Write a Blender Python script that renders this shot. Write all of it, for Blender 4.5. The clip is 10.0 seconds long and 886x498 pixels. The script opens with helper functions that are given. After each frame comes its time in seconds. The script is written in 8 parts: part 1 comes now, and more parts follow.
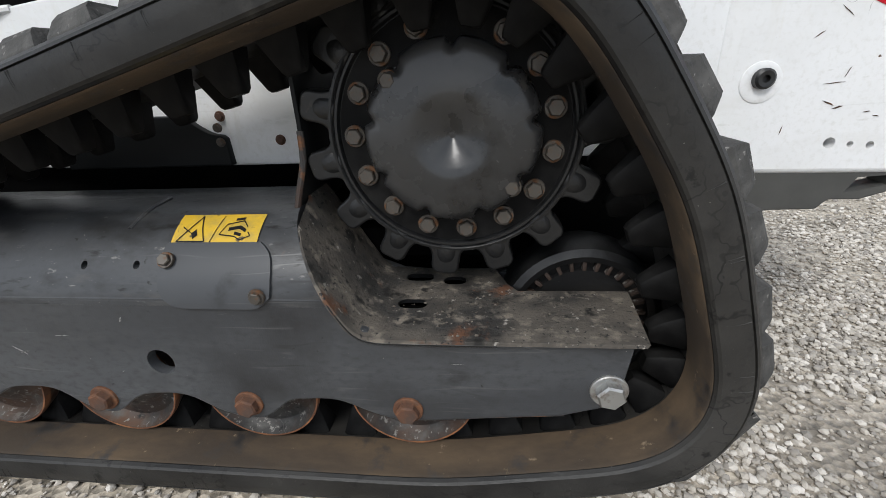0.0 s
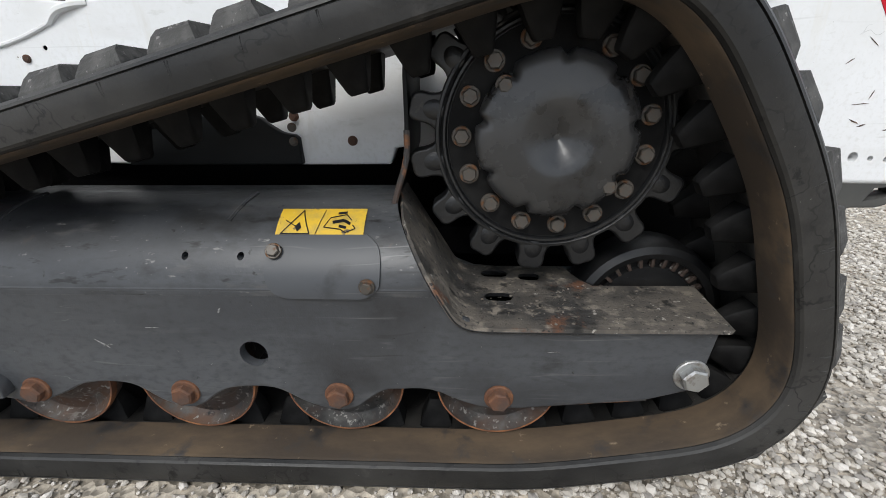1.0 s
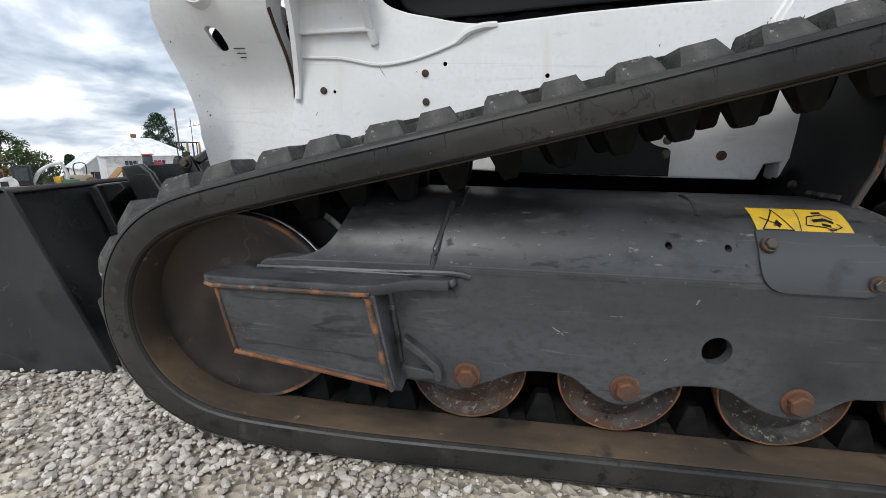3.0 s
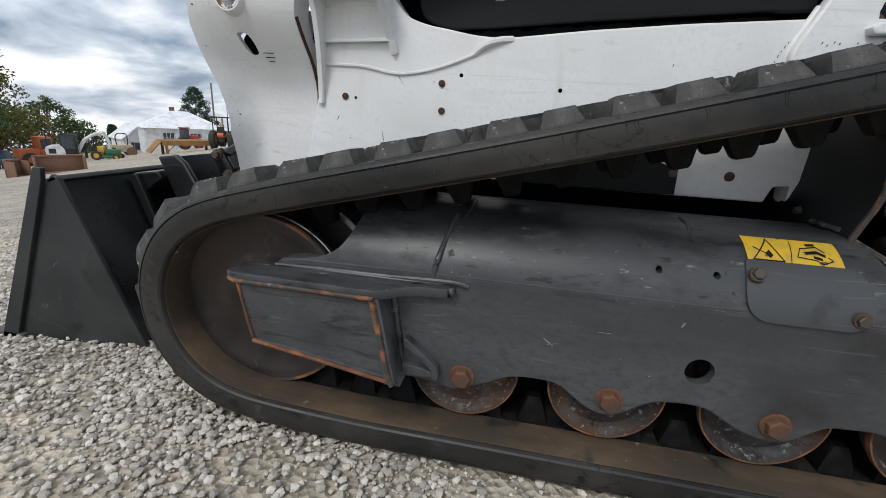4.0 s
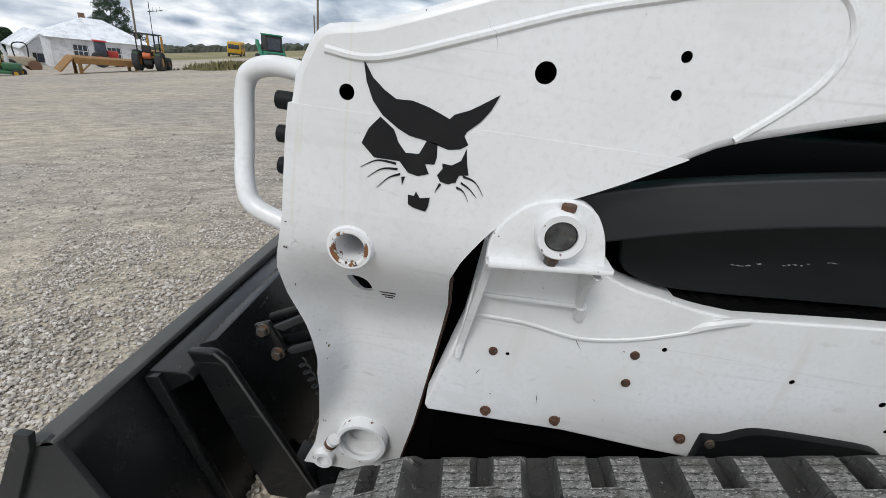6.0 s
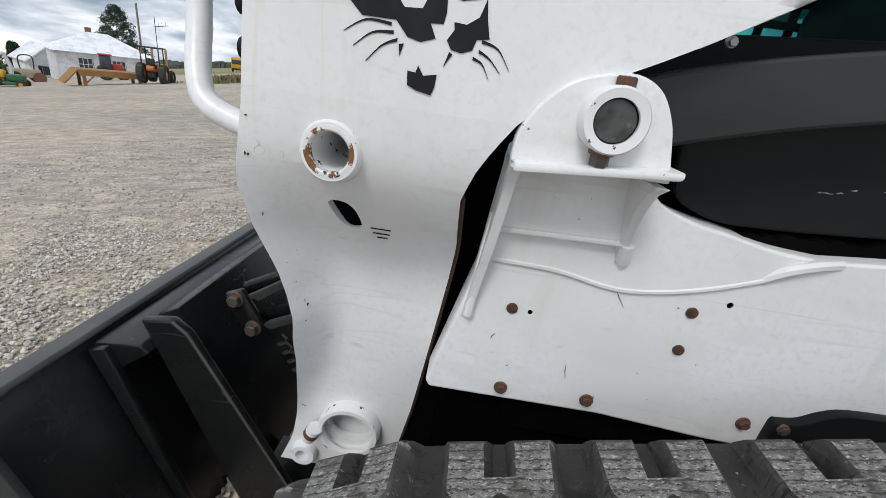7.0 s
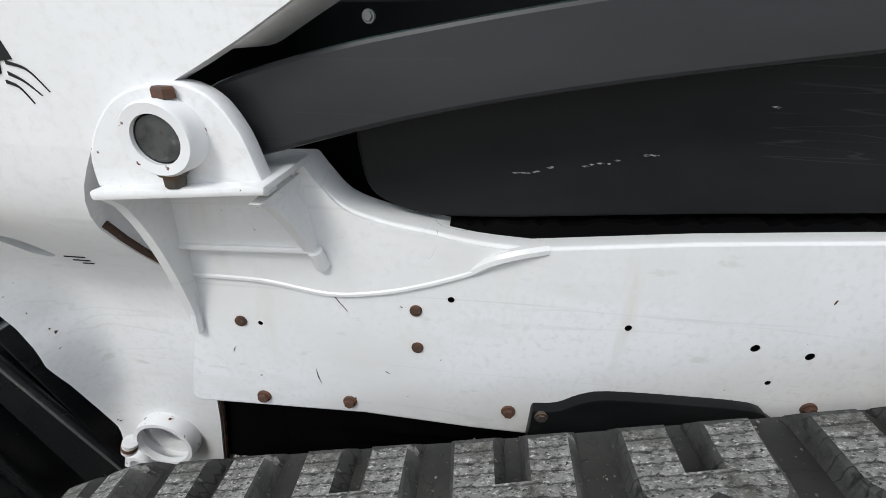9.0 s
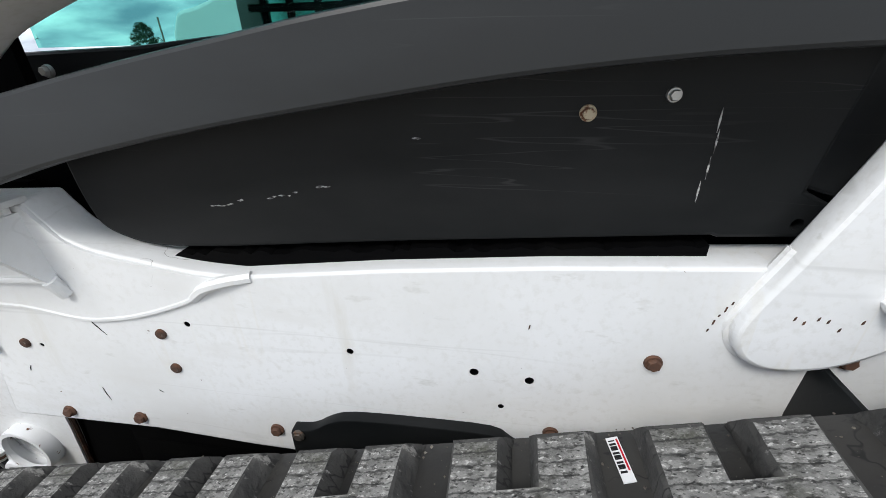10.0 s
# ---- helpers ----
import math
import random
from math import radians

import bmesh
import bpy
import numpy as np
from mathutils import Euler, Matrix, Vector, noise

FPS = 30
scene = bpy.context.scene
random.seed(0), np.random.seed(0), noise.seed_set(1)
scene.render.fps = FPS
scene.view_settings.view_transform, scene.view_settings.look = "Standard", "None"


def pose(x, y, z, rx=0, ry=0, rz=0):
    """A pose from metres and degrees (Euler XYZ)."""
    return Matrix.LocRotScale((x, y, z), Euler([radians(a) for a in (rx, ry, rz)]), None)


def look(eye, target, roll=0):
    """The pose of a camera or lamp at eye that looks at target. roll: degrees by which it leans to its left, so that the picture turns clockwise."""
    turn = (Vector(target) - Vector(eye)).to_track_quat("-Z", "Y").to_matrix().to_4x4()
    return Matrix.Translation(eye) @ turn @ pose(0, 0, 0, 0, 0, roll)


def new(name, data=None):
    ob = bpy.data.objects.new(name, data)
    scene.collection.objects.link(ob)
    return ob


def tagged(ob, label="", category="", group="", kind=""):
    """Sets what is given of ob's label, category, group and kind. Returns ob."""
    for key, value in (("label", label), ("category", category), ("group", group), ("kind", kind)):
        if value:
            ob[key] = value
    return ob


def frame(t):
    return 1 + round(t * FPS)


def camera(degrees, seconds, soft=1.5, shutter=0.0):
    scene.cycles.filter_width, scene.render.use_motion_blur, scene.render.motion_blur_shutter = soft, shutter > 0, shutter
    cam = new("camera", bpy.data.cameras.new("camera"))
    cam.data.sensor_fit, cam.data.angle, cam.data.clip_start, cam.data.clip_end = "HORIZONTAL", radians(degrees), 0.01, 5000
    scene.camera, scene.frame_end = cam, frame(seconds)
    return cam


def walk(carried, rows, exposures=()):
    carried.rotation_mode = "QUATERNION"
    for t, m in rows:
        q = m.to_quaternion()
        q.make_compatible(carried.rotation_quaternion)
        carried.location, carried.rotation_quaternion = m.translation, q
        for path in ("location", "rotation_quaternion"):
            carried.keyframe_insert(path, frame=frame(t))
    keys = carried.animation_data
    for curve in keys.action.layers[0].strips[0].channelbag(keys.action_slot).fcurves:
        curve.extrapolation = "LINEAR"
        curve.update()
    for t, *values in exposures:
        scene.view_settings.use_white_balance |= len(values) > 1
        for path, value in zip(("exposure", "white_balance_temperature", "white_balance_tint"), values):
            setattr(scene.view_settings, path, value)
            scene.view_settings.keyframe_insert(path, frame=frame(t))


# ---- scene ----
cam = camera(92.92, 10.0, soft=0.7)
walk(cam, [
    (0, look((0.1264, -0.4435, 0.6022), (-0.0972, 1.3759, -0.1975), -2.98)),
    (0.5, look((0.0971, -0.4891, 0.5617), (-0.0204, 1.3683, -0.1707), -0.99)),
    (1, look((-0.0465, -0.4973, 0.5951), (-0.1281, 1.3577, -0.1481), -0.70)),
    (1.5, look((-0.2778, -0.5360, 0.5715), (-0.3144, 1.3537, -0.0824), -1.39)),
    (2, look((-0.4927, -0.5371, 0.5039), (-0.4873, 1.3980, -0.0013), -0.65)),
    (2.5, look((-0.6153, -0.5570, 0.5065), (-0.7526, 1.3729, -0.0001), -0.66)),
    (2.7, look((-0.6586, -0.5678, 0.5113), (-0.8470, 1.3586, 0.0078), -0.02)),
    (3.8, look((-0.6712, -0.6104, 0.5241), (-0.9778, 1.2904, -0.0174), 2.97)),
    (4, look((-0.6309, -0.6101, 0.5660), (-0.9670, 1.2741, -0.0143), 3.24)),
    (4.2, look((-0.5970, -0.5918, 0.6645), (-0.9601, 1.2700, 0.0306), 2.96)),
    (4.5, look((-0.5783, -0.6256, 0.9493), (-0.9382, 1.2031, 0.2237), 2.33)),
    (5, look((-0.8171, -0.5782, 1.1421), (-1.1010, 1.2629, 0.4142), 5.62)),
    (5.5, look((-0.9985, -0.4390, 1.1043), (-1.2213, 1.3895, 0.3252), 6.27)),
    (5.7, look((-1.0554, -0.3494, 1.0718), (-1.1980, 1.4646, 0.2416), 6.71)),
    (6.8, look((-1.1306, -0.1700, 0.8645), (-1.1369, 1.6754, 0.0936), 9.01)),
    (7, look((-1.0991, -0.1734, 0.8593), (-1.1717, 1.6756, 0.1005), 8.27)),
    (7.5, look((-1.0393, -0.1468, 0.8483), (-1.0918, 1.6990, 0.0798), 6.76)),
    (8, look((-0.9679, -0.1228, 0.8771), (-1.0256, 1.6884, 0.0308), 5.36)),
    (8.5, look((-0.8987, -0.1199, 0.8996), (-0.9343, 1.6775, 0.0232), 4.64)),
    (9, look((-0.7611, -0.0945, 0.9206), (-0.8707, 1.6737, -0.0076), 1.98)),
    (9.5, look((-0.6040, -0.0919, 0.9438), (-0.7608, 1.6786, 0.0268), 0.68)),
    (10, look((-0.4139, -0.0610, 0.9501), (-0.6902, 1.7014, 0.0458), -1.48)),
], exposures=[(0.0, 0.47), (1.0, 0.56), (1.5, 0.60), (2.0, 0.76), (2.5, 0.56), (4.0, 0.10), (4.5, 0.38), (5.0, 0.29), (5.5, 0.08), (7.0, 0.15), (8.0, 0.27), (9.0, 0.38), (9.5, 0.42), (10.0, 0.58)])

# ---- world and light: bright overcast sky with broken cloud ----
world = bpy.data.worlds.new("overcast_sky")
scene.world = world
world.use_nodes = True
wn, wl = world.node_tree.nodes, world.node_tree.links
wn.clear()
w_out = wn.new("ShaderNodeOutputWorld")
w_bg = wn.new("ShaderNodeBackground")
w_sky = wn.new("ShaderNodeTexSky")
w_sky.sky_type = "NISHITA"
w_sky.sun_disc = False
w_sky.sun_elevation = radians(48)
w_sky.sun_rotation = radians(200)
w_sky.air_density, w_sky.dust_density = 1.0, 2.0
w_co = wn.new("ShaderNodeTexCoord")
w_sep = wn.new("ShaderNodeSeparateXYZ")
wl.new(w_co.outputs["Generated"], w_sep.inputs[0])
# flatten the direction onto a cloud ceiling, so that clouds crowd towards the horizon
w_add = wn.new("ShaderNodeMath"); w_add.operation = "ADD"; w_add.inputs[1].default_value = 0.30
w_abs = wn.new("ShaderNodeMath"); w_abs.operation = "ABSOLUTE"
wl.new(w_sep.outputs[2], w_abs.inputs[0]); wl.new(w_abs.outputs[0], w_add.inputs[0])
w_dx = wn.new("ShaderNodeMath"); w_dx.operation = "DIVIDE"
w_dy = wn.new("ShaderNodeMath"); w_dy.operation = "DIVIDE"
wl.new(w_sep.outputs[0], w_dx.inputs[0]); wl.new(w_add.outputs[0], w_dx.inputs[1])
wl.new(w_sep.outputs[1], w_dy.inputs[0]); wl.new(w_add.outputs[0], w_dy.inputs[1])
w_com = wn.new("ShaderNodeCombineXYZ")
wl.new(w_dx.outputs[0], w_com.inputs[0]); wl.new(w_dy.outputs[0], w_com.inputs[1])
w_noise = wn.new("ShaderNodeTexNoise")
w_noise.inputs["Scale"].default_value = 1.9
w_noise.inputs["Detail"].default_value = 9
w_noise.inputs["Roughness"].default_value = 0.52
w_noise.inputs["Distortion"].default_value = 0.25
wl.new(w_com.outputs[0], w_noise.inputs["Vector"])
w_ramp = wn.new("ShaderNodeValToRGB")
w_ramp.color_ramp.elements[0].position = 0.36
w_ramp.color_ramp.elements[0].color = (0.20, 0.26, 0.36, 1)
w_ramp.color_ramp.elements[1].position = 0.62
w_ramp.color_ramp.elements[1].color = (0.95, 0.97, 1.0, 1)
w_e = w_ramp.color_ramp.elements.new(0.49)
w_e.color = (0.50, 0.56, 0.65, 1)
wl.new(w_noise.outputs["Fac"], w_ramp.inputs[0])
w_mul = wn.new("ShaderNodeMixRGB"); w_mul.blend_type = "MULTIPLY"; w_mul.inputs[0].default_value = 1.0
w_mul.inputs[2].default_value = (10.3, 10.2, 10.0, 1)
wl.new(w_ramp.outputs[0], w_mul.inputs[1])
w_mix = wn.new("ShaderNodeMixRGB"); w_mix.inputs[0].default_value = 0.88
wl.new(w_sky.outputs[0], w_mix.inputs[1]); wl.new(w_mul.outputs[0], w_mix.inputs[2])
wl.new(w_mix.outputs[0], w_bg.inputs[0])
w_bg.inputs[1].default_value = 0.122
wl.new(w_bg.outputs[0], w_out.inputs[0])

sun = new("sun", bpy.data.lights.new("sun", "SUN"))
sun.data.energy = 1.5
sun.data.angle = radians(18)
sun.data.color = (0.985, 0.97, 0.935)
sun.matrix_world = look((-3, -8, 9.5), (0, 0, 0))


# ---- materials ----
def material(name, base, rough=0.5, metal=0.0, layers=(), bump=(), spec=0.5, coat=0.0):
    """layers: (colour, roughness, scale, low, high, detail, stretch) mixed over the base by noise;
    bump: (kind, scale, strength, distance)."""
    m = bpy.data.materials.new(name)
    m.use_nodes = True
    nt = m.node_tree
    n, l = nt.nodes, nt.links
    b = n["Principled BSDF"]
    b.inputs["Metallic"].default_value = metal
    b.inputs["Specular IOR Level"].default_value = spec
    b.inputs["Coat Weight"].default_value = coat
    co = n.new("ShaderNodeTexCoord")
    col = n.new("ShaderNodeRGB"); col.outputs[0].default_value = (*base, 1)
    rgh = n.new("ShaderNodeValue"); rgh.outputs[0].default_value = rough
    c_out, r_out = col.outputs[0], rgh.outputs[0]
    for c, r, scale, low, high, detail, stretch in layers:
        mp = n.new("ShaderNodeMapping"); mp.inputs["Scale"].default_value = stretch
        mp.inputs["Location"].default_value = (len(name) * 0.37, scale * 0.13, low)
        l.new(co.outputs["Object"], mp.inputs[0])
        tx = n.new("ShaderNodeTexNoise")
        tx.inputs["Scale"].default_value = scale
        tx.inputs["Detail"].default_value = detail
        tx.inputs["Roughness"].default_value = 0.6
        l.new(mp.outputs[0], tx.inputs["Vector"])
        rg = n.new("ShaderNodeMapRange")
        rg.inputs["From Min"].default_value, rg.inputs["From Max"].default_value = low, high
        l.new(tx.outputs["Fac"], rg.inputs["Value"])
        mx = n.new("ShaderNodeMixRGB"); mx.inputs[2].default_value = (*c, 1)
        l.new(rg.outputs[0], mx.inputs[0]); l.new(c_out, mx.inputs[1])
        c_out = mx.outputs[0]
        mr = n.new("ShaderNodeMix"); mr.inputs["B"].default_value = r
        l.new(rg.outputs[0], mr.inputs["Factor"]); l.new(r_out, mr.inputs["A"])
        r_out = mr.outputs["Result"]
    l.new(c_out, b.inputs["Base Color"]); l.new(r_out, b.inputs["Roughness"])
    last = None
    for kind, scale, strength, dist in bump:
        if kind == "voronoi":
            tx = n.new("ShaderNodeTexVoronoi"); out = tx.outputs["Distance"]
        else:
            tx = n.new("ShaderNodeTexNoise"); tx.inputs["Detail"].default_value = 6; out = tx.outputs["Fac"]
        tx.inputs["Scale"].default_value = scale
        l.new(co.outputs["Object"], tx.inputs["Vector"])
        bp = n.new("ShaderNodeBump")
        bp.inputs["Strength"].default_value, bp.inputs["Distance"].default_value = strength, dist
        l.new(out, bp.inputs["Height"])
        if last:
            l.new(last, bp.inputs["Normal"])
        last = bp.outputs[0]
    if last:
        l.new(last, b.inputs["Normal"])
    return m


ONE = (1, 1, 1)
RUST, RUST2 = (0.115, 0.048, 0.024), (0.27, 0.112, 0.044)
M = {}
M["white"] = material("white_paint", (0.77, 0.775, 0.78), 0.30, layers=[
    ((0.66, 0.66, 0.645), 0.45, 3.0, 0.45, 0.8, 5, ONE), ((0.58, 0.55, 0.48), 0.55, 8, 0.64, 0.80, 8, (1, 1, 0.22)),
    ((0.68, 0.675, 0.66), 0.4, 9, 0.56, 0.74, 10, (0.5, 1, 1.6)), ((0.64, 0.64, 0.625), 0.45, 30, 0.64, 0.70, 10, (0.5, 1, 1.4)), ((0.70, 0.70, 0.69), 0.4, 120, 0.50, 0.70, 6, ONE),
    ((0.40, 0.34, 0.26), 0.7, 26, 0.735, 0.775, 9, (1, 1, 0.35)), ((0.10, 0.06, 0.035), 0.8, 95, 0.75, 0.77, 3, ONE)], bump=[("noise", 20, 0.06, 0.004), ("noise", 260, 0.07, 0.001)], spec=0.5)
CHAR = [((0.078, 0.082, 0.088), 0.44, 4, 0.40, 0.70, 6, (0.35, 1, 1.4)), ((0.020, 0.0205, 0.022), 0.4, 7, 0.52, 0.72, 8, (0.6, 1, 0.7)),
    ((0.085, 0.0875, 0.091), 0.6, 15, 0.58, 0.80, 9, (0.16, 1, 1.9)), ((0.016, 0.016, 0.017), 0.5, 20, 0.60, 0.72, 9, (0.4, 1, 0.8)), ((0.036, 0.0376, 0.0406), 0.45, 130, 0.48, 0.74, 8, (0.5, 1, 1)),
    ((0.20, 0.20, 0.195), 0.7, 46, 0.69, 0.77, 9, (0.25, 1, 1.5)), ((0.012, 0.012, 0.012), 0.6, 60, 0.66, 0.72, 6, ONE), ((0.085, 0.04, 0.025), 0.85, 6, 0.68, 0.80, 9, ONE), ((0.28, 0.27, 0.25), 0.8, 210, 0.735, 0.765, 2, ONE)]
M["char"] = material("charcoal_paint", (0.043, 0.0455, 0.050), 0.31, layers=CHAR,
    bump=[("noise", 14, 0.10, 0.006), ("noise", 110, 0.18, 0.002), ("noise", 380, 0.16, 0.001)], spec=0.52)
M["roll"] = material("charcoal_scuff", (0.041, 0.0435, 0.0475), 0.42, layers=CHAR + [
    ((0.014, 0.014, 0.014), 0.45, 11, 0.52, 0.66, 9, (0.6, 1, 1)), ((0.10, 0.096, 0.09), 0.8, 24, 0.57, 0.74, 10, (0.3, 1, 1)), ((0.25, 0.245, 0.23), 0.85, 70, 0.645, 0.72, 9, (0.35, 1, 1)), ((0.010, 0.010, 0.010), 0.5, 60, 0.60, 0.68, 8, (0.3, 1, 1)),
    ((0.10, 0.07, 0.05), 0.9, 9, 0.66, 0.80, 9, ONE)],
    bump=[("noise", 10, 0.16, 0.008), ("noise", 120, 0.14, 0.0012), ("noise", 380, 0.12, 0.0006)], spec=0.50)
M["cover"] = material("smooth_charcoal_paint", (0.054, 0.057, 0.062), 0.44, layers=[
    ((0.058, 0.061, 0.066), 0.5, 6, 0.42, 0.72, 7, ONE), ((0.025, 0.0255, 0.027), 0.45, 14, 0.60, 0.76, 8, ONE), ((0.16, 0.16, 0.155), 0.7, 60, 0.72, 0.78, 8, (0.3, 1, 1.5))],
    bump=[("noise", 8, 0.06, 0.004)], spec=0.4)
M["edge"] = material("worn_rusty_edge", (0.045, 0.043, 0.042), 0.6, layers=[
    ((0.085, 0.042, 0.026), 0.85, 11, 0.46, 0.60, 8, ONE), (RUST2, 0.9, 26, 0.50, 0.62, 8, ONE), ((0.15, 0.145, 0.14), 0.6, 70, 0.64, 0.70, 6, ONE)],
    bump=[("noise", 160, 0.4, 0.002)])
M["deck"] = material("dusty_deck_paint", (0.038, 0.036, 0.034), 0.6, layers=[
    ((0.115, 0.100, 0.083), 0.9, 12, 0.42, 0.62, 10, ONE), ((0.19, 0.165, 0.135), 0.95, 32, 0.54, 0.64, 9, ONE), ((0.016, 0.015, 0.014), 0.7, 26, 0.56, 0.64, 8, ONE),
    ((0.12, 0.055, 0.03), 0.9, 14, 0.62, 0.70, 7, ONE), ((0.34, 0.315, 0.28), 0.95, 75, 0.64, 0.69, 6, ONE), ((0.02, 0.02, 0.02), 0.8, 140, 0.60, 0.66, 4, ONE)],
    bump=[("noise", 60, 0.5, 0.004), ("noise", 220, 0.6, 0.002)])
M["rust"] = material("rusty_steel", RUST, 0.85, layers=[
    (RUST2, 0.9, 25, 0.45, 0.65, 8, ONE), ((0.05, 0.035, 0.03), 0.7, 12, 0.55, 0.7, 6, ONE)], bump=[("noise", 160, 0.4, 0.002)])
M["roller"] = material("worn_roller_steel", (0.045, 0.043, 0.042), 0.45, 0.35, layers=[
    ((0.12, 0.062, 0.036), 0.75, 8, 0.46, 0.70, 8, ONE), ((0.10, 0.098, 0.092), 0.6, 26, 0.50, 0.70, 9, ONE), ((0.27, 0.26, 0.24), 0.85, 110, 0.585, 0.66, 5, ONE), ((0.012, 0.012, 0.012), 0.5, 40, 0.60, 0.68, 6, ONE)],
    bump=[("noise", 120, 0.3, 0.002)])
M["cast"] = material("black_cast_steel", (0.0085, 0.0088, 0.0095), 0.38, layers=[
    ((0.013, 0.013, 0.013), 0.42, 9, 0.48, 0.75, 8, ONE), ((0.06, 0.052, 0.045), 0.8, 30, 0.68, 0.80, 8, ONE), ((0.20, 0.18, 0.15), 0.9, 130, 0.74, 0.78, 3, ONE)],
    bump=[("noise", 50, 0.30, 0.004), ("noise", 170, 0.2, 0.0015)], spec=0.46)
M["cap"] = material("black_hub_cap", (0.024, 0.0245, 0.0255), 0.27, layers=[
    ((0.048, 0.047, 0.046), 0.36, 7, 0.44, 0.72, 9, ONE), ((0.006, 0.006, 0.0065), 0.22, 13, 0.55, 0.70, 8, ONE), ((0.075, 0.066, 0.055), 0.65, 18, 0.66, 0.80, 9, ONE), ((0.24, 0.22, 0.19), 0.8, 120, 0.73, 0.77, 4, ONE)],
    bump=[("noise", 26, 0.18, 0.004), ("noise", 200, 0.08, 0.001)], spec=0.55)
M["rubber"] = material("black_rubber", (0.0115, 0.0112, 0.0108), 0.42, layers=[
    ((0.036, 0.034, 0.031), 0.62, 7, 0.40, 0.66, 9, (0.6, 1, 0.6)), ((0.010, 0.010, 0.010), 0.40, 16, 0.54, 0.68, 9, (0.5, 1, 0.7)), ((0.085, 0.080, 0.074), 0.8, 24, 0.62, 0.78, 9, (0.5, 1, 0.5)),
    ((0.18, 0.175, 0.165), 0.9, 50, 0.70, 0.76, 8, (0.4, 1, 1)), ((0.006, 0.006, 0.006), 0.5, 90, 0.63, 0.68, 6, (0.5, 1, 0.5)), ((0.26, 0.25, 0.23), 0.9, 330, 0.73, 0.77, 3, (0.5, 1, 1))],
    bump=[("noise", 24, 0.30, 0.005), ("noise", 220, 0.30, 0.001)], spec=0.40)
M["tread"] = material("worn_dusty_rubber", (0.150, 0.147, 0.140), 0.92, layers=[
    ((0.25, 0.245, 0.233), 0.95, 90, 0.44, 0.66, 9, (1, 0.8, 1)), ((0.060, 0.058, 0.054), 0.85, 210, 0.53, 0.62, 8, (0.7, 1, 1)),
    ((0.42, 0.41, 0.39), 0.95, 420, 0.56, 0.64, 5, (0.5, 1, 1)), ((0.015, 0.015, 0.014), 0.7, 380, 0.58, 0.64, 5, (0.5, 1, 1)), ((0.05, 0.05, 0.038), 0.9, 14, 0.58, 0.70, 8, ONE)],
    bump=[("noise", 120, 0.9, 0.003), ("noise", 320, 0.7, 0.0015)])


def hairlines(m, colour, scale, stretch, width, much, cover=(0.50, 0.62), cover_scale=6.0, seed=0.0, tilt=0.0):
    """Thin wandering lines (scuffs, scratches, cracks, water marks) over a material, in patches."""
    n, l = m.node_tree.nodes, m.node_tree.links
    b = n["Principled BSDF"]
    co = n.new("ShaderNodeTexCoord")
    mp = n.new("ShaderNodeMapping"); mp.inputs["Scale"].default_value = stretch
    mp.inputs["Location"].default_value = (seed, seed * 1.7, seed * 0.6); mp.inputs["Rotation"].default_value = (0, tilt, 0)
    l.new(co.outputs["Object"], mp.inputs[0])
    tx = n.new("ShaderNodeTexNoise"); tx.inputs["Scale"].default_value = scale; tx.inputs["Detail"].default_value = 3
    l.new(mp.outputs[0], tx.inputs["Vector"])
    sub = n.new("ShaderNodeMath"); sub.operation = "SUBTRACT"; sub.inputs[1].default_value = 0.5
    ab = n.new("ShaderNodeMath"); ab.operation = "ABSOLUTE"
    l.new(tx.outputs["Fac"], sub.inputs[0]); l.new(sub.outputs[0], ab.inputs[0])
    rg = n.new("ShaderNodeMapRange"); rg.inputs["From Min"].default_value, rg.inputs["From Max"].default_value = width * 0.3, width
    rg.inputs["To Min"].default_value, rg.inputs["To Max"].default_value = much, 0.0
    l.new(ab.outputs[0], rg.inputs["Value"])
    pt = n.new("ShaderNodeTexNoise"); pt.inputs["Scale"].default_value = cover_scale; pt.inputs["Detail"].default_value = 4
    l.new(co.outputs["Object"], pt.inputs["Vector"])
    pr = n.new("ShaderNodeMapRange"); pr.inputs["From Min"].default_value, pr.inputs["From Max"].default_value = cover
    l.new(pt.outputs["Fac"], pr.inputs["Value"])
    mu = n.new("ShaderNodeMath"); mu.operation = "MULTIPLY"
    l.new(rg.outputs[0], mu.inputs[0]); l.new(pr.outputs[0], mu.inputs[1])
    mx = n.new("ShaderNodeMixRGB"); mx.inputs[2].default_value = (*colour, 1)
    old = b.inputs["Base Color"].links[0].from_socket
    l.new(mu.outputs[0], mx.inputs[0]); l.new(old, mx.inputs[1]); l.new(mx.outputs[0], b.inputs["Base Color"])


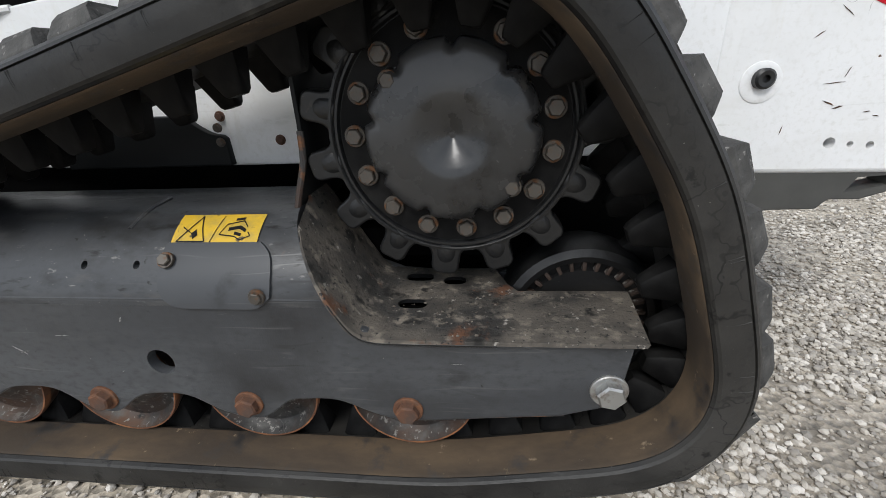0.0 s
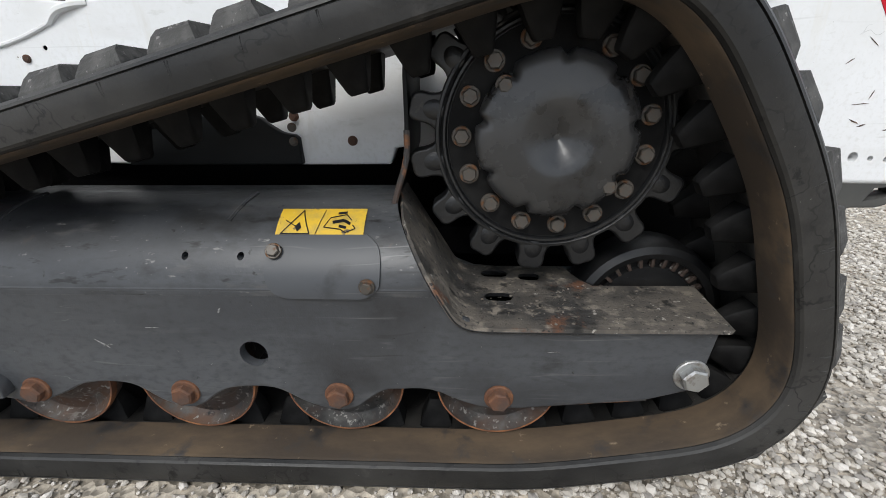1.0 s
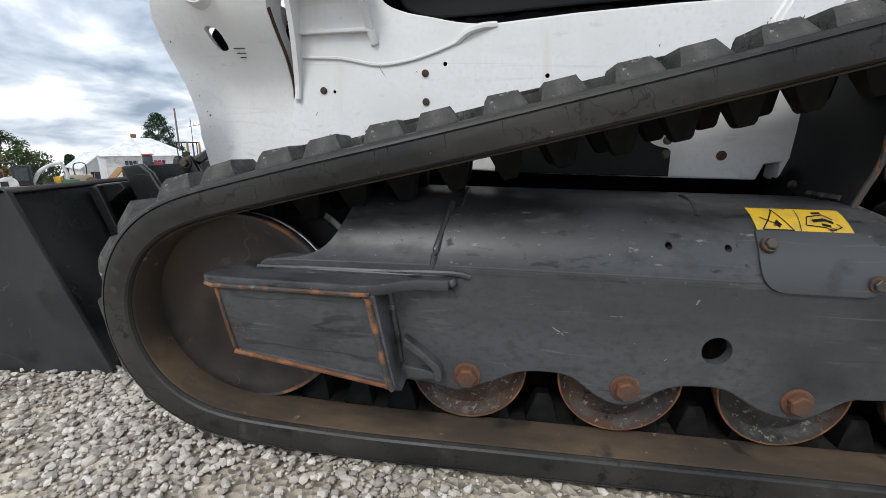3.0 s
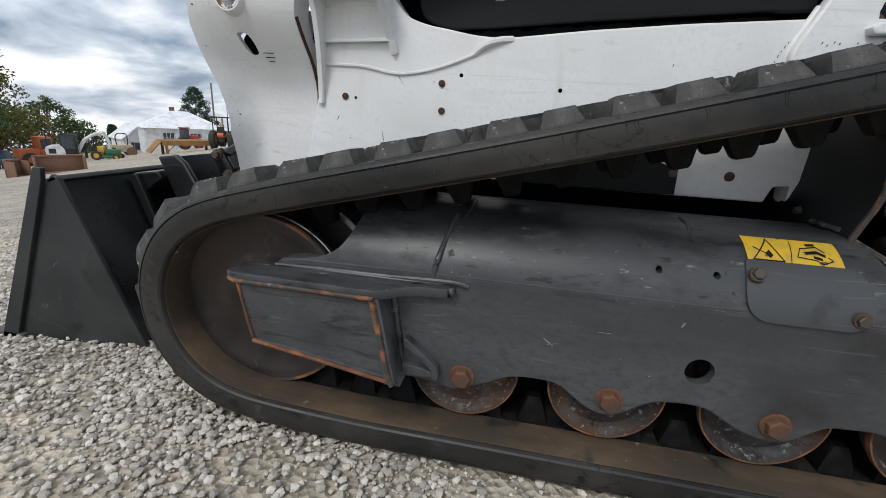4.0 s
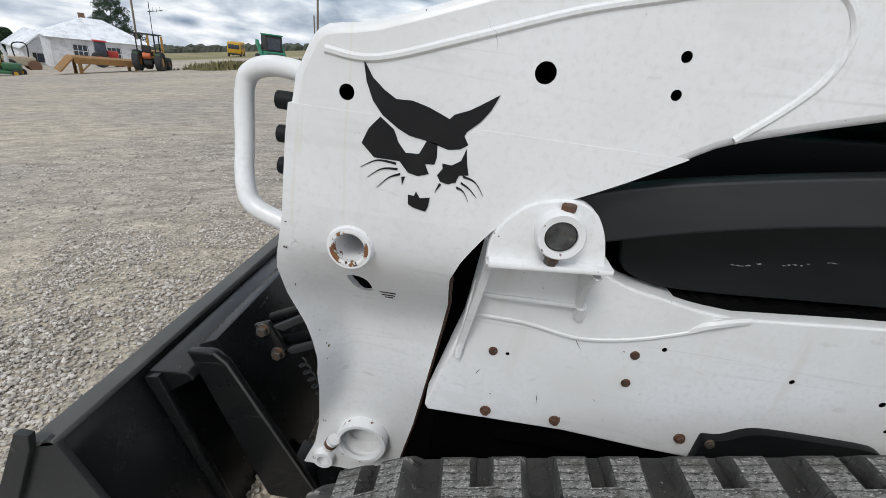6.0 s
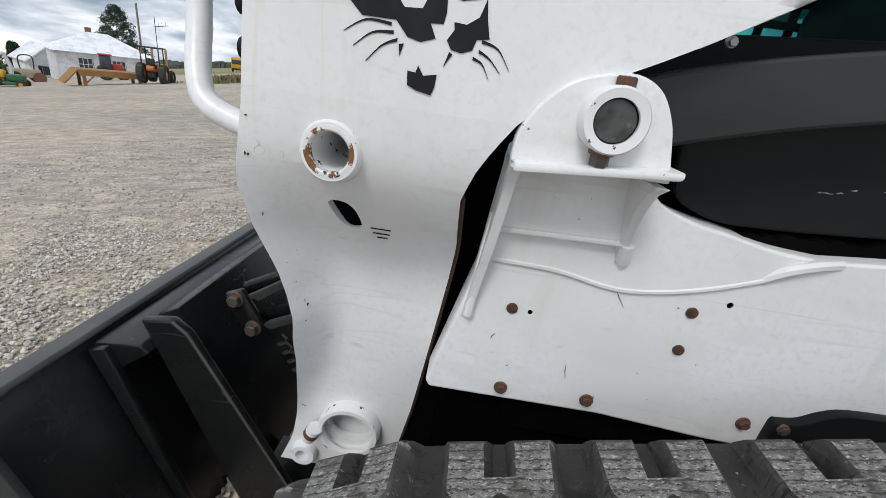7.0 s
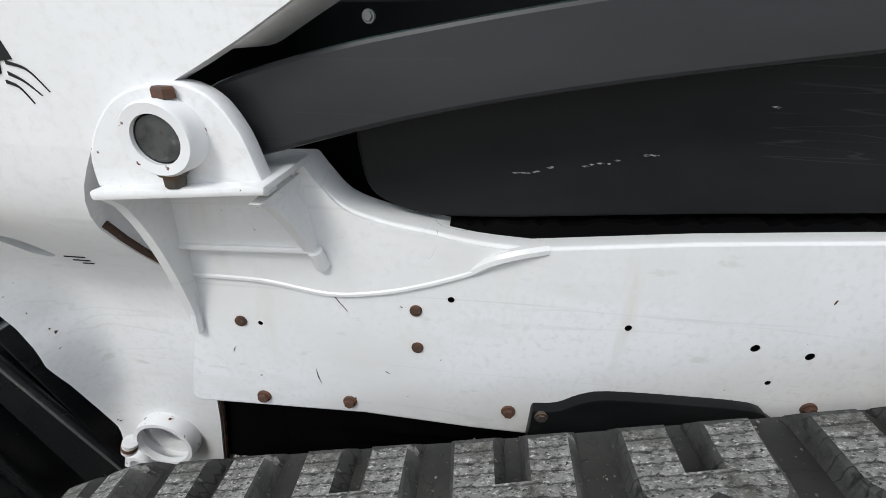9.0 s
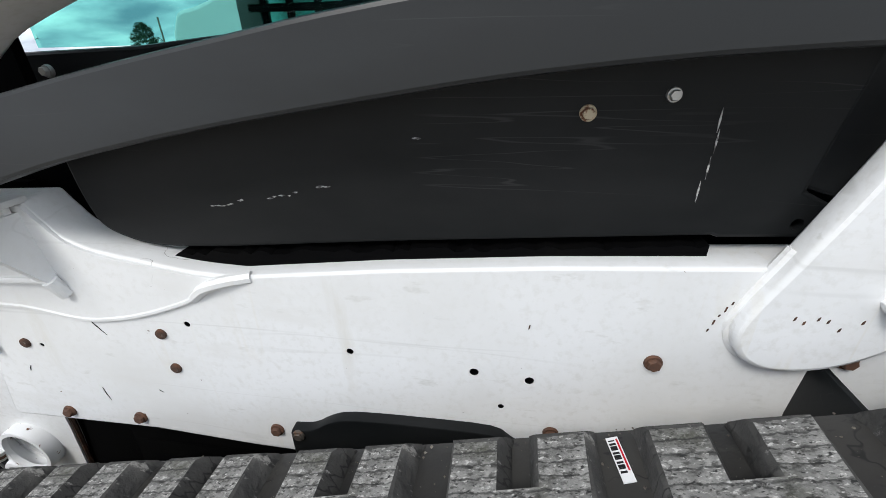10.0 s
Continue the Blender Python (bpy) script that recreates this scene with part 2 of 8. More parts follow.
def saw_lines(m, scale):
    """Fine cross ribs and dark cuts over a material."""
    n, l = m.node_tree.nodes, m.node_tree.links
    b = n["Principled BSDF"]
    co = n.new("ShaderNodeTexCoord")
    wv = n.new("ShaderNodeTexWave"); wv.bands_direction = "Y"; wv.inputs["Scale"].default_value = scale
    wv.inputs["Distortion"].default_value = 1.6; wv.inputs["Detail"].default_value = 4; wv.inputs["Detail Scale"].default_value = 7
    l.new(co.outputs["Object"], wv.inputs["Vector"])
    rg = n.new("ShaderNodeMapRange"); rg.inputs["From Min"].default_value = 0.01; rg.inputs["From Max"].default_value = 0.10
    rg.inputs["To Min"].default_value = 0.34; rg.inputs["To Max"].default_value = 1.0
    l.new(wv.outputs["Fac"], rg.inputs["Value"])
    mx = n.new("ShaderNodeMixRGB"); mx.blend_type = "MULTIPLY"; mx.inputs[0].default_value = 1.0
    old = b.inputs["Base Color"].links[0].from_socket
    l.new(old, mx.inputs[1]); l.new(rg.outputs[0], mx.inputs[2]); l.new(mx.outputs[0], b.inputs["Base Color"])
    bp = n.new("ShaderNodeBump"); bp.inputs["Strength"].default_value = 0.55; bp.inputs["Distance"].default_value = 0.002
    l.new(wv.outputs["Fac"], bp.inputs["Height"])
    l.new(b.inputs["Normal"].links[0].from_socket, bp.inputs["Normal"]); l.new(bp.outputs[0], b.inputs["Normal"])


saw_lines(M["tread"], 26)
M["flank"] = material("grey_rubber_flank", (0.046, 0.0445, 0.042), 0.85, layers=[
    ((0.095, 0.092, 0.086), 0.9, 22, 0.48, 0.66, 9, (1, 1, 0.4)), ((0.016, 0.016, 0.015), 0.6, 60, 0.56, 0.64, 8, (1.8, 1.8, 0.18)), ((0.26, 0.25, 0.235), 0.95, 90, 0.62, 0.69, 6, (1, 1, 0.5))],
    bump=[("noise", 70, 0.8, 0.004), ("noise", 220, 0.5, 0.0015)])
M["inner"] = material("dusty_brown_rubber", (0.040, 0.028, 0.018), 0.85, layers=[
    ((0.115, 0.078, 0.045), 0.95, 8, 0.46, 0.74, 8, (0.4, 1, 1)), ((0.018, 0.016, 0.015), 0.6, 20, 0.55, 0.70, 7, ONE), ((0.20, 0.15, 0.10), 0.95, 50, 0.66, 0.74, 5, ONE)],
    bump=[("noise", 60, 0.25, 0.003)])
M["black"] = material("black_plastic", (0.0062, 0.0072, 0.0078), 0.42, layers=[
    ((0.018, 0.0185, 0.019), 0.55, 5, 0.48, 0.8, 7, (0.4, 1, 1)), ((0.14, 0.14, 0.14), 0.8, 60, 0.76, 0.80, 6, (0.15, 1, 2))],
    bump=[("noise", 200, 0.06, 0.001)], spec=0.16)
M["gloss"] = material("glossy_black_paint", (0.008, 0.0086, 0.009), 0.27, layers=[
    ((0.011, 0.011, 0.0105), 0.5, 9, 0.58, 0.8, 8, ONE), ((0.20, 0.19, 0.17), 0.85, 120, 0.745, 0.78, 3, ONE)],
    bump=[("noise", 30, 0.06, 0.003)], spec=0.42)
M["grey"] = material("grey_black_paint", (0.055, 0.055, 0.052), 0.5, layers=[
    ((0.10, 0.098, 0.09), 0.7, 5, 0.45, 0.75, 7, ONE)], bump=[("noise", 120, 0.1, 0.001)])
# near-black fill that paints shade into gaps and recesses; also on black parts
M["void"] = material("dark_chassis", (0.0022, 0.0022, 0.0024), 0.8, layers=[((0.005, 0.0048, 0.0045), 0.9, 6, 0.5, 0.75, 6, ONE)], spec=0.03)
M["bar"] = material("charcoal_bar_paint", (0.015, 0.0165, 0.0178), 0.42, layers=[
    ((0.030, 0.033, 0.036), 0.5, 5, 0.45, 0.75, 6, (0.3, 1, 1)), ((0.10, 0.10, 0.10), 0.7, 40, 0.74, 0.80, 8, (0.2, 1, 1))], bump=[("noise", 60, 0.06, 0.002)], spec=0.40)
M["chip"] = material("chipped_white_paint", (0.74, 0.745, 0.75), 0.35, layers=[
    (RUST, 0.9, 60, 0.64, 0.655, 5, ONE), ((0.05, 0.03, 0.02), 0.9, 90, 0.70, 0.72, 4, ONE)], bump=[("noise", 80, 0.15, 0.002)])
M["pin"] = material("bare_grey_steel", (0.085, 0.088, 0.088), 0.35, 0.4, layers=[((0.035, 0.034, 0.033), 0.5, 40, 0.45, 0.65, 8, ONE), ((0.16, 0.155, 0.14), 0.6, 90, 0.58, 0.68, 6, ONE), ((0.09, 0.055, 0.03), 0.8, 60, 0.64, 0.72, 5, ONE)], bump=[("noise", 150, 0.2, 0.001)])
M["dkrust"] = material("dark_flaking_rust", (0.055, 0.030, 0.020), 0.9, layers=[(RUST, 0.9, 60, 0.5, 0.65, 6, ONE), ((0.20, 0.185, 0.17), 0.7, 70, 0.67, 0.72, 5, ONE)], bump=[("noise", 200, 0.5, 0.002)])
M["idler"] = material("brown_idler_steel", (0.036, 0.030, 0.027), 0.5, 0.25, layers=[
    ((0.070, 0.045, 0.031), 0.7, 5, 0.45, 0.75, 8, ONE), ((0.016, 0.014, 0.013), 0.42, 9, 0.52, 0.70, 8, ONE), ((0.10, 0.062, 0.042), 0.85, 30, 0.62, 0.74, 8, ONE), ((0.22, 0.20, 0.18), 0.8, 130, 0.73, 0.77, 4, ONE)], bump=[("noise", 60, 0.18, 0.002)])
M["crust"] = material("pale_crusted_bolt", (0.45, 0.38, 0.27), 0.9, layers=[((0.14, 0.06, 0.03), 0.9, 130, 0.5, 0.6, 4, ONE)], bump=[("noise", 200, 0.6, 0.002)])
M["zinc"] = material("zinc_steel", (0.42, 0.42, 0.41), 0.38, 0.8, layers=[((0.22, 0.19, 0.16), 0.7, 60, 0.52, 0.7, 5, ONE)])
M["bolt"] = material("dull_steel_bolt", (0.085, 0.076, 0.066), 0.5, 0.45, layers=[((0.16, 0.08, 0.04), 0.85, 80, 0.52, 0.66, 5, ONE)],
    bump=[("noise", 200, 0.3, 0.001)])
M["glass"] = material("green_cab_glass", (0.22, 0.62, 0.57), 0.03)
M["glass"].node_tree.nodes["Principled BSDF"].inputs["Transmission Weight"].default_value = 1.0
M["glass"].node_tree.nodes["Principled BSDF"].inputs["IOR"].default_value = 1.1
M["yellow"] = material("yellow_decal", (0.66, 0.42, 0.03), 0.5, layers=[((0.42, 0.30, 0.07), 0.6, 30, 0.46, 0.64, 8, ONE), ((0.10, 0.08, 0.05), 0.7, 80, 0.60, 0.66, 7, (1, 0.5, 1)), ((0.55, 0.50, 0.36), 0.7, 120, 0.66, 0.72, 4, ONE)])
M["ink"] = material("black_decal", (0.012, 0.012, 0.013), 0.4, layers=[((0.02, 0.02, 0.02), 0.5, 20, 0.5, 0.8, 5, ONE)], spec=0.2)
# blacker than the track's own rubber; on the drive lugs and sprocket flange
M["lug"] = material("clean_black_rubber", (0.0035, 0.0035, 0.0037), 0.6, layers=[((0.018, 0.0175, 0.017), 0.65, 12, 0.48, 0.72, 8, ONE), ((0.05, 0.045, 0.04), 0.85, 30, 0.66, 0.80, 8, ONE)], bump=[("noise", 60, 0.2, 0.003)], spec=0.12)
M["bare"] = material("scratched_bare_metal", (0.30, 0.295, 0.285), 0.6, 0.2, layers=[((0.08, 0.08, 0.08), 0.6, 220, 0.45, 0.6, 4, ONE)])
M["bucket"] = material("dusty_black_bucket_paint", (0.021, 0.023, 0.0235), 0.5, layers=[((0.045, 0.046, 0.045), 0.65, 6, 0.45, 0.75, 8, ONE), ((0.008, 0.008, 0.008), 0.4, 11, 0.56, 0.72, 8, ONE), ((0.12, 0.115, 0.105), 0.85, 40, 0.66, 0.76, 8, ONE)], bump=[("noise", 90, 0.15, 0.002)], spec=0.35)
M["lip"] = material("rusty_white_lip", (0.70, 0.70, 0.69), 0.4, layers=[((0.20, 0.09, 0.035), 0.9, 55, 0.53, 0.56, 5, ONE), ((0.06, 0.035, 0.022), 0.9, 80, 0.60, 0.63, 4, ONE)], bump=[("noise", 120, 0.3, 0.002)])
M["crumb"] = material("dry_dirt", (0.115, 0.10, 0.082), 0.95, layers=[((0.24, 0.22, 0.19), 0.95, 60, 0.55, 0.65, 4, ONE), ((0.06, 0.05, 0.045), 0.95, 35, 0.52, 0.62, 4, ONE)])
M["red"] = material("red_decal", (0.46, 0.006, 0.018), 0.3, layers=[((0.36, 0.008, 0.018), 0.35, 5, 0.5, 0.8, 5, ONE)], spec=0.25)
M["paper"] = material("white_sticker", (0.75, 0.75, 0.76), 0.5, layers=[((0.55, 0.5, 0.5), 0.6, 90, 0.6, 0.75, 4, ONE)])


# scuffs, scratches, cracks and water marks
hairlines(M["white"], (0.54, 0.54, 0.53), 2.6, (0.16, 1, 2.6), 0.007, 0.40, (0.50, 0.62), 4.0, 1.3)
hairlines(M["white"], (0.58, 0.58, 0.57), 5.0, (0.14, 1, 2.0), 0.007, 0.32, (0.52, 0.64), 5.0, 4.1)
hairlines(M["white"], (0.62, 0.55, 0.40), 5.0, (3.2, 1, 0.25), 0.014, 0.20, (0.56, 0.66), 3.0, 7.7)
hairlines(M["white"], (0.16, 0.15, 0.14), 9.0, (1.3, 1, 0.9), 0.0022, 0.8, (0.66, 0.70), 7.0, 2.9, 0.6)
for key, pale in (("char", 0.17), ("roll", 0.20), ("cover", 0.16)):
    hairlines(M[key], (pale, pale, pale * 0.97), 6.0, (0.22, 1, 3.0), 0.008, 0.38, (0.50, 0.62), 5.0, 0.8)
    hairlines(M[key], (pale * 1.5, pale * 1.5, pale * 1.4), 14.0, (0.3, 1, 1.8), 0.0025, 0.6, (0.62, 0.70), 9.0, 3.3, 0.2)
    hairlines(M[key], (0.012, 0.012, 0.012), 8.0, (0.3, 1, 2.2), 0.016, 0.6, (0.52, 0.64), 6.0, 5.9)
    hairlines(M[key], (0.16, 0.065, 0.03), 16.0, (0.6, 1, 1.2), 0.006, 0.7, (0.62, 0.68), 5.0, 8.3, 0.3)
hairlines(M["rubber"], (0.004, 0.004, 0.004), 22.0, (1, 1, 1), 0.016, 0.85, (0.46, 0.58), 8.0, 2.1)
hairlines(M["flank"], (0.010, 0.010, 0.010), 26.0, (1.6, 1.6, 0.35), 0.020, 0.85, (0.42, 0.56), 9.0, 1.1)
hairlines(M["black"], (0.060, 0.060, 0.060), 9.0, (0.10, 1, 3.0), 0.004, 0.30, (0.52, 0.64), 5.0, 3.7)
hairlines(M["bar"], (0.055, 0.056, 0.058), 9.0, (0.10, 1, 3.0), 0.004, 0.35, (0.52, 0.64), 5.0, 9.1)
hairlines(M["bucket"], (0.10, 0.10, 0.095), 8.0, (0.6, 1, 1.4), 0.007, 0.6, (0.54, 0.64), 6.0, 0.4)
hairlines(M["gloss"], (0.08, 0.075, 0.068), 8.0, (0.6, 1, 1.4), 0.007, 0.6, (0.56, 0.66), 6.0, 5.2)
hairlines(M["cap"], (0.11, 0.10, 0.09), 12.0, (1, 1, 1), 0.008, 0.6, (0.54, 0.66), 8.0, 4.4)
hairlines(M["roller"], (0.20, 0.19, 0.175), 18.0, (1, 1, 1), 0.010, 0.5, (0.52, 0.64), 12.0, 2.2)
hairlines(M["idler"], (0.13, 0.10, 0.08), 10.0, (1, 1, 1), 0.008, 0.5, (0.54, 0.64), 8.0, 6.8)


# ---- mesh helpers ----
def hang(ob, parent):
    """Parent ob; the parts of a thing marked world_parts are drawn in the world's own metres."""
    if parent:
        ob.parent = parent
        if parent.type == "EMPTY" and "world_parts" in parent:
            ob.matrix_parent_inverse = Matrix.Translation(-parent.location)


def part(name, bm, mat, parent=None, label="", smooth=35):
    me = bpy.data.meshes.new(name)
    bmesh.ops.recalc_face_normals(bm, faces=bm.faces)
    if smooth:
        for f in bm.faces:
            f.smooth = len(f.verts) <= 4
        for e in bm.edges:
            if len(e.link_faces) == 2 and e.calc_face_angle(0) > radians(smooth):
                e.smooth = False
    bm.to_mesh(me)
    bm.free()
    me.materials.append(mat)
    ob = new(name, me)
    hang(ob, parent)
    if label:
        ob["label"] = label
    return ob


def again(ob, m, parent=None):
    """Another object on the same mesh."""
    o = new(ob.name.split(".")[0], ob.data)
    o.matrix_basis = m
    hang(o, parent or ob.parent)
    if "label" in ob:
        o["label"] = ob["label"]
    return o


def bevelled(bm, width, seg=2, angle=30):
    if width > 0:
        es = [e for e in bm.edges if len(e.link_faces) == 2 and e.calc_face_angle(0) > radians(angle)]
        bmesh.ops.bevel(bm, geom=es, offset=width, segments=seg, profile=0.5, affect="EDGES", clamp_overlap=True)
    return bm


def ext(pts, y0, y1, bev=0.0, seg=2, bm=None):
    """A polygon in x, z drawn out from y0 to y1."""
    b = bmesh.new()
    vs = [b.verts.new((x, y0, z)) for x, z in pts]
    f = b.faces.new(vs)
    r = bmesh.ops.extrude_face_region(b, geom=[f])
    bmesh.ops.translate(b, verts=[v for v in r["geom"] if isinstance(v, bmesh.types.BMVert)], vec=(0, y1 - y0, 0))
    bmesh.ops.recalc_face_normals(b, faces=b.faces)
    bevelled(b, bev, seg)
    return merge(bm, b)


def extz(pts, z0, z1, bev=0.0, seg=2, bm=None):
    """A polygon in x, y drawn up from z0 to z1."""
    b = ext(pts, z0, z1, bev, seg)
    bmesh.ops.transform(b, matrix=Matrix(((1, 0, 0, 0), (0, 0, 1, 0), (0, 1, 0, 0), (0, 0, 0, 1))), verts=b.verts)
    return merge(bm, b)


def merge(bm, b):
    if bm is None:
        return b
    me = bpy.data.meshes.new("tmp")
    b.to_mesh(me)
    b.free()
    bm.from_mesh(me)
    bpy.data.meshes.remove(me)
    return bm


def box(x0, x1, y0, y1, z0, z1, bev=0.0, bm=None, m=None):
    b = bmesh.new()
    bmesh.ops.create_cube(b, size=1)
    bmesh.ops.transform(b, matrix=Matrix.Translation(((x0 + x1) / 2, (y0 + y1) / 2, (z0 + z1) / 2)) @ Matrix.Diagonal((x1 - x0, y1 - y0, z1 - z0, 1)), verts=b.verts)
    bevelled(b, bev)
    if m is not None:
        bmesh.ops.transform(b, matrix=m, verts=b.verts)
    return merge(bm, b)


def lathe(profile, cx=0.0, cz=0.0, seg=48, bm=None, closed=False):
    """Profile of (radius, y) turned round the y axis through cx, cz."""
    b = bmesh.new()
    rings = []
    for r, y in profile:
        if r < 1e-6:
            rings.append([b.verts.new((cx, y, cz))])
        else:
            rings.append([b.verts.new((cx + r * math.cos(2 * math.pi * k / seg), y, cz + r * math.sin(2 * math.pi * k / seg))) for k in range(seg)])
    pairs = list(zip(rings[:-1], rings[1:]))
    if closed:
        pairs.append((rings[-1], rings[0]))
    for a, c in pairs:
        for k in range(seg):
            q = (k + 1) % seg
            if len(a) == 1 and len(c) == 1:
                continue
            if len(a) == 1:
                b.faces.new((a[0], c[k], c[q]))
            elif len(c) == 1:
                b.faces.new((a[k], c[0], a[q]))
            else:
                b.faces.new((a[k], c[k], c[q], a[q]))
    return merge(bm, b)


def tube(path, r, seg=12, bm=None):
    """A round bar along a path of points."""
    b = bmesh.new()
    P = [Vector(p) for p in path]
    rings = []
    up = Vector((0.13, 0.31, 0.94))
    for i, p in enumerate(P):
        d = (P[min(i + 1, len(P) - 1)] - P[max(i - 1, 0)]).normalized()
        u = d.cross(up)
        if u.length < 0.1:
            u = d.cross(Vector((1, 0, 0)))
        u.normalize()
        v = d.cross(u)
        rings.append([b.verts.new(p + r * (math.cos(2 * math.pi * k / seg) * u + math.sin(2 * math.pi * k / seg) * v)) for k in range(seg)])
    for a, c in zip(rings[:-1], rings[1:]):
        for k in range(seg):
            b.faces.new((a[k], a[(k + 1) % seg], c[(k + 1) % seg], c[k]))
    b.faces.new(rings[0]); b.faces.new(rings[-1][::-1])
    return merge(bm, b)


def curve(pts, n=8):
    """A smooth line through points (Catmull-Rom)."""
    P = [Vector(p) for p in pts]
    out = []
    for i in range(len(P) - 1):
        a, b_, c, d = P[max(i - 1, 0)], P[i], P[i + 1], P[min(i + 2, len(P) - 1)]
        for k in range(n):
            t = k / n
            out.append(0.5 * ((2 * b_) + (c - a) * t + (2 * a - 5 * b_ + 4 * c - d) * t * t + (3 * b_ - a - 3 * c + d) * t ** 3))
    out.append(P[-1])
    return [tuple(p) for p in out]


def curve2(pts, n=8):
    return [(p[0], p[2]) for p in curve([(x, 0, z) for x, z in pts], n)]


def arc(cx, cz, r, a0, a1, n=10):
    return [(cx + r * math.cos(radians(a0 + (a1 - a0) * k / n)), cz + r * math.sin(radians(a0 + (a1 - a0) * k / n))) for k in range(n + 1)]


def hexbolt(r, h, washer=True):
    """A hexagon bolt head that faces -y, its seat at y = 0."""
    b = bmesh.new()
    if washer:
        lathe([(0, -0.002), (r * 1.22, -0.002), (r * 1.3, -0.0008), (r * 1.3, 0.002)], seg=20, bm=b)
    prof = [(r, 0.0), (r, -h * 0.82), (r * 0.86, -h), (0, -h)]
    lathe(prof, seg=6, bm=b)
    return b


def cut(ob, cutter_bm):
    """Cuts holes through ob with a mesh of plugs."""
    me = bpy.data.meshes.new("plugs")
    bmesh.ops.recalc_face_normals(cutter_bm, faces=cutter_bm.faces)
    cutter_bm.to_mesh(me); cutter_bm.free()
    c = new("plugs", me)
    md = ob.modifiers.new("holes", "BOOLEAN")
    md.operation, md.object, md.solver = "DIFFERENCE", c, "EXACT"
    bpy.context.view_layer.update()
    dg = bpy.context.evaluated_depsgraph_get()
    fresh = bpy.data.meshes.new_from_object(ob.evaluated_get(dg))
    ob.modifiers.clear()
    fresh.set_sharp_from_angle(angle=radians(35))
    for p in fresh.polygons:
        p.use_smooth = p.loop_total <= 4 and max(abs(c) for c in p.normal) < 0.999
    ob.data = fresh
    bpy.data.objects.remove(c)
    return ob


def plug(x, z, r, y0, y1, bm=None, seg=16):
    return lathe([(0, y0), (r, y0), (r, y1), (0, y1)], x, z, seg, bm)


def lerp_table(t, table):
    """Piecewise linear value from (key, value) rows in rising order."""
    if t <= table[0][0]:
        return table[0][1]
    for (a, va), (b_, vb) in zip(table[:-1], table[1:]):
        if t <= b_:
            return va + (vb - va) * (t - a) / (b_ - a)
    return table[-1][1]


def settle(ob, dx=0.0, dy=0.0, dz=0.0, sx=1.0, sz=1.0):
    """Shift and stretch a finished assembly to fit the camera's view; its parts go with it."""
    ob.matrix_basis = Matrix.Translation((dx, dy, dz)) @ Matrix.Diagonal((sx, 1, sz, 1)) @ ob.matrix_basis
    return ob


def thing(name, label, category, at=(0, 0, 0), **more):
    e = new(name)
    e.empty_display_size = 0.1
    e.location = at
    return tagged(e, label, category, **more)


# ---- ground ----
def ground_height(x, y):
    """Level lot round the machine, then tilted so that the far ground fits the camera's view."""
    d = max(0.0, math.hypot(x + 0.4, y - 0.7) - 1.0)
    fall = min(1.0, d / 3.2)
    return fall * (GX * min(x + 0.4, 0.0) + GY * max(y - 0.7, 0.0))


GX, GY = 0.142, 0.034


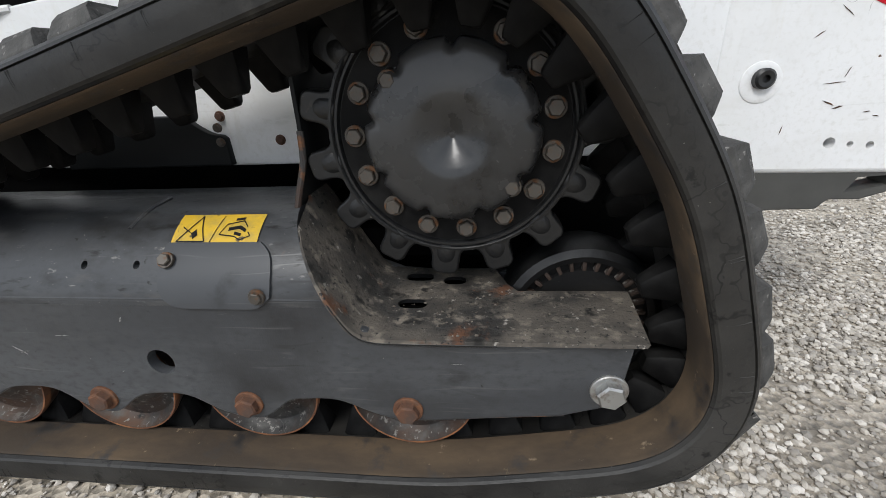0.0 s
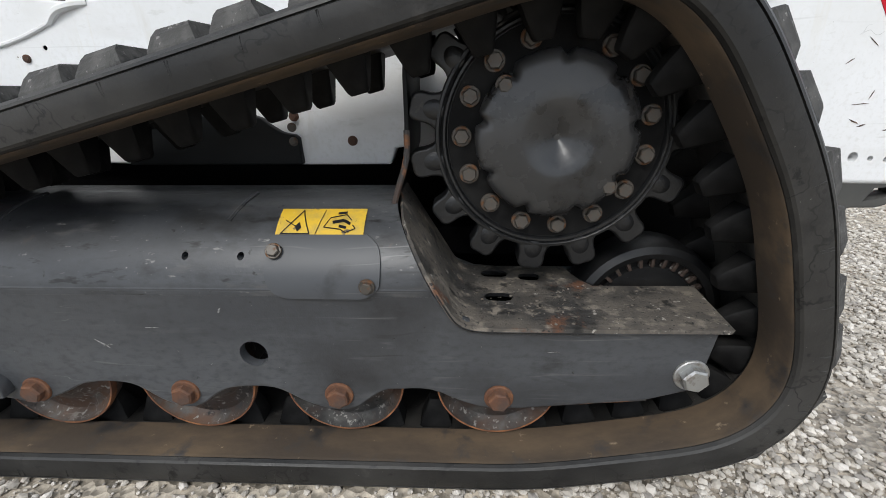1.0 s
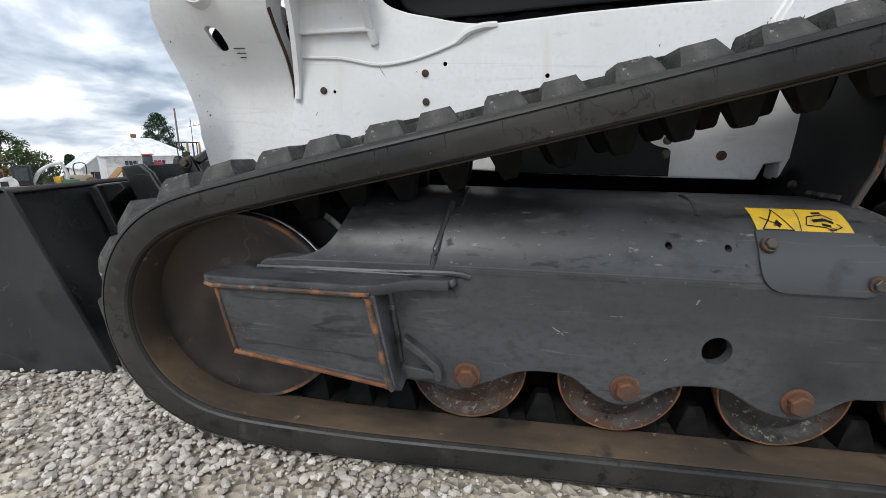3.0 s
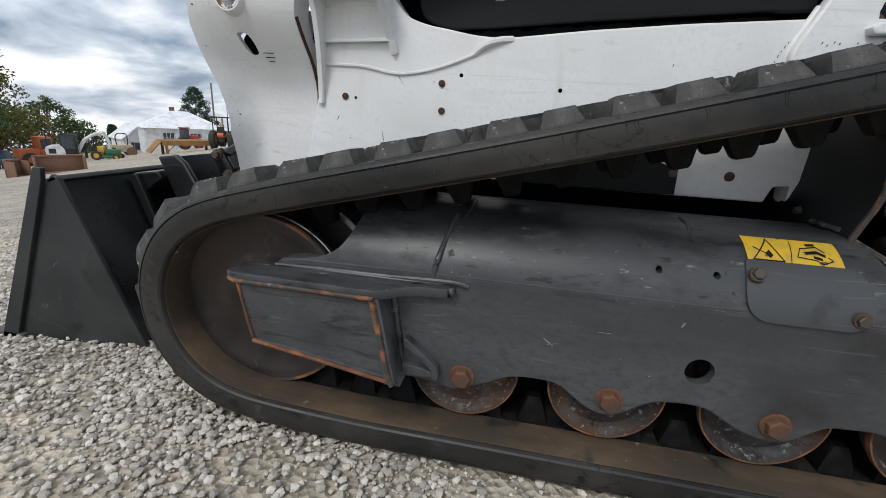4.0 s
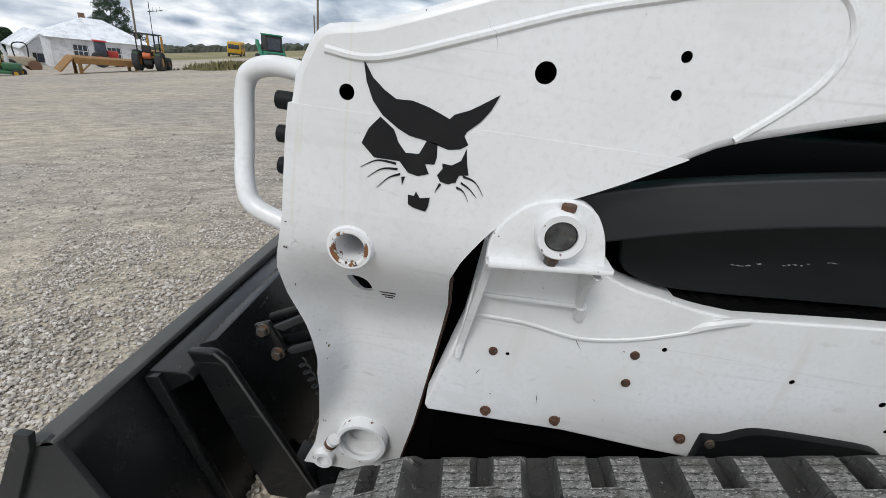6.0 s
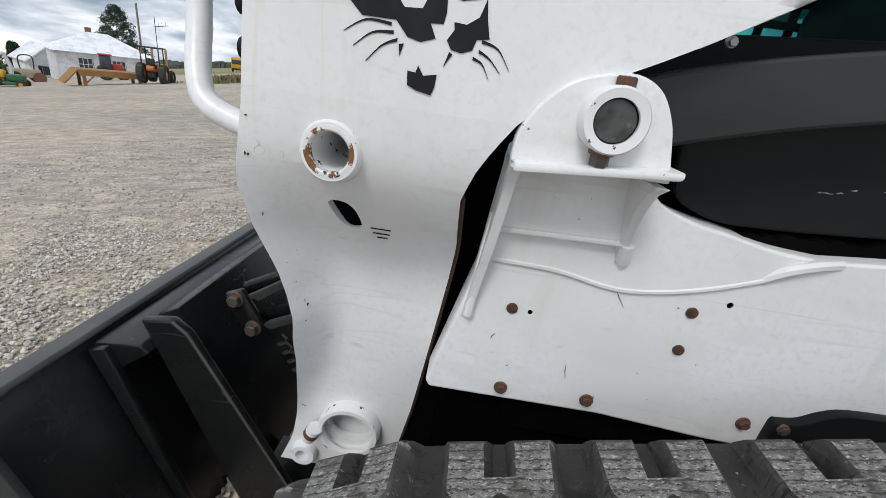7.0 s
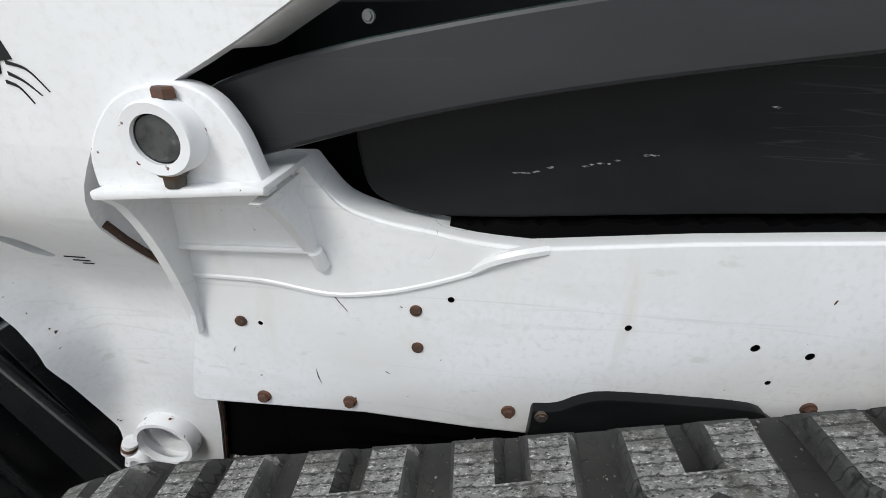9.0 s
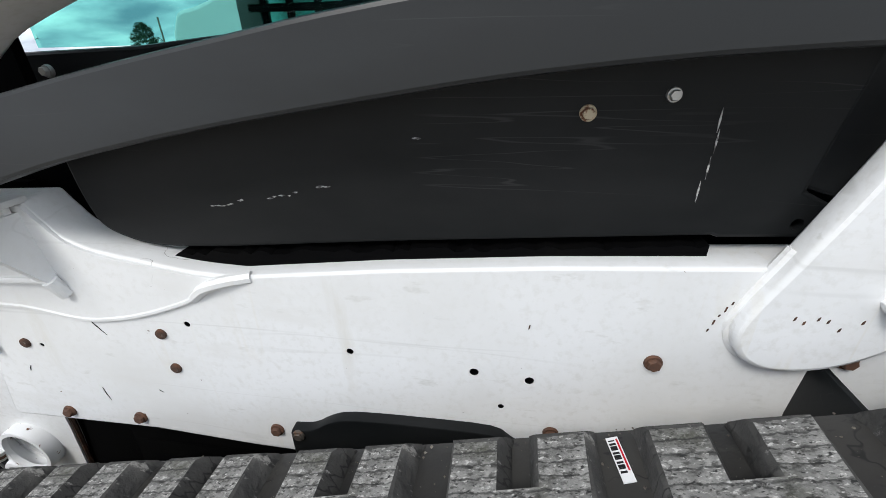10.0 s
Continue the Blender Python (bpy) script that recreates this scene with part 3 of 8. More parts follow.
def ground():
    bm = bmesh.new()
    radii = [0.0, 0.6, 1.2, 1.8, 2.4, 3.2, 4.2, 5.5, 7.5, 10, 14, 20, 28, 40, 60, 90, 140, 220, 400, 800, 1600, 3000]
    seg = 96
    rings = []
    for r in radii:
        if r == 0:
            rings.append([bm.verts.new((-0.4, 0.7, 0))])
            continue
        ring = []
        for k in range(seg):
            a = 2 * math.pi * k / seg
            x, y = -0.4 + r * math.cos(a), 0.7 + r * math.sin(a)
            ring.append(bm.verts.new((x, y, ground_height(x, y))))
        rings.append(ring)
    for a, c in zip(rings[:-1], rings[1:]):
        for k in range(seg):
            q = (k + 1) % seg
            if len(a) == 1:
                bm.faces.new((a[0], c[k], c[q]))
            else:
                bm.faces.new((a[k], c[k], c[q], a[q]))
    m = bpy.data.materials.new("crushed_limestone")
    m.use_nodes = True
    n, l = m.node_tree.nodes, m.node_tree.links
    b = n["Principled BSDF"]
    b.inputs["Roughness"].default_value = 0.95
    co = n.new("ShaderNodeTexCoord")
    vo = n.new("ShaderNodeTexVoronoi"); vo.inputs["Scale"].default_value = 62
    l.new(co.outputs["Object"], vo.inputs["Vector"])
    rp = n.new("ShaderNodeValToRGB")
    rp.color_ramp.elements[0].color = (0.30, 0.268, 0.228, 1)
    rp.color_ramp.elements[1].color = (0.49, 0.445, 0.385, 1)
    l.new(vo.outputs["Color"], rp.inputs[0])
    # packed fines and tyre-worn patches
    n1 = n.new("ShaderNodeTexNoise"); n1.inputs["Scale"].default_value = 0.55; n1.inputs["Detail"].default_value = 8
    mp = n.new("ShaderNodeMapping"); mp.inputs["Scale"].default_value = (0.35, 1.0, 1.0); mp.inputs["Rotation"].default_value = (0, 0, radians(25))
    l.new(co.outputs["Object"], mp.inputs[0]); l.new(mp.outputs[0], n1.inputs["Vector"])
    r1 = n.new("ShaderNodeMapRange"); r1.inputs["From Min"].default_value = 0.36; r1.inputs["From Max"].default_value = 0.62
    l.new(n1.outputs["Fac"], r1.inputs["Value"])
    mx = n.new("ShaderNodeMixRGB"); mx.inputs[2].default_value = (0.50, 0.435, 0.345, 1)
    l.new(r1.outputs[0], mx.inputs[0]); l.new(rp.outputs[0], mx.inputs[1])
    # mid-scale mottling: damp hollows and loose drifts
    n4 = n.new("ShaderNodeTexNoise"); n4.inputs["Scale"].default_value = 7; n4.inputs["Detail"].default_value = 9; n4.inputs["Roughness"].default_value = 0.7
    l.new(mp.outputs[0], n4.inputs["Vector"])
    r4 = n.new("ShaderNodeMapRange"); r4.inputs["From Min"].default_value = 0.35; r4.inputs["From Max"].default_value = 0.68
    r4.inputs["To Min"].default_value = 0.62; r4.inputs["To Max"].default_value = 1.25
    l.new(n4.outputs["Fac"], r4.inputs["Value"])
    m4 = n.new("ShaderNodeMixRGB"); m4.blend_type = "MULTIPLY"; m4.inputs[0].default_value = 1.0
    l.new(mx.outputs[0], m4.inputs[1]); l.new(r4.outputs[0], m4.inputs[2])
    # coarse stones seen from further off
    n5 = n.new("ShaderNodeTexNoise"); n5.inputs["Scale"].default_value = 26; n5.inputs["Detail"].default_value = 6; n5.inputs["Roughness"].default_value = 0.8
    l.new(co.outputs["Object"], n5.inputs["Vector"])
    r5 = n.new("ShaderNodeMapRange"); r5.inputs["From Min"].default_value = 0.36; r5.inputs["From Max"].default_value = 0.64
    r5.inputs["To Min"].default_value = 0.62; r5.inputs["To Max"].default_value = 1.32
    l.new(n5.outputs["Fac"], r5.inputs["Value"])
    m5 = n.new("ShaderNodeMixRGB"); m5.blend_type = "MULTIPLY"; m5.inputs[0].default_value = 1.0
    l.new(m4.outputs[0], m5.inputs[1]); l.new(r5.outputs[0], m5.inputs[2])
    mx = m5
    # fields and weeds far out
    sp = n.new("ShaderNodeVectorMath"); sp.operation = "LENGTH"
    l.new(co.outputs["Object"], sp.inputs[0])
    r2 = n.new("ShaderNodeMapRange"); r2.inputs["From Min"].default_value = 74; r2.inputs["From Max"].default_value = 80
    l.new(sp.outputs["Value"], r2.inputs["Value"])
    n2 = n.new("ShaderNodeTexNoise"); n2.inputs["Scale"].default_value = 0.05; n2.inputs["Detail"].default_value = 8
    l.new(co.outputs["Object"], n2.inputs["Vector"])
    r3 = n.new("ShaderNodeValToRGB")
    r3.color_ramp.elements[0].position = 0.4; r3.color_ramp.elements[0].color = (0.17, 0.165, 0.075, 1)
    r3.color_ramp.elements[1].position = 0.6; r3.color_ramp.elements[1].color = (0.30, 0.24, 0.12, 1)
    l.new(n2.outputs["Fac"], r3.inputs[0])
    mf = n.new("ShaderNodeMixRGB")
    l.new(r2.outputs[0], mf.inputs[0]); l.new(mx.outputs[0], mf.inputs[1]); l.new(r3.outputs[0], mf.inputs[2])
    l.new(mf.outputs[0], b.inputs["Base Color"])
    bp = n.new("ShaderNodeBump"); bp.inputs["Strength"].default_value = 1.0; bp.inputs["Distance"].default_value = 0.012
    l.new(vo.outputs["Distance"], bp.inputs["Height"])
    l.new(bp.outputs[0], b.inputs["Normal"])
    g = part("ground", bm, m, smooth=60)
    return tagged(g, "pale crushed-limestone gravel lot running out to fields", "ground", kind="structure")


ground()


def gravel():
    """Loose stones on the lot, densest close to the machine."""
    rng = np.random.default_rng(4)
    shapes = []
    for s in range(7):
        b = bmesh.new()
        bmesh.ops.create_icosphere(b, subdivisions=1, radius=1)
        for v in b.verts:
            v.co *= 0.72 + 0.5 * rng.random()
        v_ = np.array([v.co[:] for v in b.verts]); f_ = np.array([[v.index for v in f.verts] for f in b.faces])
        shapes.append((v_ * (1.0, 0.8, 0.6), f_))
        b.free()
    V, F, base = [], [], 0

    def strew(count, x0, x1, y0, y1, r0, r1):
        nonlocal base
        xs, ys = rng.uniform(x0, x1, count) + rng.normal(0, 0.28, count), rng.uniform(y0, y1, count) + rng.normal(0, 0.28, count)
        # drifts of loose stone between worn, bare patches
        drift = np.sin(xs * 5.1 + 2.0 * np.sin(ys * 3.3)) + np.sin(ys * 7.3 + 1.7 * np.sin(xs * 4.1 + 1.0)) + 0.7 * np.sin(xs * 13 + ys * 11)
        keep = rng.random(count) < 0.22 + 0.78 / (1 + np.exp(-3.0 * (drift + 0.1)))
        xs, ys = xs[keep], ys[keep]
        count = len(xs)
        rad = r0 + (r1 - r0) * rng.random(count) ** 2.2
        for x, y, r in zip(xs, ys, rad):
            v, f = shapes[rng.integers(7)]
            a, t = rng.uniform(0, 6.283), rng.uniform(-0.6, 0.6)
            ca, sa, ct, st = math.cos(a), math.sin(a), math.cos(t), math.sin(t)
            w = v @ np.array(((ca, sa, 0), (-sa * ct, ca * ct, st), (sa * st, -ca * st, ct)))
            V.append(w * r + (x, y, ground_height(x, y) + r * 0.52))
            F.append(f + base)
            base += len(v)
    strew(42000, -2.2, 1.0, -0.50, 0.30, 0.0028, 0.0100)
    strew(46000, -3.2, -1.2, -0.5, 2.2, 0.0038, 0.0100)
    strew(46000, 0.40, 2.0, -0.2, 1.5, 0.0028, 0.0100)
    strew(9000, -6.0, -1.6, 0.0, 6.0, 0.006, 0.015)
    me = bpy.data.meshes.new("gravel")
    me.from_pydata(np.concatenate(V).tolist(), [], np.concatenate(F).tolist())
    m = bpy.data.materials.new("limestone_chips")
    m.use_nodes = True
    n, l = m.node_tree.nodes, m.node_tree.links
    b = n["Principled BSDF"]; b.inputs["Roughness"].default_value = 0.9
    ge = n.new("ShaderNodeNewGeometry")
    rp = n.new("ShaderNodeValToRGB")
    rp.color_ramp.elements[0].color = (0.27, 0.25, 0.225, 1)
    rp.color_ramp.elements[1].color = (0.66, 0.62, 0.565, 1)
    e = rp.color_ramp.elements.new(0.55); e.color = (0.46, 0.42, 0.365, 1)
    l.new(ge.outputs["Random Per Island"], rp.inputs[0]); l.new(rp.outputs[0], b.inputs["Base Color"])
    me.materials.append(m)
    return tagged(new("gravel", me), "loose pale limestone chips scattered over the lot", "gravel", kind="stuff")


gravel()

# ---- the loader ----
loader = thing("compact_track_loader", "white and charcoal compact track loader parked on pale gravel", "track loader", at=(-0.4, 0.69, 0.0))
loader["world_parts"] = 1

SPX, SPZ = 0.081, 0.524          # drive sprocket
IDX, IDZ = -1.072, 0.232         # front idler
REX, REZ = 0.273, 0.220          # rear idler
Y_OUT, Y_IN = -0.038, 0.224      # track edges


def belt(grow=0.0):
    """The track's outer surface in x, z, as evenly spaced points: hull of the wheels, the flat run and a rear bulge
    shaped to fit the view.
    """
    pts = []
    for cx, cz, r in ((SPX, SPZ, 0.202), (IDX, IDZ, 0.197), (REX, REZ, 0.155), (0.211, 0.408, 0.158)):
        pts += [(cx + (r + grow) * math.cos(a), cz + (r + grow) * math.sin(a)) for a in np.linspace(0, 2 * math.pi, 90)[:-1]]
    pts += [(-0.88, 0.024 - grow), (0.06, 0.024 - grow)]
    pts = sorted(set(pts))

    def half(ps):
        h = []
        for p in ps:
            while len(h) > 1 and (h[-1][0] - h[-2][0]) * (p[1] - h[-2][1]) - (h[-1][1] - h[-2][1]) * (p[0] - h[-2][0]) <= 0:
                h.pop()
            h.append(p)
        return h
    lo, hi = half(pts), half(pts[::-1])
    hull = np.array(lo[:-1] + hi[:-1])
    # even spacing, a little sag in the top run, and soft bends where the belt leaves the wheels
    seg = np.diff(np.vstack([hull, hull[:1]]), axis=0)
    cum = np.concatenate([[0], np.cumsum(np.hypot(*seg.T))])
    ring = np.vstack([hull, hull[:1]])
    u = np.linspace(0, cum[-1], 901)[:-1]
    hull = np.stack([np.interp(u, cum, ring[:, 0]), np.interp(u, cum, ring[:, 1])], axis=1)
    top = (hull[:, 0] > -0.95) & (hull[:, 0] < 0.12) & (hull[:, 1] > 0.3)
    hull[top, 1] -= 0.022 * (hull[top, 0] + 0.95) * (0.12 - hull[top, 0])
    for _ in range(2):
        hull = sum(np.roll(hull, k, axis=0) for k in range(-12, 13)) / 25
    seg = np.diff(np.vstack([hull, hull[:1]]), axis=0)
    ln = np.hypot(*seg.T)
    return hull, np.concatenate([[0], np.cumsum(ln)])


HULL, CUM = belt()
LENGTH = CUM[-1]
LINKS = 50
PITCH = LENGTH / LINKS


def on_belt(s):
    """Point, tangent and outward normal on the belt at the distance s."""
    s = s % LENGTH
    i = min(int(np.searchsorted(CUM, s, side="right")) - 1, len(HULL) - 1)
    a, b_ = HULL[i], HULL[(i + 1) % len(HULL)]
    L = CUM[i + 1] - CUM[i]
    t = (s - CUM[i]) / L
    p = a + (b_ - a) * t
    d = (b_ - a) / L
    return Vector((p[0], 0, p[1])), Vector((d[0], 0, d[1])), Vector((d[1], 0, -d[0]))


def belt_pose(s):
    """Pose whose x runs along the belt, y across it and z outwards."""
    p, d, n_ = on_belt(s)
    m = Matrix(((d.x, 0, n_.x, p.x), (0, -1, 0, 0), (d.z, 0, n_.z, p.z), (0, 0, 0, 1)))
    return m


def sweep(section, steps, bm=None):
    """A closed section of (y, out) swept round the whole belt."""
    b = bmesh.new()
    rings = []
    for k in range(steps):
        p, d, n_ = on_belt(LENGTH * k / steps)
        rings.append([b.verts.new((p.x + n_.x * o, y, p.z + n_.z * o)) for y, o in section])
    for i in range(steps):
        a, c = rings[i], rings[(i + 1) % steps]
        for k in range(len(section)):
            q = (k + 1) % len(section)
            b.faces.new((a[k], a[q], c[q], c[k]))
    return merge(bm, b)


def across(w):
    """y at the share of the track's width that w is of 0.278."""
    return Y_OUT + w * (Y_IN - Y_OUT) / 0.278


def build_track():
    t = 0.035
    sec = [(Y_OUT + 0.016, 0.0145), (Y_OUT + 0.006, 0.0125), (Y_OUT + 0.0015, 0.0085), (Y_OUT, 0.0050), (Y_OUT + 0.0028, 0.0040), (Y_OUT + 0.0028, 0.0032), (Y_OUT - 0.0006, 0.0022), (Y_OUT - 0.0016, -0.006), (Y_OUT - 0.0012, -0.014), (Y_OUT + 0.0012, -t + 0.005), (Y_OUT + 0.004, -t + 0.002), (Y_OUT + 0.009, -t),
           (across(0.051), -t + 0.002), (across(0.056), -t + 0.004), (Y_IN - 0.04, -t + 0.004), (Y_IN - 0.008, -t), (Y_IN, -t + 0.005), (Y_IN, -0.003), (Y_IN - 0.008, 0.008),
           (across(0.254), 0.0125), (across(0.178), 0.0125), (across(0.168), 0.0105), (across(0.163), 0.001), (across(0.144), 0.001), (across(0.142), 0.003), (across(0.138), 0.003), (across(0.136), 0.001), (across(0.122), 0.001), (across(0.114), 0.0105), (across(0.104), 0.0125), (across(0.046), 0.0125), (across(0.032), 0.0135)]
    track = part("rubber_track", sweep(sec, 480), M["rubber"], loader, "black rubber track with dusty worn tread", smooth=22)
    # brown dusty running band on the inside
    band = [(Y_OUT + 0.010, -t - 0.0005), (0.036, -t - 0.0005), (0.036, -t - 0.004), (Y_OUT + 0.014, -t - 0.003)]
    part("running_band", sweep(band, 360), M["inner"], track, "rust-brown dusty inner running band", smooth=50)
    # tread: C-shaped blocks, one per two links, in two staggered rows
    def c_block(w, y_edge, y_mid, h):
        L = PITCH * 2
        leg, gap = L * 0.282, L * 0.195
        a = leg + gap / 2
        b = bmesh.new()
        e = 1 if y_mid > y_edge else -1
        outline = [(-a, y_edge), (-gap / 2, y_edge), (-gap / 2, y_edge + e * w * 0.70), (gap / 2, y_edge + e * w * 0.70), (gap / 2, y_edge), (a, y_edge),
                   (a * 0.97, y_mid - e * 0.012), (a * 0.86, y_mid), (gap * 0.6, y_mid), (0.0, y_mid - e * 0.010), (-gap * 0.6, y_mid), (-a * 0.86, y_mid), (-a * 0.97, y_mid - e * 0.012)]
        if e < 0:
            outline = outline[::-1]
        rng = np.random.default_rng(12 if e > 0 else 13)
        cy = (y_edge + y_mid) / 2
        def wide(x, outer_k, slot_k):
            """Flanks spread towards the foot; the slot narrows into a rounded scoop."""
            return x * (slot_k if abs(x) <= gap / 2 + 1e-6 else outer_k)

        def edge(y, off):
            return y + e * off if abs(y - y_edge) < 1e-6 else y
        lo = [b.verts.new((wide(x, 1.16, 0.25), edge(y, 0.0), -0.001)) for x, y in outline]
        low = [b.verts.new((wide(x, 1.05, 0.55) + rng.normal(0, 0.0006), edge(y, 0.006), h * 0.45)) for x, y in outline]
        mid = [b.verts.new((wide(x, 0.96, 0.90) + rng.normal(0, 0.0008), edge(y, 0.017), h - 0.005)) for x, y in outline]
        hi = [b.verts.new((wide(x, 0.91, 1.04) + rng.normal(0, 0.0009), cy + (edge(y, 0.023) - cy) * 0.97 + rng.normal(0, 0.0008), h + rng.normal(0, 0.0008))) for x, y in outline]
        b.faces.new(hi)
        for a_, c_ in ((lo, low), (low, mid), (mid, hi)):
            for k in range(len(outline)):
                q = (k + 1) % len(outline)
                b.faces.new((a_[k], a_[q], c_[q], c_[k]))
        return b
    # in the belt pose y runs towards the outer edge, so y is given negative
    outer = c_block(0.100, -across(0.006), -across(0.108), 0.036)
    inner = c_block(0.100, -across(0.270), -across(0.166), 0.036)
    o1 = i1 = None
    for k in range(LINKS // 2):
        s = TREAD0 + k * PITCH * 2
        if o1 is None:
            o1 = part("tread_block", outer, M["tread"], track, smooth=0); o1.matrix_basis = belt_pose(s)
            i1 = part("tread_block", inner, M["tread"], track, smooth=0); i1.matrix_basis = belt_pose(s + PITCH)
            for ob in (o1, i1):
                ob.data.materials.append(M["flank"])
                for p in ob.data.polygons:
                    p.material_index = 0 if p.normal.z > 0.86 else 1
        else:
            again(o1, belt_pose(s)); again(i1, belt_pose(s + PITCH))
    # fine mould lines across the outer edge, in groups
    rng = np.random.default_rng(21)
    b = bmesh.new()
    for k in range(LINKS):
        for q in range(3):
            if rng.random() < 0.45:
                continue
            m = belt_pose(TREAD0 + (k + 0.5) * PITCH + (q - 1) * 0.0062 + rng.normal(0, 0.0040))
            lean = rng.normal(0, 0.0015)
            ring = []
            for o in (-0.019, -0.010, -0.004, 0.0015):
                out_y = -Y_OUT + (0.0016 if -0.015 < o < 0.002 else 0.0002)
                ring.append([b.verts.new(m @ Vector((dx + lean * o / 0.02, out_y + h, o))) for dx, h in ((-0.0009, -0.001), (0.0, 0.0003), (0.0009, -0.001))])
            for a_, c_ in zip(ring[:-1], ring[1:]):
                for u in range(2):
                    b.faces.new((a_[u], a_[u + 1], c_[u + 1], c_[u]))
    tagged(part("mould_line", b, M["rubber"], track, "fine mould ridges on the track edge", smooth=0), kind="stuff")
    # inner drive lugs in two rows
    b = bmesh.new()
    rings = []
    for sx, sy, z_ in ((0.027, 0.022, -t + 0.004), (0.021, 0.017, -t - 0.016), (0.013, 0.012, -t - 0.040), (0.010, 0.009, -t - 0.044)):
        rings.append([b.verts.new((x * sx, y * sy, z_)) for x, y in ((-1, -0.8), (-0.8, -1), (0.8, -1), (1, -0.8), (1, 0.8), (0.8, 1), (-0.8, 1), (-1, 0.8))])
    for a, c in zip(rings[:-1], rings[1:]):
        for k in range(8):
            b.faces.new((a[k], a[(k + 1) % 8], c[(k + 1) % 8], c[k]))
    b.faces.new(rings[-1])
    lug = None
    for k in range(LINKS):
        for y in (0.068, 0.178):
            c0 = on_belt(LUG0 + k * PITCH)[0]
            if math.hypot(c0.x - IDX, c0.z - IDZ) < 0.205 and c0.x < IDX + 0.02:
                continue
            m = belt_pose(LUG0 + k * PITCH) @ Matrix.Translation((0, -y, 0))
            if lug is None:
                lug = part("drive_lug", b, M["lug"], track, smooth=40); lug.matrix_basis = m
            else:
                again(lug, m)
    return track


def s_at(x):
    """Distance along the belt of the top run at x."""
    return min((abs(on_belt(q)[0].x - x) + (9 if on_belt(q)[0].z < 0.4 else 0), q) for q in np.linspace(0, LENGTH, 4000))[1]


TREAD0 = s_at(-0.385) - PITCH
LUG0 = s_at(-0.350)
track = build_track()


def track_grit():
    """Crumbs of stone and dry dirt lying between the tread blocks of the top run."""
    rng = np.random.default_rng(41)
    V, F = [], []
    shape = [(1, 0, 0), (-1, 0, 0), (0, 1, 0), (0, -1, 0), (0, 0, 0.8), (0, 0, -0.8)]
    faces = [(0, 2, 4), (2, 1, 4), (1, 3, 4), (3, 0, 4), (2, 0, 5), (1, 2, 5), (3, 1, 5), (0, 3, 5)]
    s0, s1 = s_at(-0.05), s_at(-1.05)
    for k in range(1500):
        m = belt_pose(rng.uniform(min(s0, s1), max(s0, s1)))
        r = 0.0006 + 0.0016 * rng.random() ** 3
        p = m @ Vector((0, -rng.uniform(-0.02, 0.215), 0.0125))
        b0 = len(V)
        V.extend(tuple(p + Vector(q) * r * rng.uniform(0.6, 1.2)) for q in shape)
        F.extend(tuple(b0 + q for q in f) for f in faces)
    me = bpy.data.meshes.new("grit"); me.from_pydata(V, [], F); me.materials.append(M["crumb"])
    tagged(new("grit", me), "dry dirt crumbs lying between the tread blocks", "grit", kind="stuff")


track_grit()


# ---- undercarriage ----
def frame_profile(z):
    """How far the frame's side lies in at the height z: upright below, rolled over to the top."""
    return lerp_table(z, [(0.13, 0.0), (0.306, 0.0), (0.316, 0.0007), (0.326, 0.0030), (0.336, 0.0068), (0.346, 0.0122), (0.355, 0.0188), (0.364, 0.0266), (0.373, 0.0358), (0.382, 0.0468), (0.390, 0.0585), (0.397, 0.072), (0.403, 0.088), (0.407, 0.106), (0.409, 0.15)])


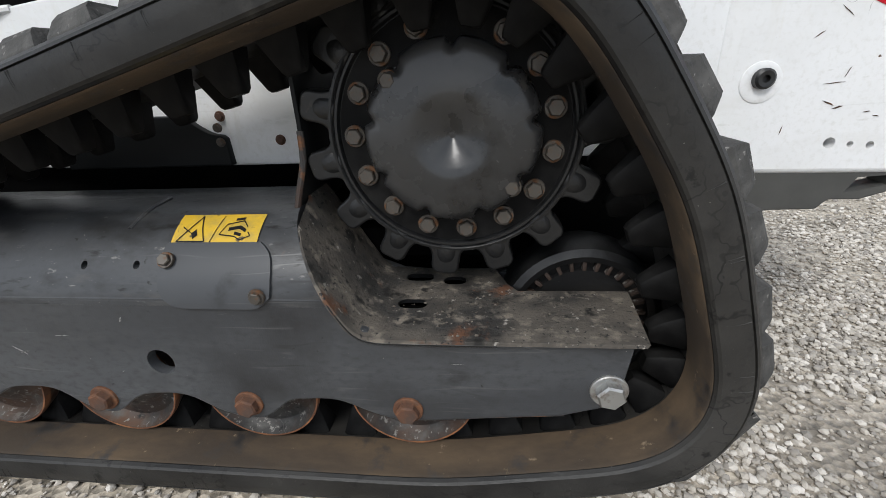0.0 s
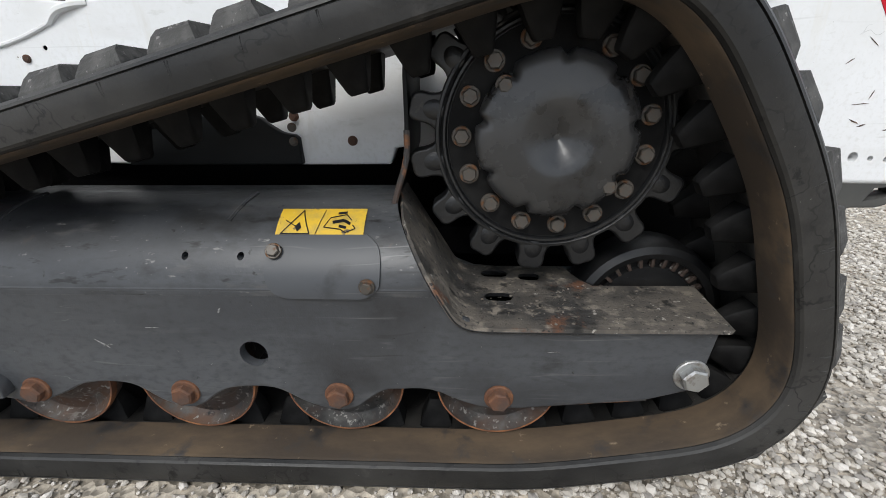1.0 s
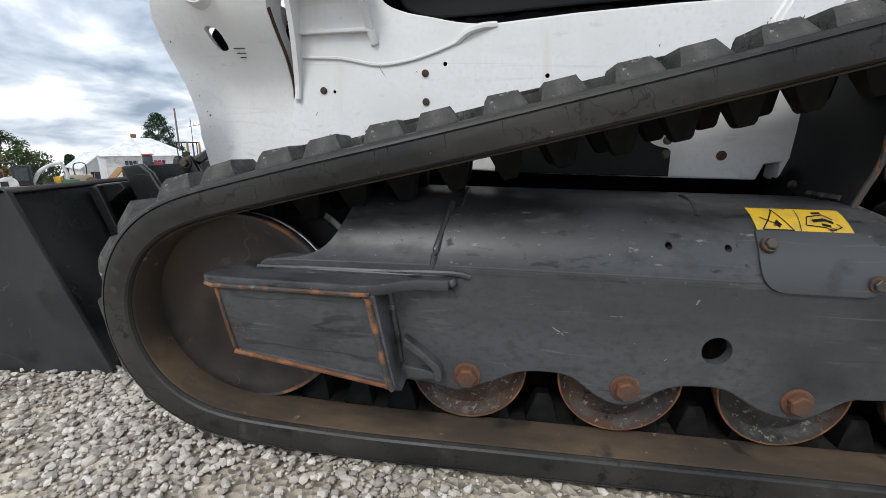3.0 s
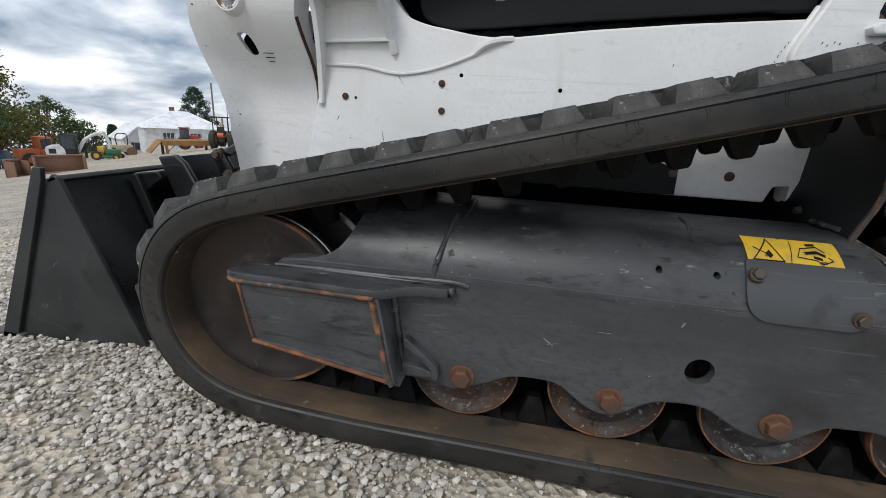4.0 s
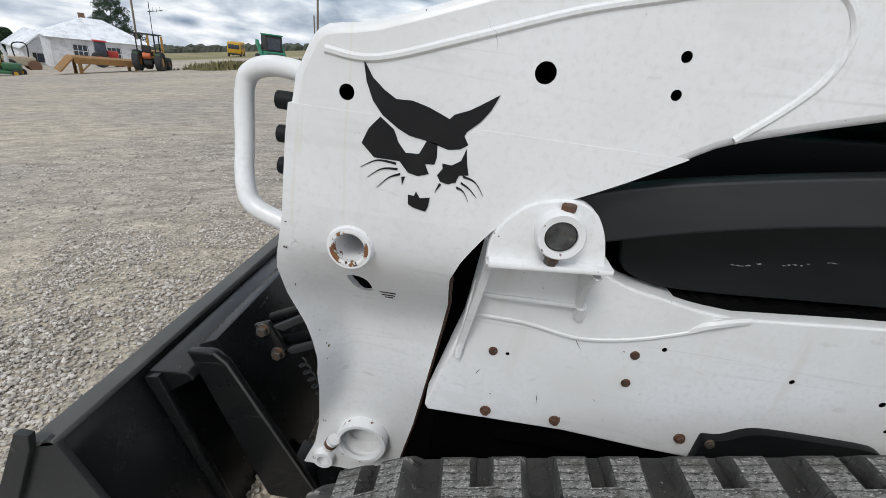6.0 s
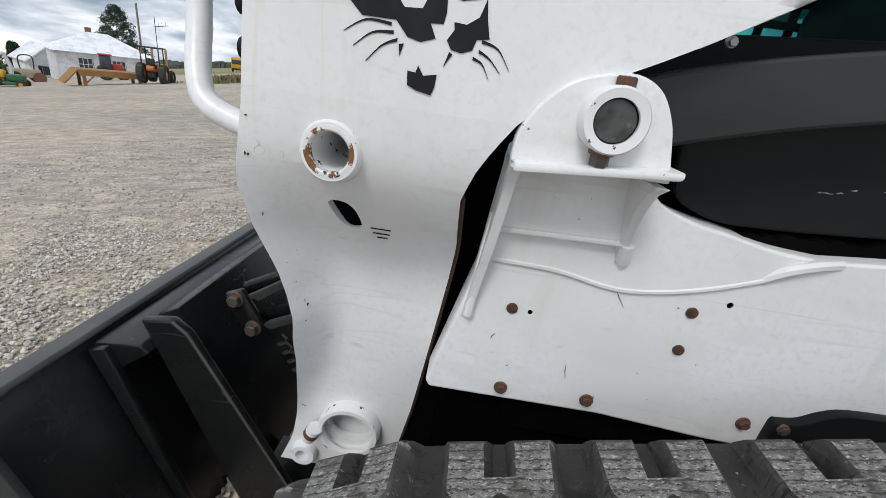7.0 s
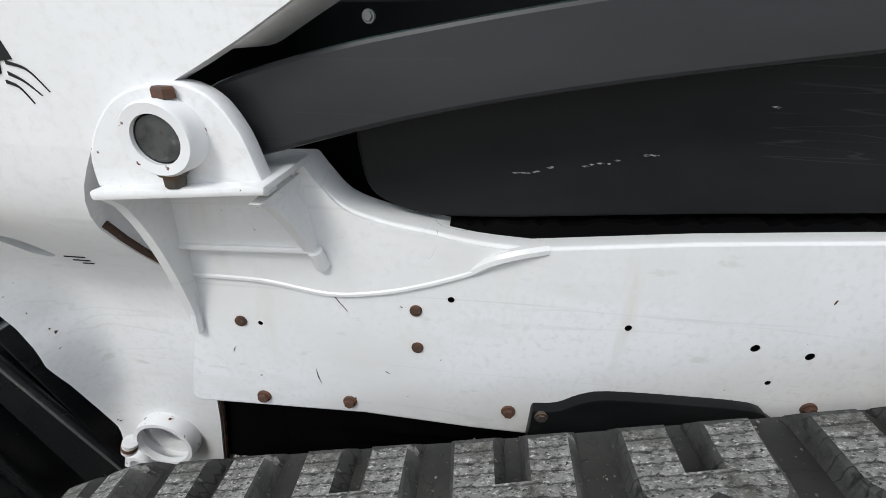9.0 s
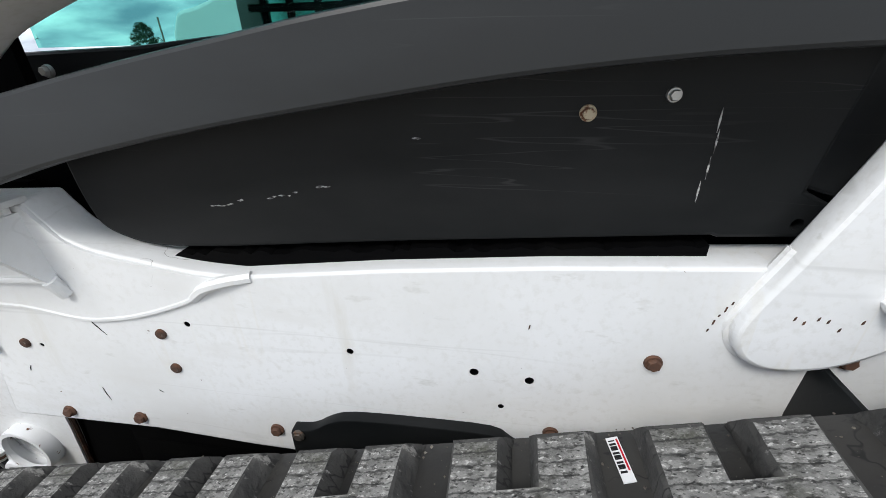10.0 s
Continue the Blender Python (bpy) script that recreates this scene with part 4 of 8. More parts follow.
def build_frame():
    # lower side plate with scalloped bottom edge over the rollers
    bottom = curve2([(-0.80, 0.142), (-0.735, 0.140), (-0.700, 0.133), (-0.680, 0.132), (-0.632, 0.151), (-0.592, 0.169), (-0.530, 0.169), (-0.490, 0.143), (-0.463, 0.131), (-0.435, 0.132),
                     (-0.400, 0.156), (-0.372, 0.166), (-0.318, 0.166), (-0.275, 0.143), (-0.240, 0.131), (-0.205, 0.133), (-0.165, 0.162), (-0.140, 0.167), (-0.095, 0.167),
                     (-0.050, 0.148), (-0.015, 0.138), (0.030, 0.138), (0.075, 0.143)], 4)
    outline = bottom + [(0.20, 0.155), (0.268, 0.176), (0.280, 0.268), (0.02, 0.266), (-0.03, 0.270), (-0.070, 0.286), (-0.093, 0.322), (-0.80, 0.322)]
    side = part("side_plate", ext(outline, 0.0, 0.016, 0.003), M["char"], loader, "charcoal painted steel track frame side with scuffs")
    c = plug(-0.337, 0.2225, 0.0195, -0.02, 0.05, seg=28)
    cut(side, c)
    part("inner_plate", ext(outline, 0.195, 0.21), M["char"], side)
    # rolled upper shell
    bm = bmesh.new()
    zs = [0.310, 0.316, 0.319, 0.322, 0.325, 0.329, 0.334, 0.339, 0.345, 0.354, 0.362, 0.371, 0.380, 0.388, 0.395, 0.400, 0.404, 0.4065, 0.408, 0.409]
    front = lambda z: lerp_table(z, [(0.316, -0.975), (0.318, -0.950), (0.321, -0.928), (0.325, -0.910), (0.330, -0.896), (0.337, -0.884), (0.347, -0.874), (0.360, -0.866), (0.380, -0.858), (0.409, -0.850)])
    rear = lambda z: lerp_table(z, [(0.318, -0.090), (0.41, -0.144)])
    xs = np.linspace(0, 1, 40)
    grid = [[bm.verts.new((front(z) + (rear(z) - front(z)) * u, frame_profile(z) - lerp_table(z, [(0.310, 0.0006), (0.325, 0.0013)]), z)) for u in xs] for z in zs]
    for a, b_ in zip(grid[:-1], grid[1:]):
        for k in range(len(xs) - 1):
            bm.faces.new((a[k], a[k + 1], b_[k + 1], b_[k]))
    r = bmesh.ops.extrude_face_region(bm, geom=bm.faces[:])
    bmesh.ops.translate(bm, verts=[v for v in r["geom"] if isinstance(v, bmesh.types.BMVert)], vec=(0, 0.012, -0.010))
    shell = part("upper_shell", bm, M["roll"], loader, "rolled charcoal frame top, scratched and chalky", smooth=50)
    c = bmesh.new()
    for x, z in ((-0.412, 0.357), (-0.338, 0.357)):
        plug(x, z, 0.0045, -0.05, 0.1, c)
    cut(shell, c)
    # top slab behind the roll, closing the box
    part("top_plate", box(-0.86, -0.15, 0.13, 0.205, 0.392, 0.408, 0.002), M["char"], shell)
    part("shell_foot", ext([(-0.985, 0.300), (-0.980, 0.312), (-0.950, 0.3185), (-0.70, 0.3215), (-0.70, 0.300)], -0.0005, 0.075, 0.002), M["char"], shell)
    part("weld_bead", tube(curve([(-0.985, -0.001, 0.304), (-0.90, -0.002, 0.306), (-0.80, -0.002, 0.307), (-0.700, -0.001, 0.3095), (-0.672, 0.0, 0.305)], 4), 0.0042, 8), M["roll"], shell)
    # weld seams
    b = tube(curve([(-0.728, 0.003, 0.306), (-0.722, 0.004, 0.340), (-0.715, 0.030, 0.366), (-0.705, 0.062, 0.398)], 5), 0.0045, 8)
    part("weld_bead", b, M["char"], shell)
    for x in (-0.690, -0.362):
        part("weld_bead", tube(curve([(x - 0.004, 0.060, 0.3895), (x, 0.080, 0.3985), (x + 0.003, 0.105, 0.4055), (x + 0.003, 0.14, 0.4085)], 4), 0.0042, 8), M["roll"], shell)
    # access cover with two bolts, laid on the roll
    b = bmesh.new()
    lft = [(0.308, -0.274), (0.3105, -0.284), (0.315, -0.292), (0.322, -0.2985), (0.332, -0.303), (0.345, -0.304), (0.374, -0.302), (0.379, -0.299)]
    rgt = [(0.308, -0.180), (0.3105, -0.172), (0.315, -0.165), (0.322, -0.157), (0.332, -0.155), (0.350, -0.155), (0.362, -0.156), (0.372, -0.162), (0.379, -0.174)]
    rows = []
    for z in (0.308, 0.3105, 0.315, 0.322, 0.329, 0.336, 0.343, 0.350, 0.357, 0.364, 0.370, 0.375, 0.379):
        l_, r_ = lerp_table(z, lft), lerp_table(z, rgt)
        rows.append([b.verts.new((l_ + (r_ - l_) * u, frame_profile(z) - 0.0055, z + 0.001)) for u in np.linspace(0, 1, 8)])
    for a, c_ in zip(rows[:-1], rows[1:]):
        for k in range(7):
            b.faces.new((a[k], a[k + 1], c_[k + 1], c_[k]))
    r = bmesh.ops.extrude_face_region(b, geom=b.faces[:])
    bmesh.ops.translate(b, verts=[v for v in r["geom"] if isinstance(v, bmesh.types.BMVert)], vec=(0, 0.006, -0.002))
    cover = part("access_cover", b, M["cover"], loader, "bolted grease access cover plate", smooth=40)
    # rear deck: ramp and tread plate
    dk = [(-0.146, 0.418), (-0.139, 0.412), (-0.128, 0.396)] + [(-0.128 + 0.064 * k / 6, 0.396 - 0.106 * k / 6) for k in range(1, 7)] + [(-0.056, 0.2815), (-0.046, 0.2755), (-0.030, 0.272), (0.0, 0.271), (0.07, 0.271), (0.118, 0.271), (0.128, 0.271), (0.136, 0.271), (0.15, 0.2712), (0.22, 0.2715), (0.292, 0.272)]
    b = bmesh.new()
    rows = []
    for k, (x, z) in enumerate(dk):
        y0 = frame_profile(z) * 0.9 - 0.008
        y1 = 0.200 if x < 0.12 else (0.170 if x < 0.13 else (0.145 if x < 0.14 else 0.122))
        rows.append([b.verts.new((x + (0.010 * u if k == len(dk) - 1 else 0.0), y0 + (y1 - y0) * u, z)) for u in np.linspace(0, 1, 5)])
    for a, c_ in zip(rows[:-1], rows[1:]):
        for k in range(4):
            b.faces.new((a[k], c_[k], c_[k + 1], a[k + 1]))
    r = bmesh.ops.extrude_face_region(b, geom=b.faces[:])
    bmesh.ops.translate(b, verts=[v for v in r["geom"] if isinstance(v, bmesh.types.BMVert)], vec=(-0.003, 0, -0.0055))
    deck = part("rear_deck", b, M["deck"], loader, "dusty gritty deck plate with slots below the sprocket", smooth=40)
    c = bmesh.new()
    for x, y, w in ((0.003, 0.082, 0.021), (0.002, 0.166, 0.022), (0.057, 0.155, 0.018)):
        slot = [(x + sx * (w - 0.012) + 0.012 * math.cos(a), y + 0.0125 * math.sin(a)) for sx, a0 in ((1, -90), (-1, 90)) for a in np.radians(np.linspace(a0, a0 + 180, 7))]
        extz(slot, 0.2, 0.3, bm=c)
    cut(deck, c)
    # slot walls coloured near-black in place of the shade inside them
    deck.data.materials.append(M["cast"])
    for p in deck.data.polygons:
        if abs(p.normal.z) < 0.3 and 0.06 < p.center.y < 0.185 and -0.03 < p.center.x < 0.09:
            p.material_index = 1
    # added near-black plate that stands for shade seen through the slots
    part("under_deck_shade", box(-0.06, 0.13, 0.02, 0.195, 0.252, 0.256), M["void"], deck)
    b = tube(curve([(x, frame_profile(z) * 0.9 - 0.006, z - 0.006) for x, z in dk[1:15]], 2), 0.0024, 8)
    part("weld_bead", b, M["cast"], deck)
    # crumbs of dirt and grit on the deck
    rng = np.random.default_rng(31)
    b = bmesh.new()
    for k in range(150):
        x, y = rng.uniform(-0.04, 0.28), rng.uniform(0.0, 0.115)
        rr = 0.0007 + 0.0026 * rng.random() ** 4
        bmesh.ops.create_icosphere(b, subdivisions=1, radius=rr, matrix=Matrix.Translation((x, y, 0.2712 + rr * 0.3)) @ Matrix.Diagonal((1, 0.8, 0.6, 1)))
    grit = tagged(part("grit", b, M["crumb"], None, "", smooth=0), "dry dirt crumbs and grit lying on the deck plate", "grit", kind="stuff")
    part("rusty_edge", tube([(0.02, 0.006, 0.1385), (0.075, 0.006, 0.1435), (0.14, 0.006, 0.150), (0.205, 0.006, 0.1555)], 0.0036, 6), M["edge"], side, "orange rust on the lower edge")
    # upright guard behind the apex
    gp = part("guard_plate", ext([(-0.158, 0.392), (-0.152, 0.392), (-0.139, 0.44), (-0.126, 0.481), (-0.124, 0.53), (-0.124, 0.59), (-0.120, 0.66), (-0.126, 0.66), (-0.130, 0.59), (-0.130, 0.53), (-0.132, 0.481), (-0.145, 0.44)], 0.100, 0.309, 0.001), M["black"], loader, "black guard plate beside the sprocket")
    part("guard_edge", tube(curve([(-0.155, 0.100, 0.398), (-0.142, 0.099, 0.44), (-0.129, 0.099, 0.481), (-0.127, 0.101, 0.52)], 3), 0.0046, 8), M["edge"], gp, "scuffed rusty plate edge")
    o = part("bolt", hexbolt(0.0065, 0.006), M["bolt"], gp); o.matrix_basis = pose(-0.1485, 0.24, 0.435, 0, 0, -90)
    # idler arm: a box that stands out from the frame, with a top bar swept back to the side
    plan = [(-1.086, -0.044), (-1.070, -0.053), (-0.850, -0.056)] + curve2([(-0.835, -0.055), (-0.812, -0.044), (-0.794, -0.028), (-0.770, -0.018)], 4) + [(-0.726, -0.015), (-0.722, 0.004), (-0.722, 0.030), (-1.060, 0.030), (-1.080, 0.004)]
    bar = part("idler_arm", extz(plan, 0.302, 0.3185, 0.003), M["roll"], loader, "charcoal idler arm box with rusty worn edges")
    part("rusty_lip", tube([(-1.082, -0.0455, 0.305), (-1.068, -0.0535, 0.305), (-0.850, -0.0565, 0.305), (-0.832, -0.0545, 0.305)], 0.0034, 8), M["edge"], bar)
    part("panel", ext([(-1.066, 0.304), (-0.832, 0.304), (-0.806, 0.166), (-1.030, 0.200), (-1.046, 0.208)], -0.048, -0.036, 0.003), M["char"], bar)
    part("box_floor", ext([(-1.038, 0.206), (-0.808, 0.172), (-0.808, 0.164), (-1.038, 0.198)], -0.052, 0.02, 0.002), M["char"], bar)
    part("side_rib", ext([(-0.842, 0.304), (-0.824, 0.304), (-0.796, 0.164), (-0.786, 0.158), (-0.814, 0.158)], -0.0545, 0.006, 0.003), M["roll"], bar)
    part("rusty_edge", tube(curve([(-0.834, -0.055, 0.300), (-0.822, -0.056, 0.245), (-0.808, -0.056, 0.180), (-0.800, -0.056, 0.160)], 4), 0.0046, 8), M["edge"], bar, "patchy orange rust along the rib")
    part("rusty_edge", tube([(-1.064, -0.0485, 0.300), (-1.052, -0.0490, 0.240), (-1.044, -0.0490, 0.206)], 0.0030, 8), M["edge"], bar, "patchy orange rust along the panel edge")
    part("rusty_edge", tube([(-1.042, -0.0525, 0.2015), (-0.92, -0.0535, 0.183), (-0.802, -0.0545, 0.1635)], 0.0036, 8), M["rust"], bar, "bright orange rust on the bottom edge")
    part("weld_bead", tube(curve([(-1.055, -0.047, 0.3005), (-0.95, -0.048, 0.3015), (-0.845, -0.049, 0.3005)], 5), 0.0046, 8), M["roll"], bar)
    part("weld_bead", tube(curve([(-0.800, 0.000, 0.162), (-0.806, -0.002, 0.22), (-0.818, -0.001, 0.30)], 5), 0.0060, 8), M["roll"], bar)
    part("weld_bead", tube(curve([(-0.990, 0.000, 0.3195), (-0.90, -0.004, 0.3205), (-0.80, -0.003, 0.3200), (-0.735, 0.000, 0.3205)], 5), 0.0040, 8), M["roll"], bar)
    part("end_weld", tube([(-0.722, -0.012, 0.303), (-0.719, -0.010, 0.311), (-0.722, -0.008, 0.319)], 0.0060, 8), M["roll"], bar)
    part("gusset", ext(curve2([(-0.792, 0.226), (-0.778, 0.216), (-0.752, 0.194), (-0.737, 0.180), (-0.733, 0.166), (-0.734, 0.156)], 3) + [(-0.744, 0.155), (-0.748, 0.174), (-0.762, 0.188), (-0.794, 0.212)], -0.018, 0.004, 0.003), M["char"], bar)
    part("gusset", ext([(-0.798, 0.176), (-0.762, 0.172), (-0.742, 0.164), (-0.742, 0.155), (-0.800, 0.152)], -0.012, 0.004, 0.003), M["char"], bar)
    # a few bare scratches and rub marks in the paint
    rng = np.random.default_rng(77)
    for x, z, ln, th, ang in ((-0.548, 0.236, 0.011, 0.0012, -35), (-0.541, 0.2335, 0.008, 0.0010, 12), (-0.372, 0.2885, 0.004, 0.0016, 60), (-0.47, 0.262, 0.010, 0.0004, 2), (0.07, 0.232, 0.008, 0.0004, 2), (-0.40, 0.205, 0.003, 0.0006, 40)):
        ca, sa = math.cos(radians(ang)), math.sin(radians(ang))
        q = [(-ln, 0), (-ln * 0.3, -th), (ln, -th * 0.2), (ln * 0.4, th)]
        part("scratch", ext([(x + u * ca - v * sa, z + u * sa + v * ca) for u, v in q], -0.0006, 0.001), M["bare"], side)
    for ob in (side, shell, cover, deck):
        settle(ob, **UNDER)
    settle(gp, dx=0.006, dz=0.012)
    settle(grit, **UNDER)
    return side


# undercarriage shift and stretch that fit the camera's view
UNDER = {"dx": 0.010, "dz": -0.009, "sx": 1.05, "sz": 1.08}
frame_side = build_frame()

def build_rollers():
    for k, x in enumerate((0.011, -0.226, -0.461, -0.696)):
        prof = [(0.0, 0.024), (0.03, 0.024), (0.045, 0.034), (0.060, 0.044), (0.078, 0.046), (0.086, 0.036), (0.090, 0.026), (0.0925, 0.028), (0.0925, 0.036), (0.086, 0.060), (0.06, 0.066), (0.06, 0.15), (0.092, 0.17), (0.092, 0.19), (0.0, 0.19)]
        r = part("track_roller", lathe(prof, x, 0.161, 56), M["roller"], loader, "worn steel track roller with rusty rim", smooth=40)
        part("rim", lathe([(0.0902, 0.0258), (0.0928, 0.0256), (0.0936, 0.030), (0.0928, 0.037), (0.0902, 0.037)], x, 0.161, 56, closed=True), M["rust"], r)
        b = hexbolt(0.0165, 0.013)
        bolt = part("roller_bolt", b, M["rust"], r, "rusty hexagon bolt head", smooth=30)
        bolt.matrix_basis = pose(x, -0.002, 0.161, 0, 17 * k + 5, 0)
    return None


build_rollers()
rear_bolt = part("axle_bolt", hexbolt(0.019, 0.016), M["zinc"], loader, "zinc hexagon bolt with washer", smooth=30)
rear_bolt.matrix_basis = pose(0.278, -0.002, 0.207, 0, 12, 0)
for bx, by, bz in ((-0.2966, 0.0155, 0.3857), (-0.1696, -0.005, 0.343)):
    o = part("cover_bolt", hexbolt(0.0085, 0.007), M["bolt"], loader, "brassy worn bolt on the access cover", smooth=30)
    o.matrix_basis = pose(bx, by, bz, -35 if bz > 0.36 else 0, 10, 0)


def build_idler():
    prof = [(0, 0.030), (0.05, 0.030), (0.07, 0.034), (0.110, 0.037), (0.140, 0.031), (0.156, 0.026), (0.163, 0.027), (0.165, 0.036), (0.160, 0.054), (0.14, 0.066), (0.09, 0.075), (0.09, 0.150),
            (0.14, 0.158), (0.160, 0.168), (0.165, 0.182), (0.163, 0.192), (0.14, 0.196), (0, 0.196)]
    w = part("front_idler", lathe(prof, IDX, IDZ, 72), M["idler"], loader, "twin-flange steel idler wheel, rusty outside and polished on the tread", smooth=40)
    part("polished_tread", lathe([(0.1635, 0.0385), (0.1662, 0.040), (0.1612, 0.0555), (0.1585, 0.054)], IDX, IDZ, 72, closed=True), M["zinc"], w)
    part("polished_tread", lathe([(0.1585, 0.167), (0.1612, 0.1655), (0.1662, 0.180), (0.1635, 0.182)], IDX, IDZ, 72, closed=True), M["zinc"], w)
    part("rim", lathe([(0.1575, 0.0262), (0.1628, 0.0252), (0.1640, 0.030), (0.1575, 0.0290)], IDX, IDZ, 72, closed=True), M["edge"], w)
    prof = [(0.0, 0.150), (0.045, 0.150), (0.047, 0.146), (0.082, 0.146), (0.084, 0.152), (0.098, 0.150), (0.100, 0.137), (0.110, 0.133), (0.121, 0.138), (0.126, 0.150), (0.126, 0.20), (0.0, 0.20)]
    ri = part("rear_idler", lathe(prof, 0.267, 0.225, 64), M["cast"], loader, "dark cast rear idler wheel with ribbed face", smooth=40)
    rib = None
    for k in range(30):
        m = pose(0.267, 0, 0.225, 0, 12 * k, 0)
        if rib is None:
            rib = part("rib", box(-0.003, 0.003, 0.1415, 0.152, 0.083, 0.099, 0.001), M["roller"], ri); rib.matrix_basis = m
        else:
            again(rib, m)


build_idler()


def build_sprocket():
    y0 = 0.088
    N = 15
    rim, tip = 0.160, 0.201
    out = []
    for k in range(N):
        a = 2 * math.pi * (k + 0.5) / N + math.pi
        for da, r in ((-0.5, rim), (-0.44, rim + 0.0005), (-0.38, rim + 0.003), (-0.32, rim + 0.0075), (-0.285, rim + 0.0125), (-0.265, rim + 0.019), (-0.255, tip - 0.014), (-0.24, tip - 0.008), (-0.20, tip - 0.003), (-0.13, tip), (0.13, tip), (0.20, tip - 0.003), (0.24, tip - 0.008), (0.255, tip - 0.014), (0.265, rim + 0.019), (0.285, rim + 0.0125), (0.32, rim + 0.0075), (0.38, rim + 0.003), (0.44, rim + 0.0005)):
            t = a + da * 2 * math.pi / N
            out.append((SPX + r * math.cos(t), SPZ + r * math.sin(t)))
    s = part("drive_sprocket", ext(out, y0 - 0.001, y0 + 0.038, 0.005, 3), M["cast"], loader, "black cast drive sprocket with fifteen teeth", smooth=40)
    part("rim_ring", lathe([(0.146, 0.093), (0.1465, 0.0845), (0.149, 0.081), (0.152, 0.081), (0.1545, 0.0845), (0.1555, 0.086), (0.158, 0.0835), (0.1615, 0.084), (0.1635, 0.089), (0.1635, 0.096), (0.146, 0.10)], SPX, SPZ, 90), M["cast"], s)
    part("flange", lathe([(0.09, 0.0845), (0.1445, 0.0845), (0.146, 0.0885), (0.146, 0.10), (0.09, 0.10)], SPX, SPZ, 64, closed=True), M["lug"], s)
    knob = None
    for k in range(N):
        t = 2 * math.pi * (k + 0.5) / N + math.pi
        m = pose(SPX + 0.166 * math.cos(t), 0.0, SPZ + 0.166 * math.sin(t), 0, 90 - math.degrees(t), 0) @ Matrix.Diagonal((0.75, 1, 0.95, 1))
        if knob is None:
            knob = part("tooth_boss", lathe([(0.0, 0.0835), (0.007, 0.0838), (0.012, 0.0848), (0.016, 0.0862), (0.020, 0.0880), (0.020, 0.1)], 0, 0, 20), M["cast"], s, smooth=60); knob.matrix_basis = m
        else:
            again(knob, m)
    first = None
    for k in range(N):
        t = math.pi + 2 * math.pi * k / N
        if k in (11,):
            continue
        m = pose(SPX + 0.1262 * math.cos(t), 0.0825, SPZ + 0.1262 * math.sin(t), 0, 23 * k, 0)
        if first is None:
            first = part("bolt", hexbolt(0.0108, 0.010), M["bolt"], s, "worn hexagon flange bolt", smooth=30); first.matrix_basis = m
        else:
            again(first, m)
    # hub cap with notched rim and dished centre
    seg = 144
    b = bmesh.new()
    rings = []
    prof = [(0.108, 0.083), (0.109, 0.068), (0.106, 0.060), (0.100, 0.0555), (0.092, 0.0530), (0.085, 0.0515), (0.065, 0.0485), (0.052, 0.047), (0.046, 0.0474), (0.036, 0.0512), (0.020, 0.0590), (0.004, 0.0670)]
    for i, (r, y) in enumerate(prof):
        ring = []
        for k in range(seg):
            t = 2 * math.pi * k / seg
            rr, yy = r, y
            ph = (t / (2 * math.pi) * 9 + 0.3) % 1.0
            notch = max(0.0, 1 - abs(ph - 0.5) / 0.13)
            notch = notch * notch * (3 - 2 * notch)
            if i in (0, 1, 2):
                rr = r - 0.010 * notch
            if i in (2, 3):
                yy = y + 0.010 * notch
            ring.append(b.verts.new((SPX + rr * math.cos(t), yy, SPZ + rr * math.sin(t))))
        rings.append(ring)
    for a, c in zip(rings[:-1], rings[1:]):
        for k in range(seg):
            b.faces.new((a[k], a[(k + 1) % seg], c[(k + 1) % seg], c[k]))
    b.faces.new(rings[-1])
    part("hub_cap", b, M["cap"], s, "black dished hub cap with notched rim", smooth=50)
    for t in (138, 318):
        o = part("cap_bolt", hexbolt(0.0095, 0.008), M["bolt"], s, smooth=30)
        o.matrix_basis = pose(SPX + 0.097 * math.cos(radians(t)), 0.060, SPZ + 0.097 * math.sin(radians(t)), 0, 11, 0)
    # added near-black sheet: stands for shade behind the sprocket, hides the white body
    dg = part("drive_shade_sheet", ext([(-0.115, 0.42), (-0.115, 0.648), (-0.03, 0.688), (0.40, 0.74), (0.42, 0.32), (0.02, 0.30)], 0.288, 0.300), M["void"], s)
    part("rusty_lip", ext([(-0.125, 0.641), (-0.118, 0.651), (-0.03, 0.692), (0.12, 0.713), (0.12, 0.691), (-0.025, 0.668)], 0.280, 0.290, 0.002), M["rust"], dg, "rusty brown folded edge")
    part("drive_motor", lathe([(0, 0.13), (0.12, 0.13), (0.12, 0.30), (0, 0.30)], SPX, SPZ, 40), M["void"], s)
    settle(s, dy=0.012)


build_sprocket()


# ---- body side ----
YB = 0.310


def bolts_on(parent, rows, r, h, mat, y, label, washer=True):
    first = None
    for k, (x, z) in enumerate(rows):
        m = pose(x, y, z, 0, 31 * k, 0)
        if first is None:
            first = part("bolt", hexbolt(r, h, washer), mat, parent, label, smooth=30); first.matrix_basis = m
        else:
            again(first, m)


def bore(rows, y0, parent, depth=0.03):
    """Added near-black liners that stand for the shade inside drilled holes."""
    for x, z, r in rows:
        part("hole_shade", lathe([(r - 0.0002, y0 + 0.0008), (r - 0.0002, y0 + depth), (0, y0 + depth)], x, z, 14), M["void"], parent)


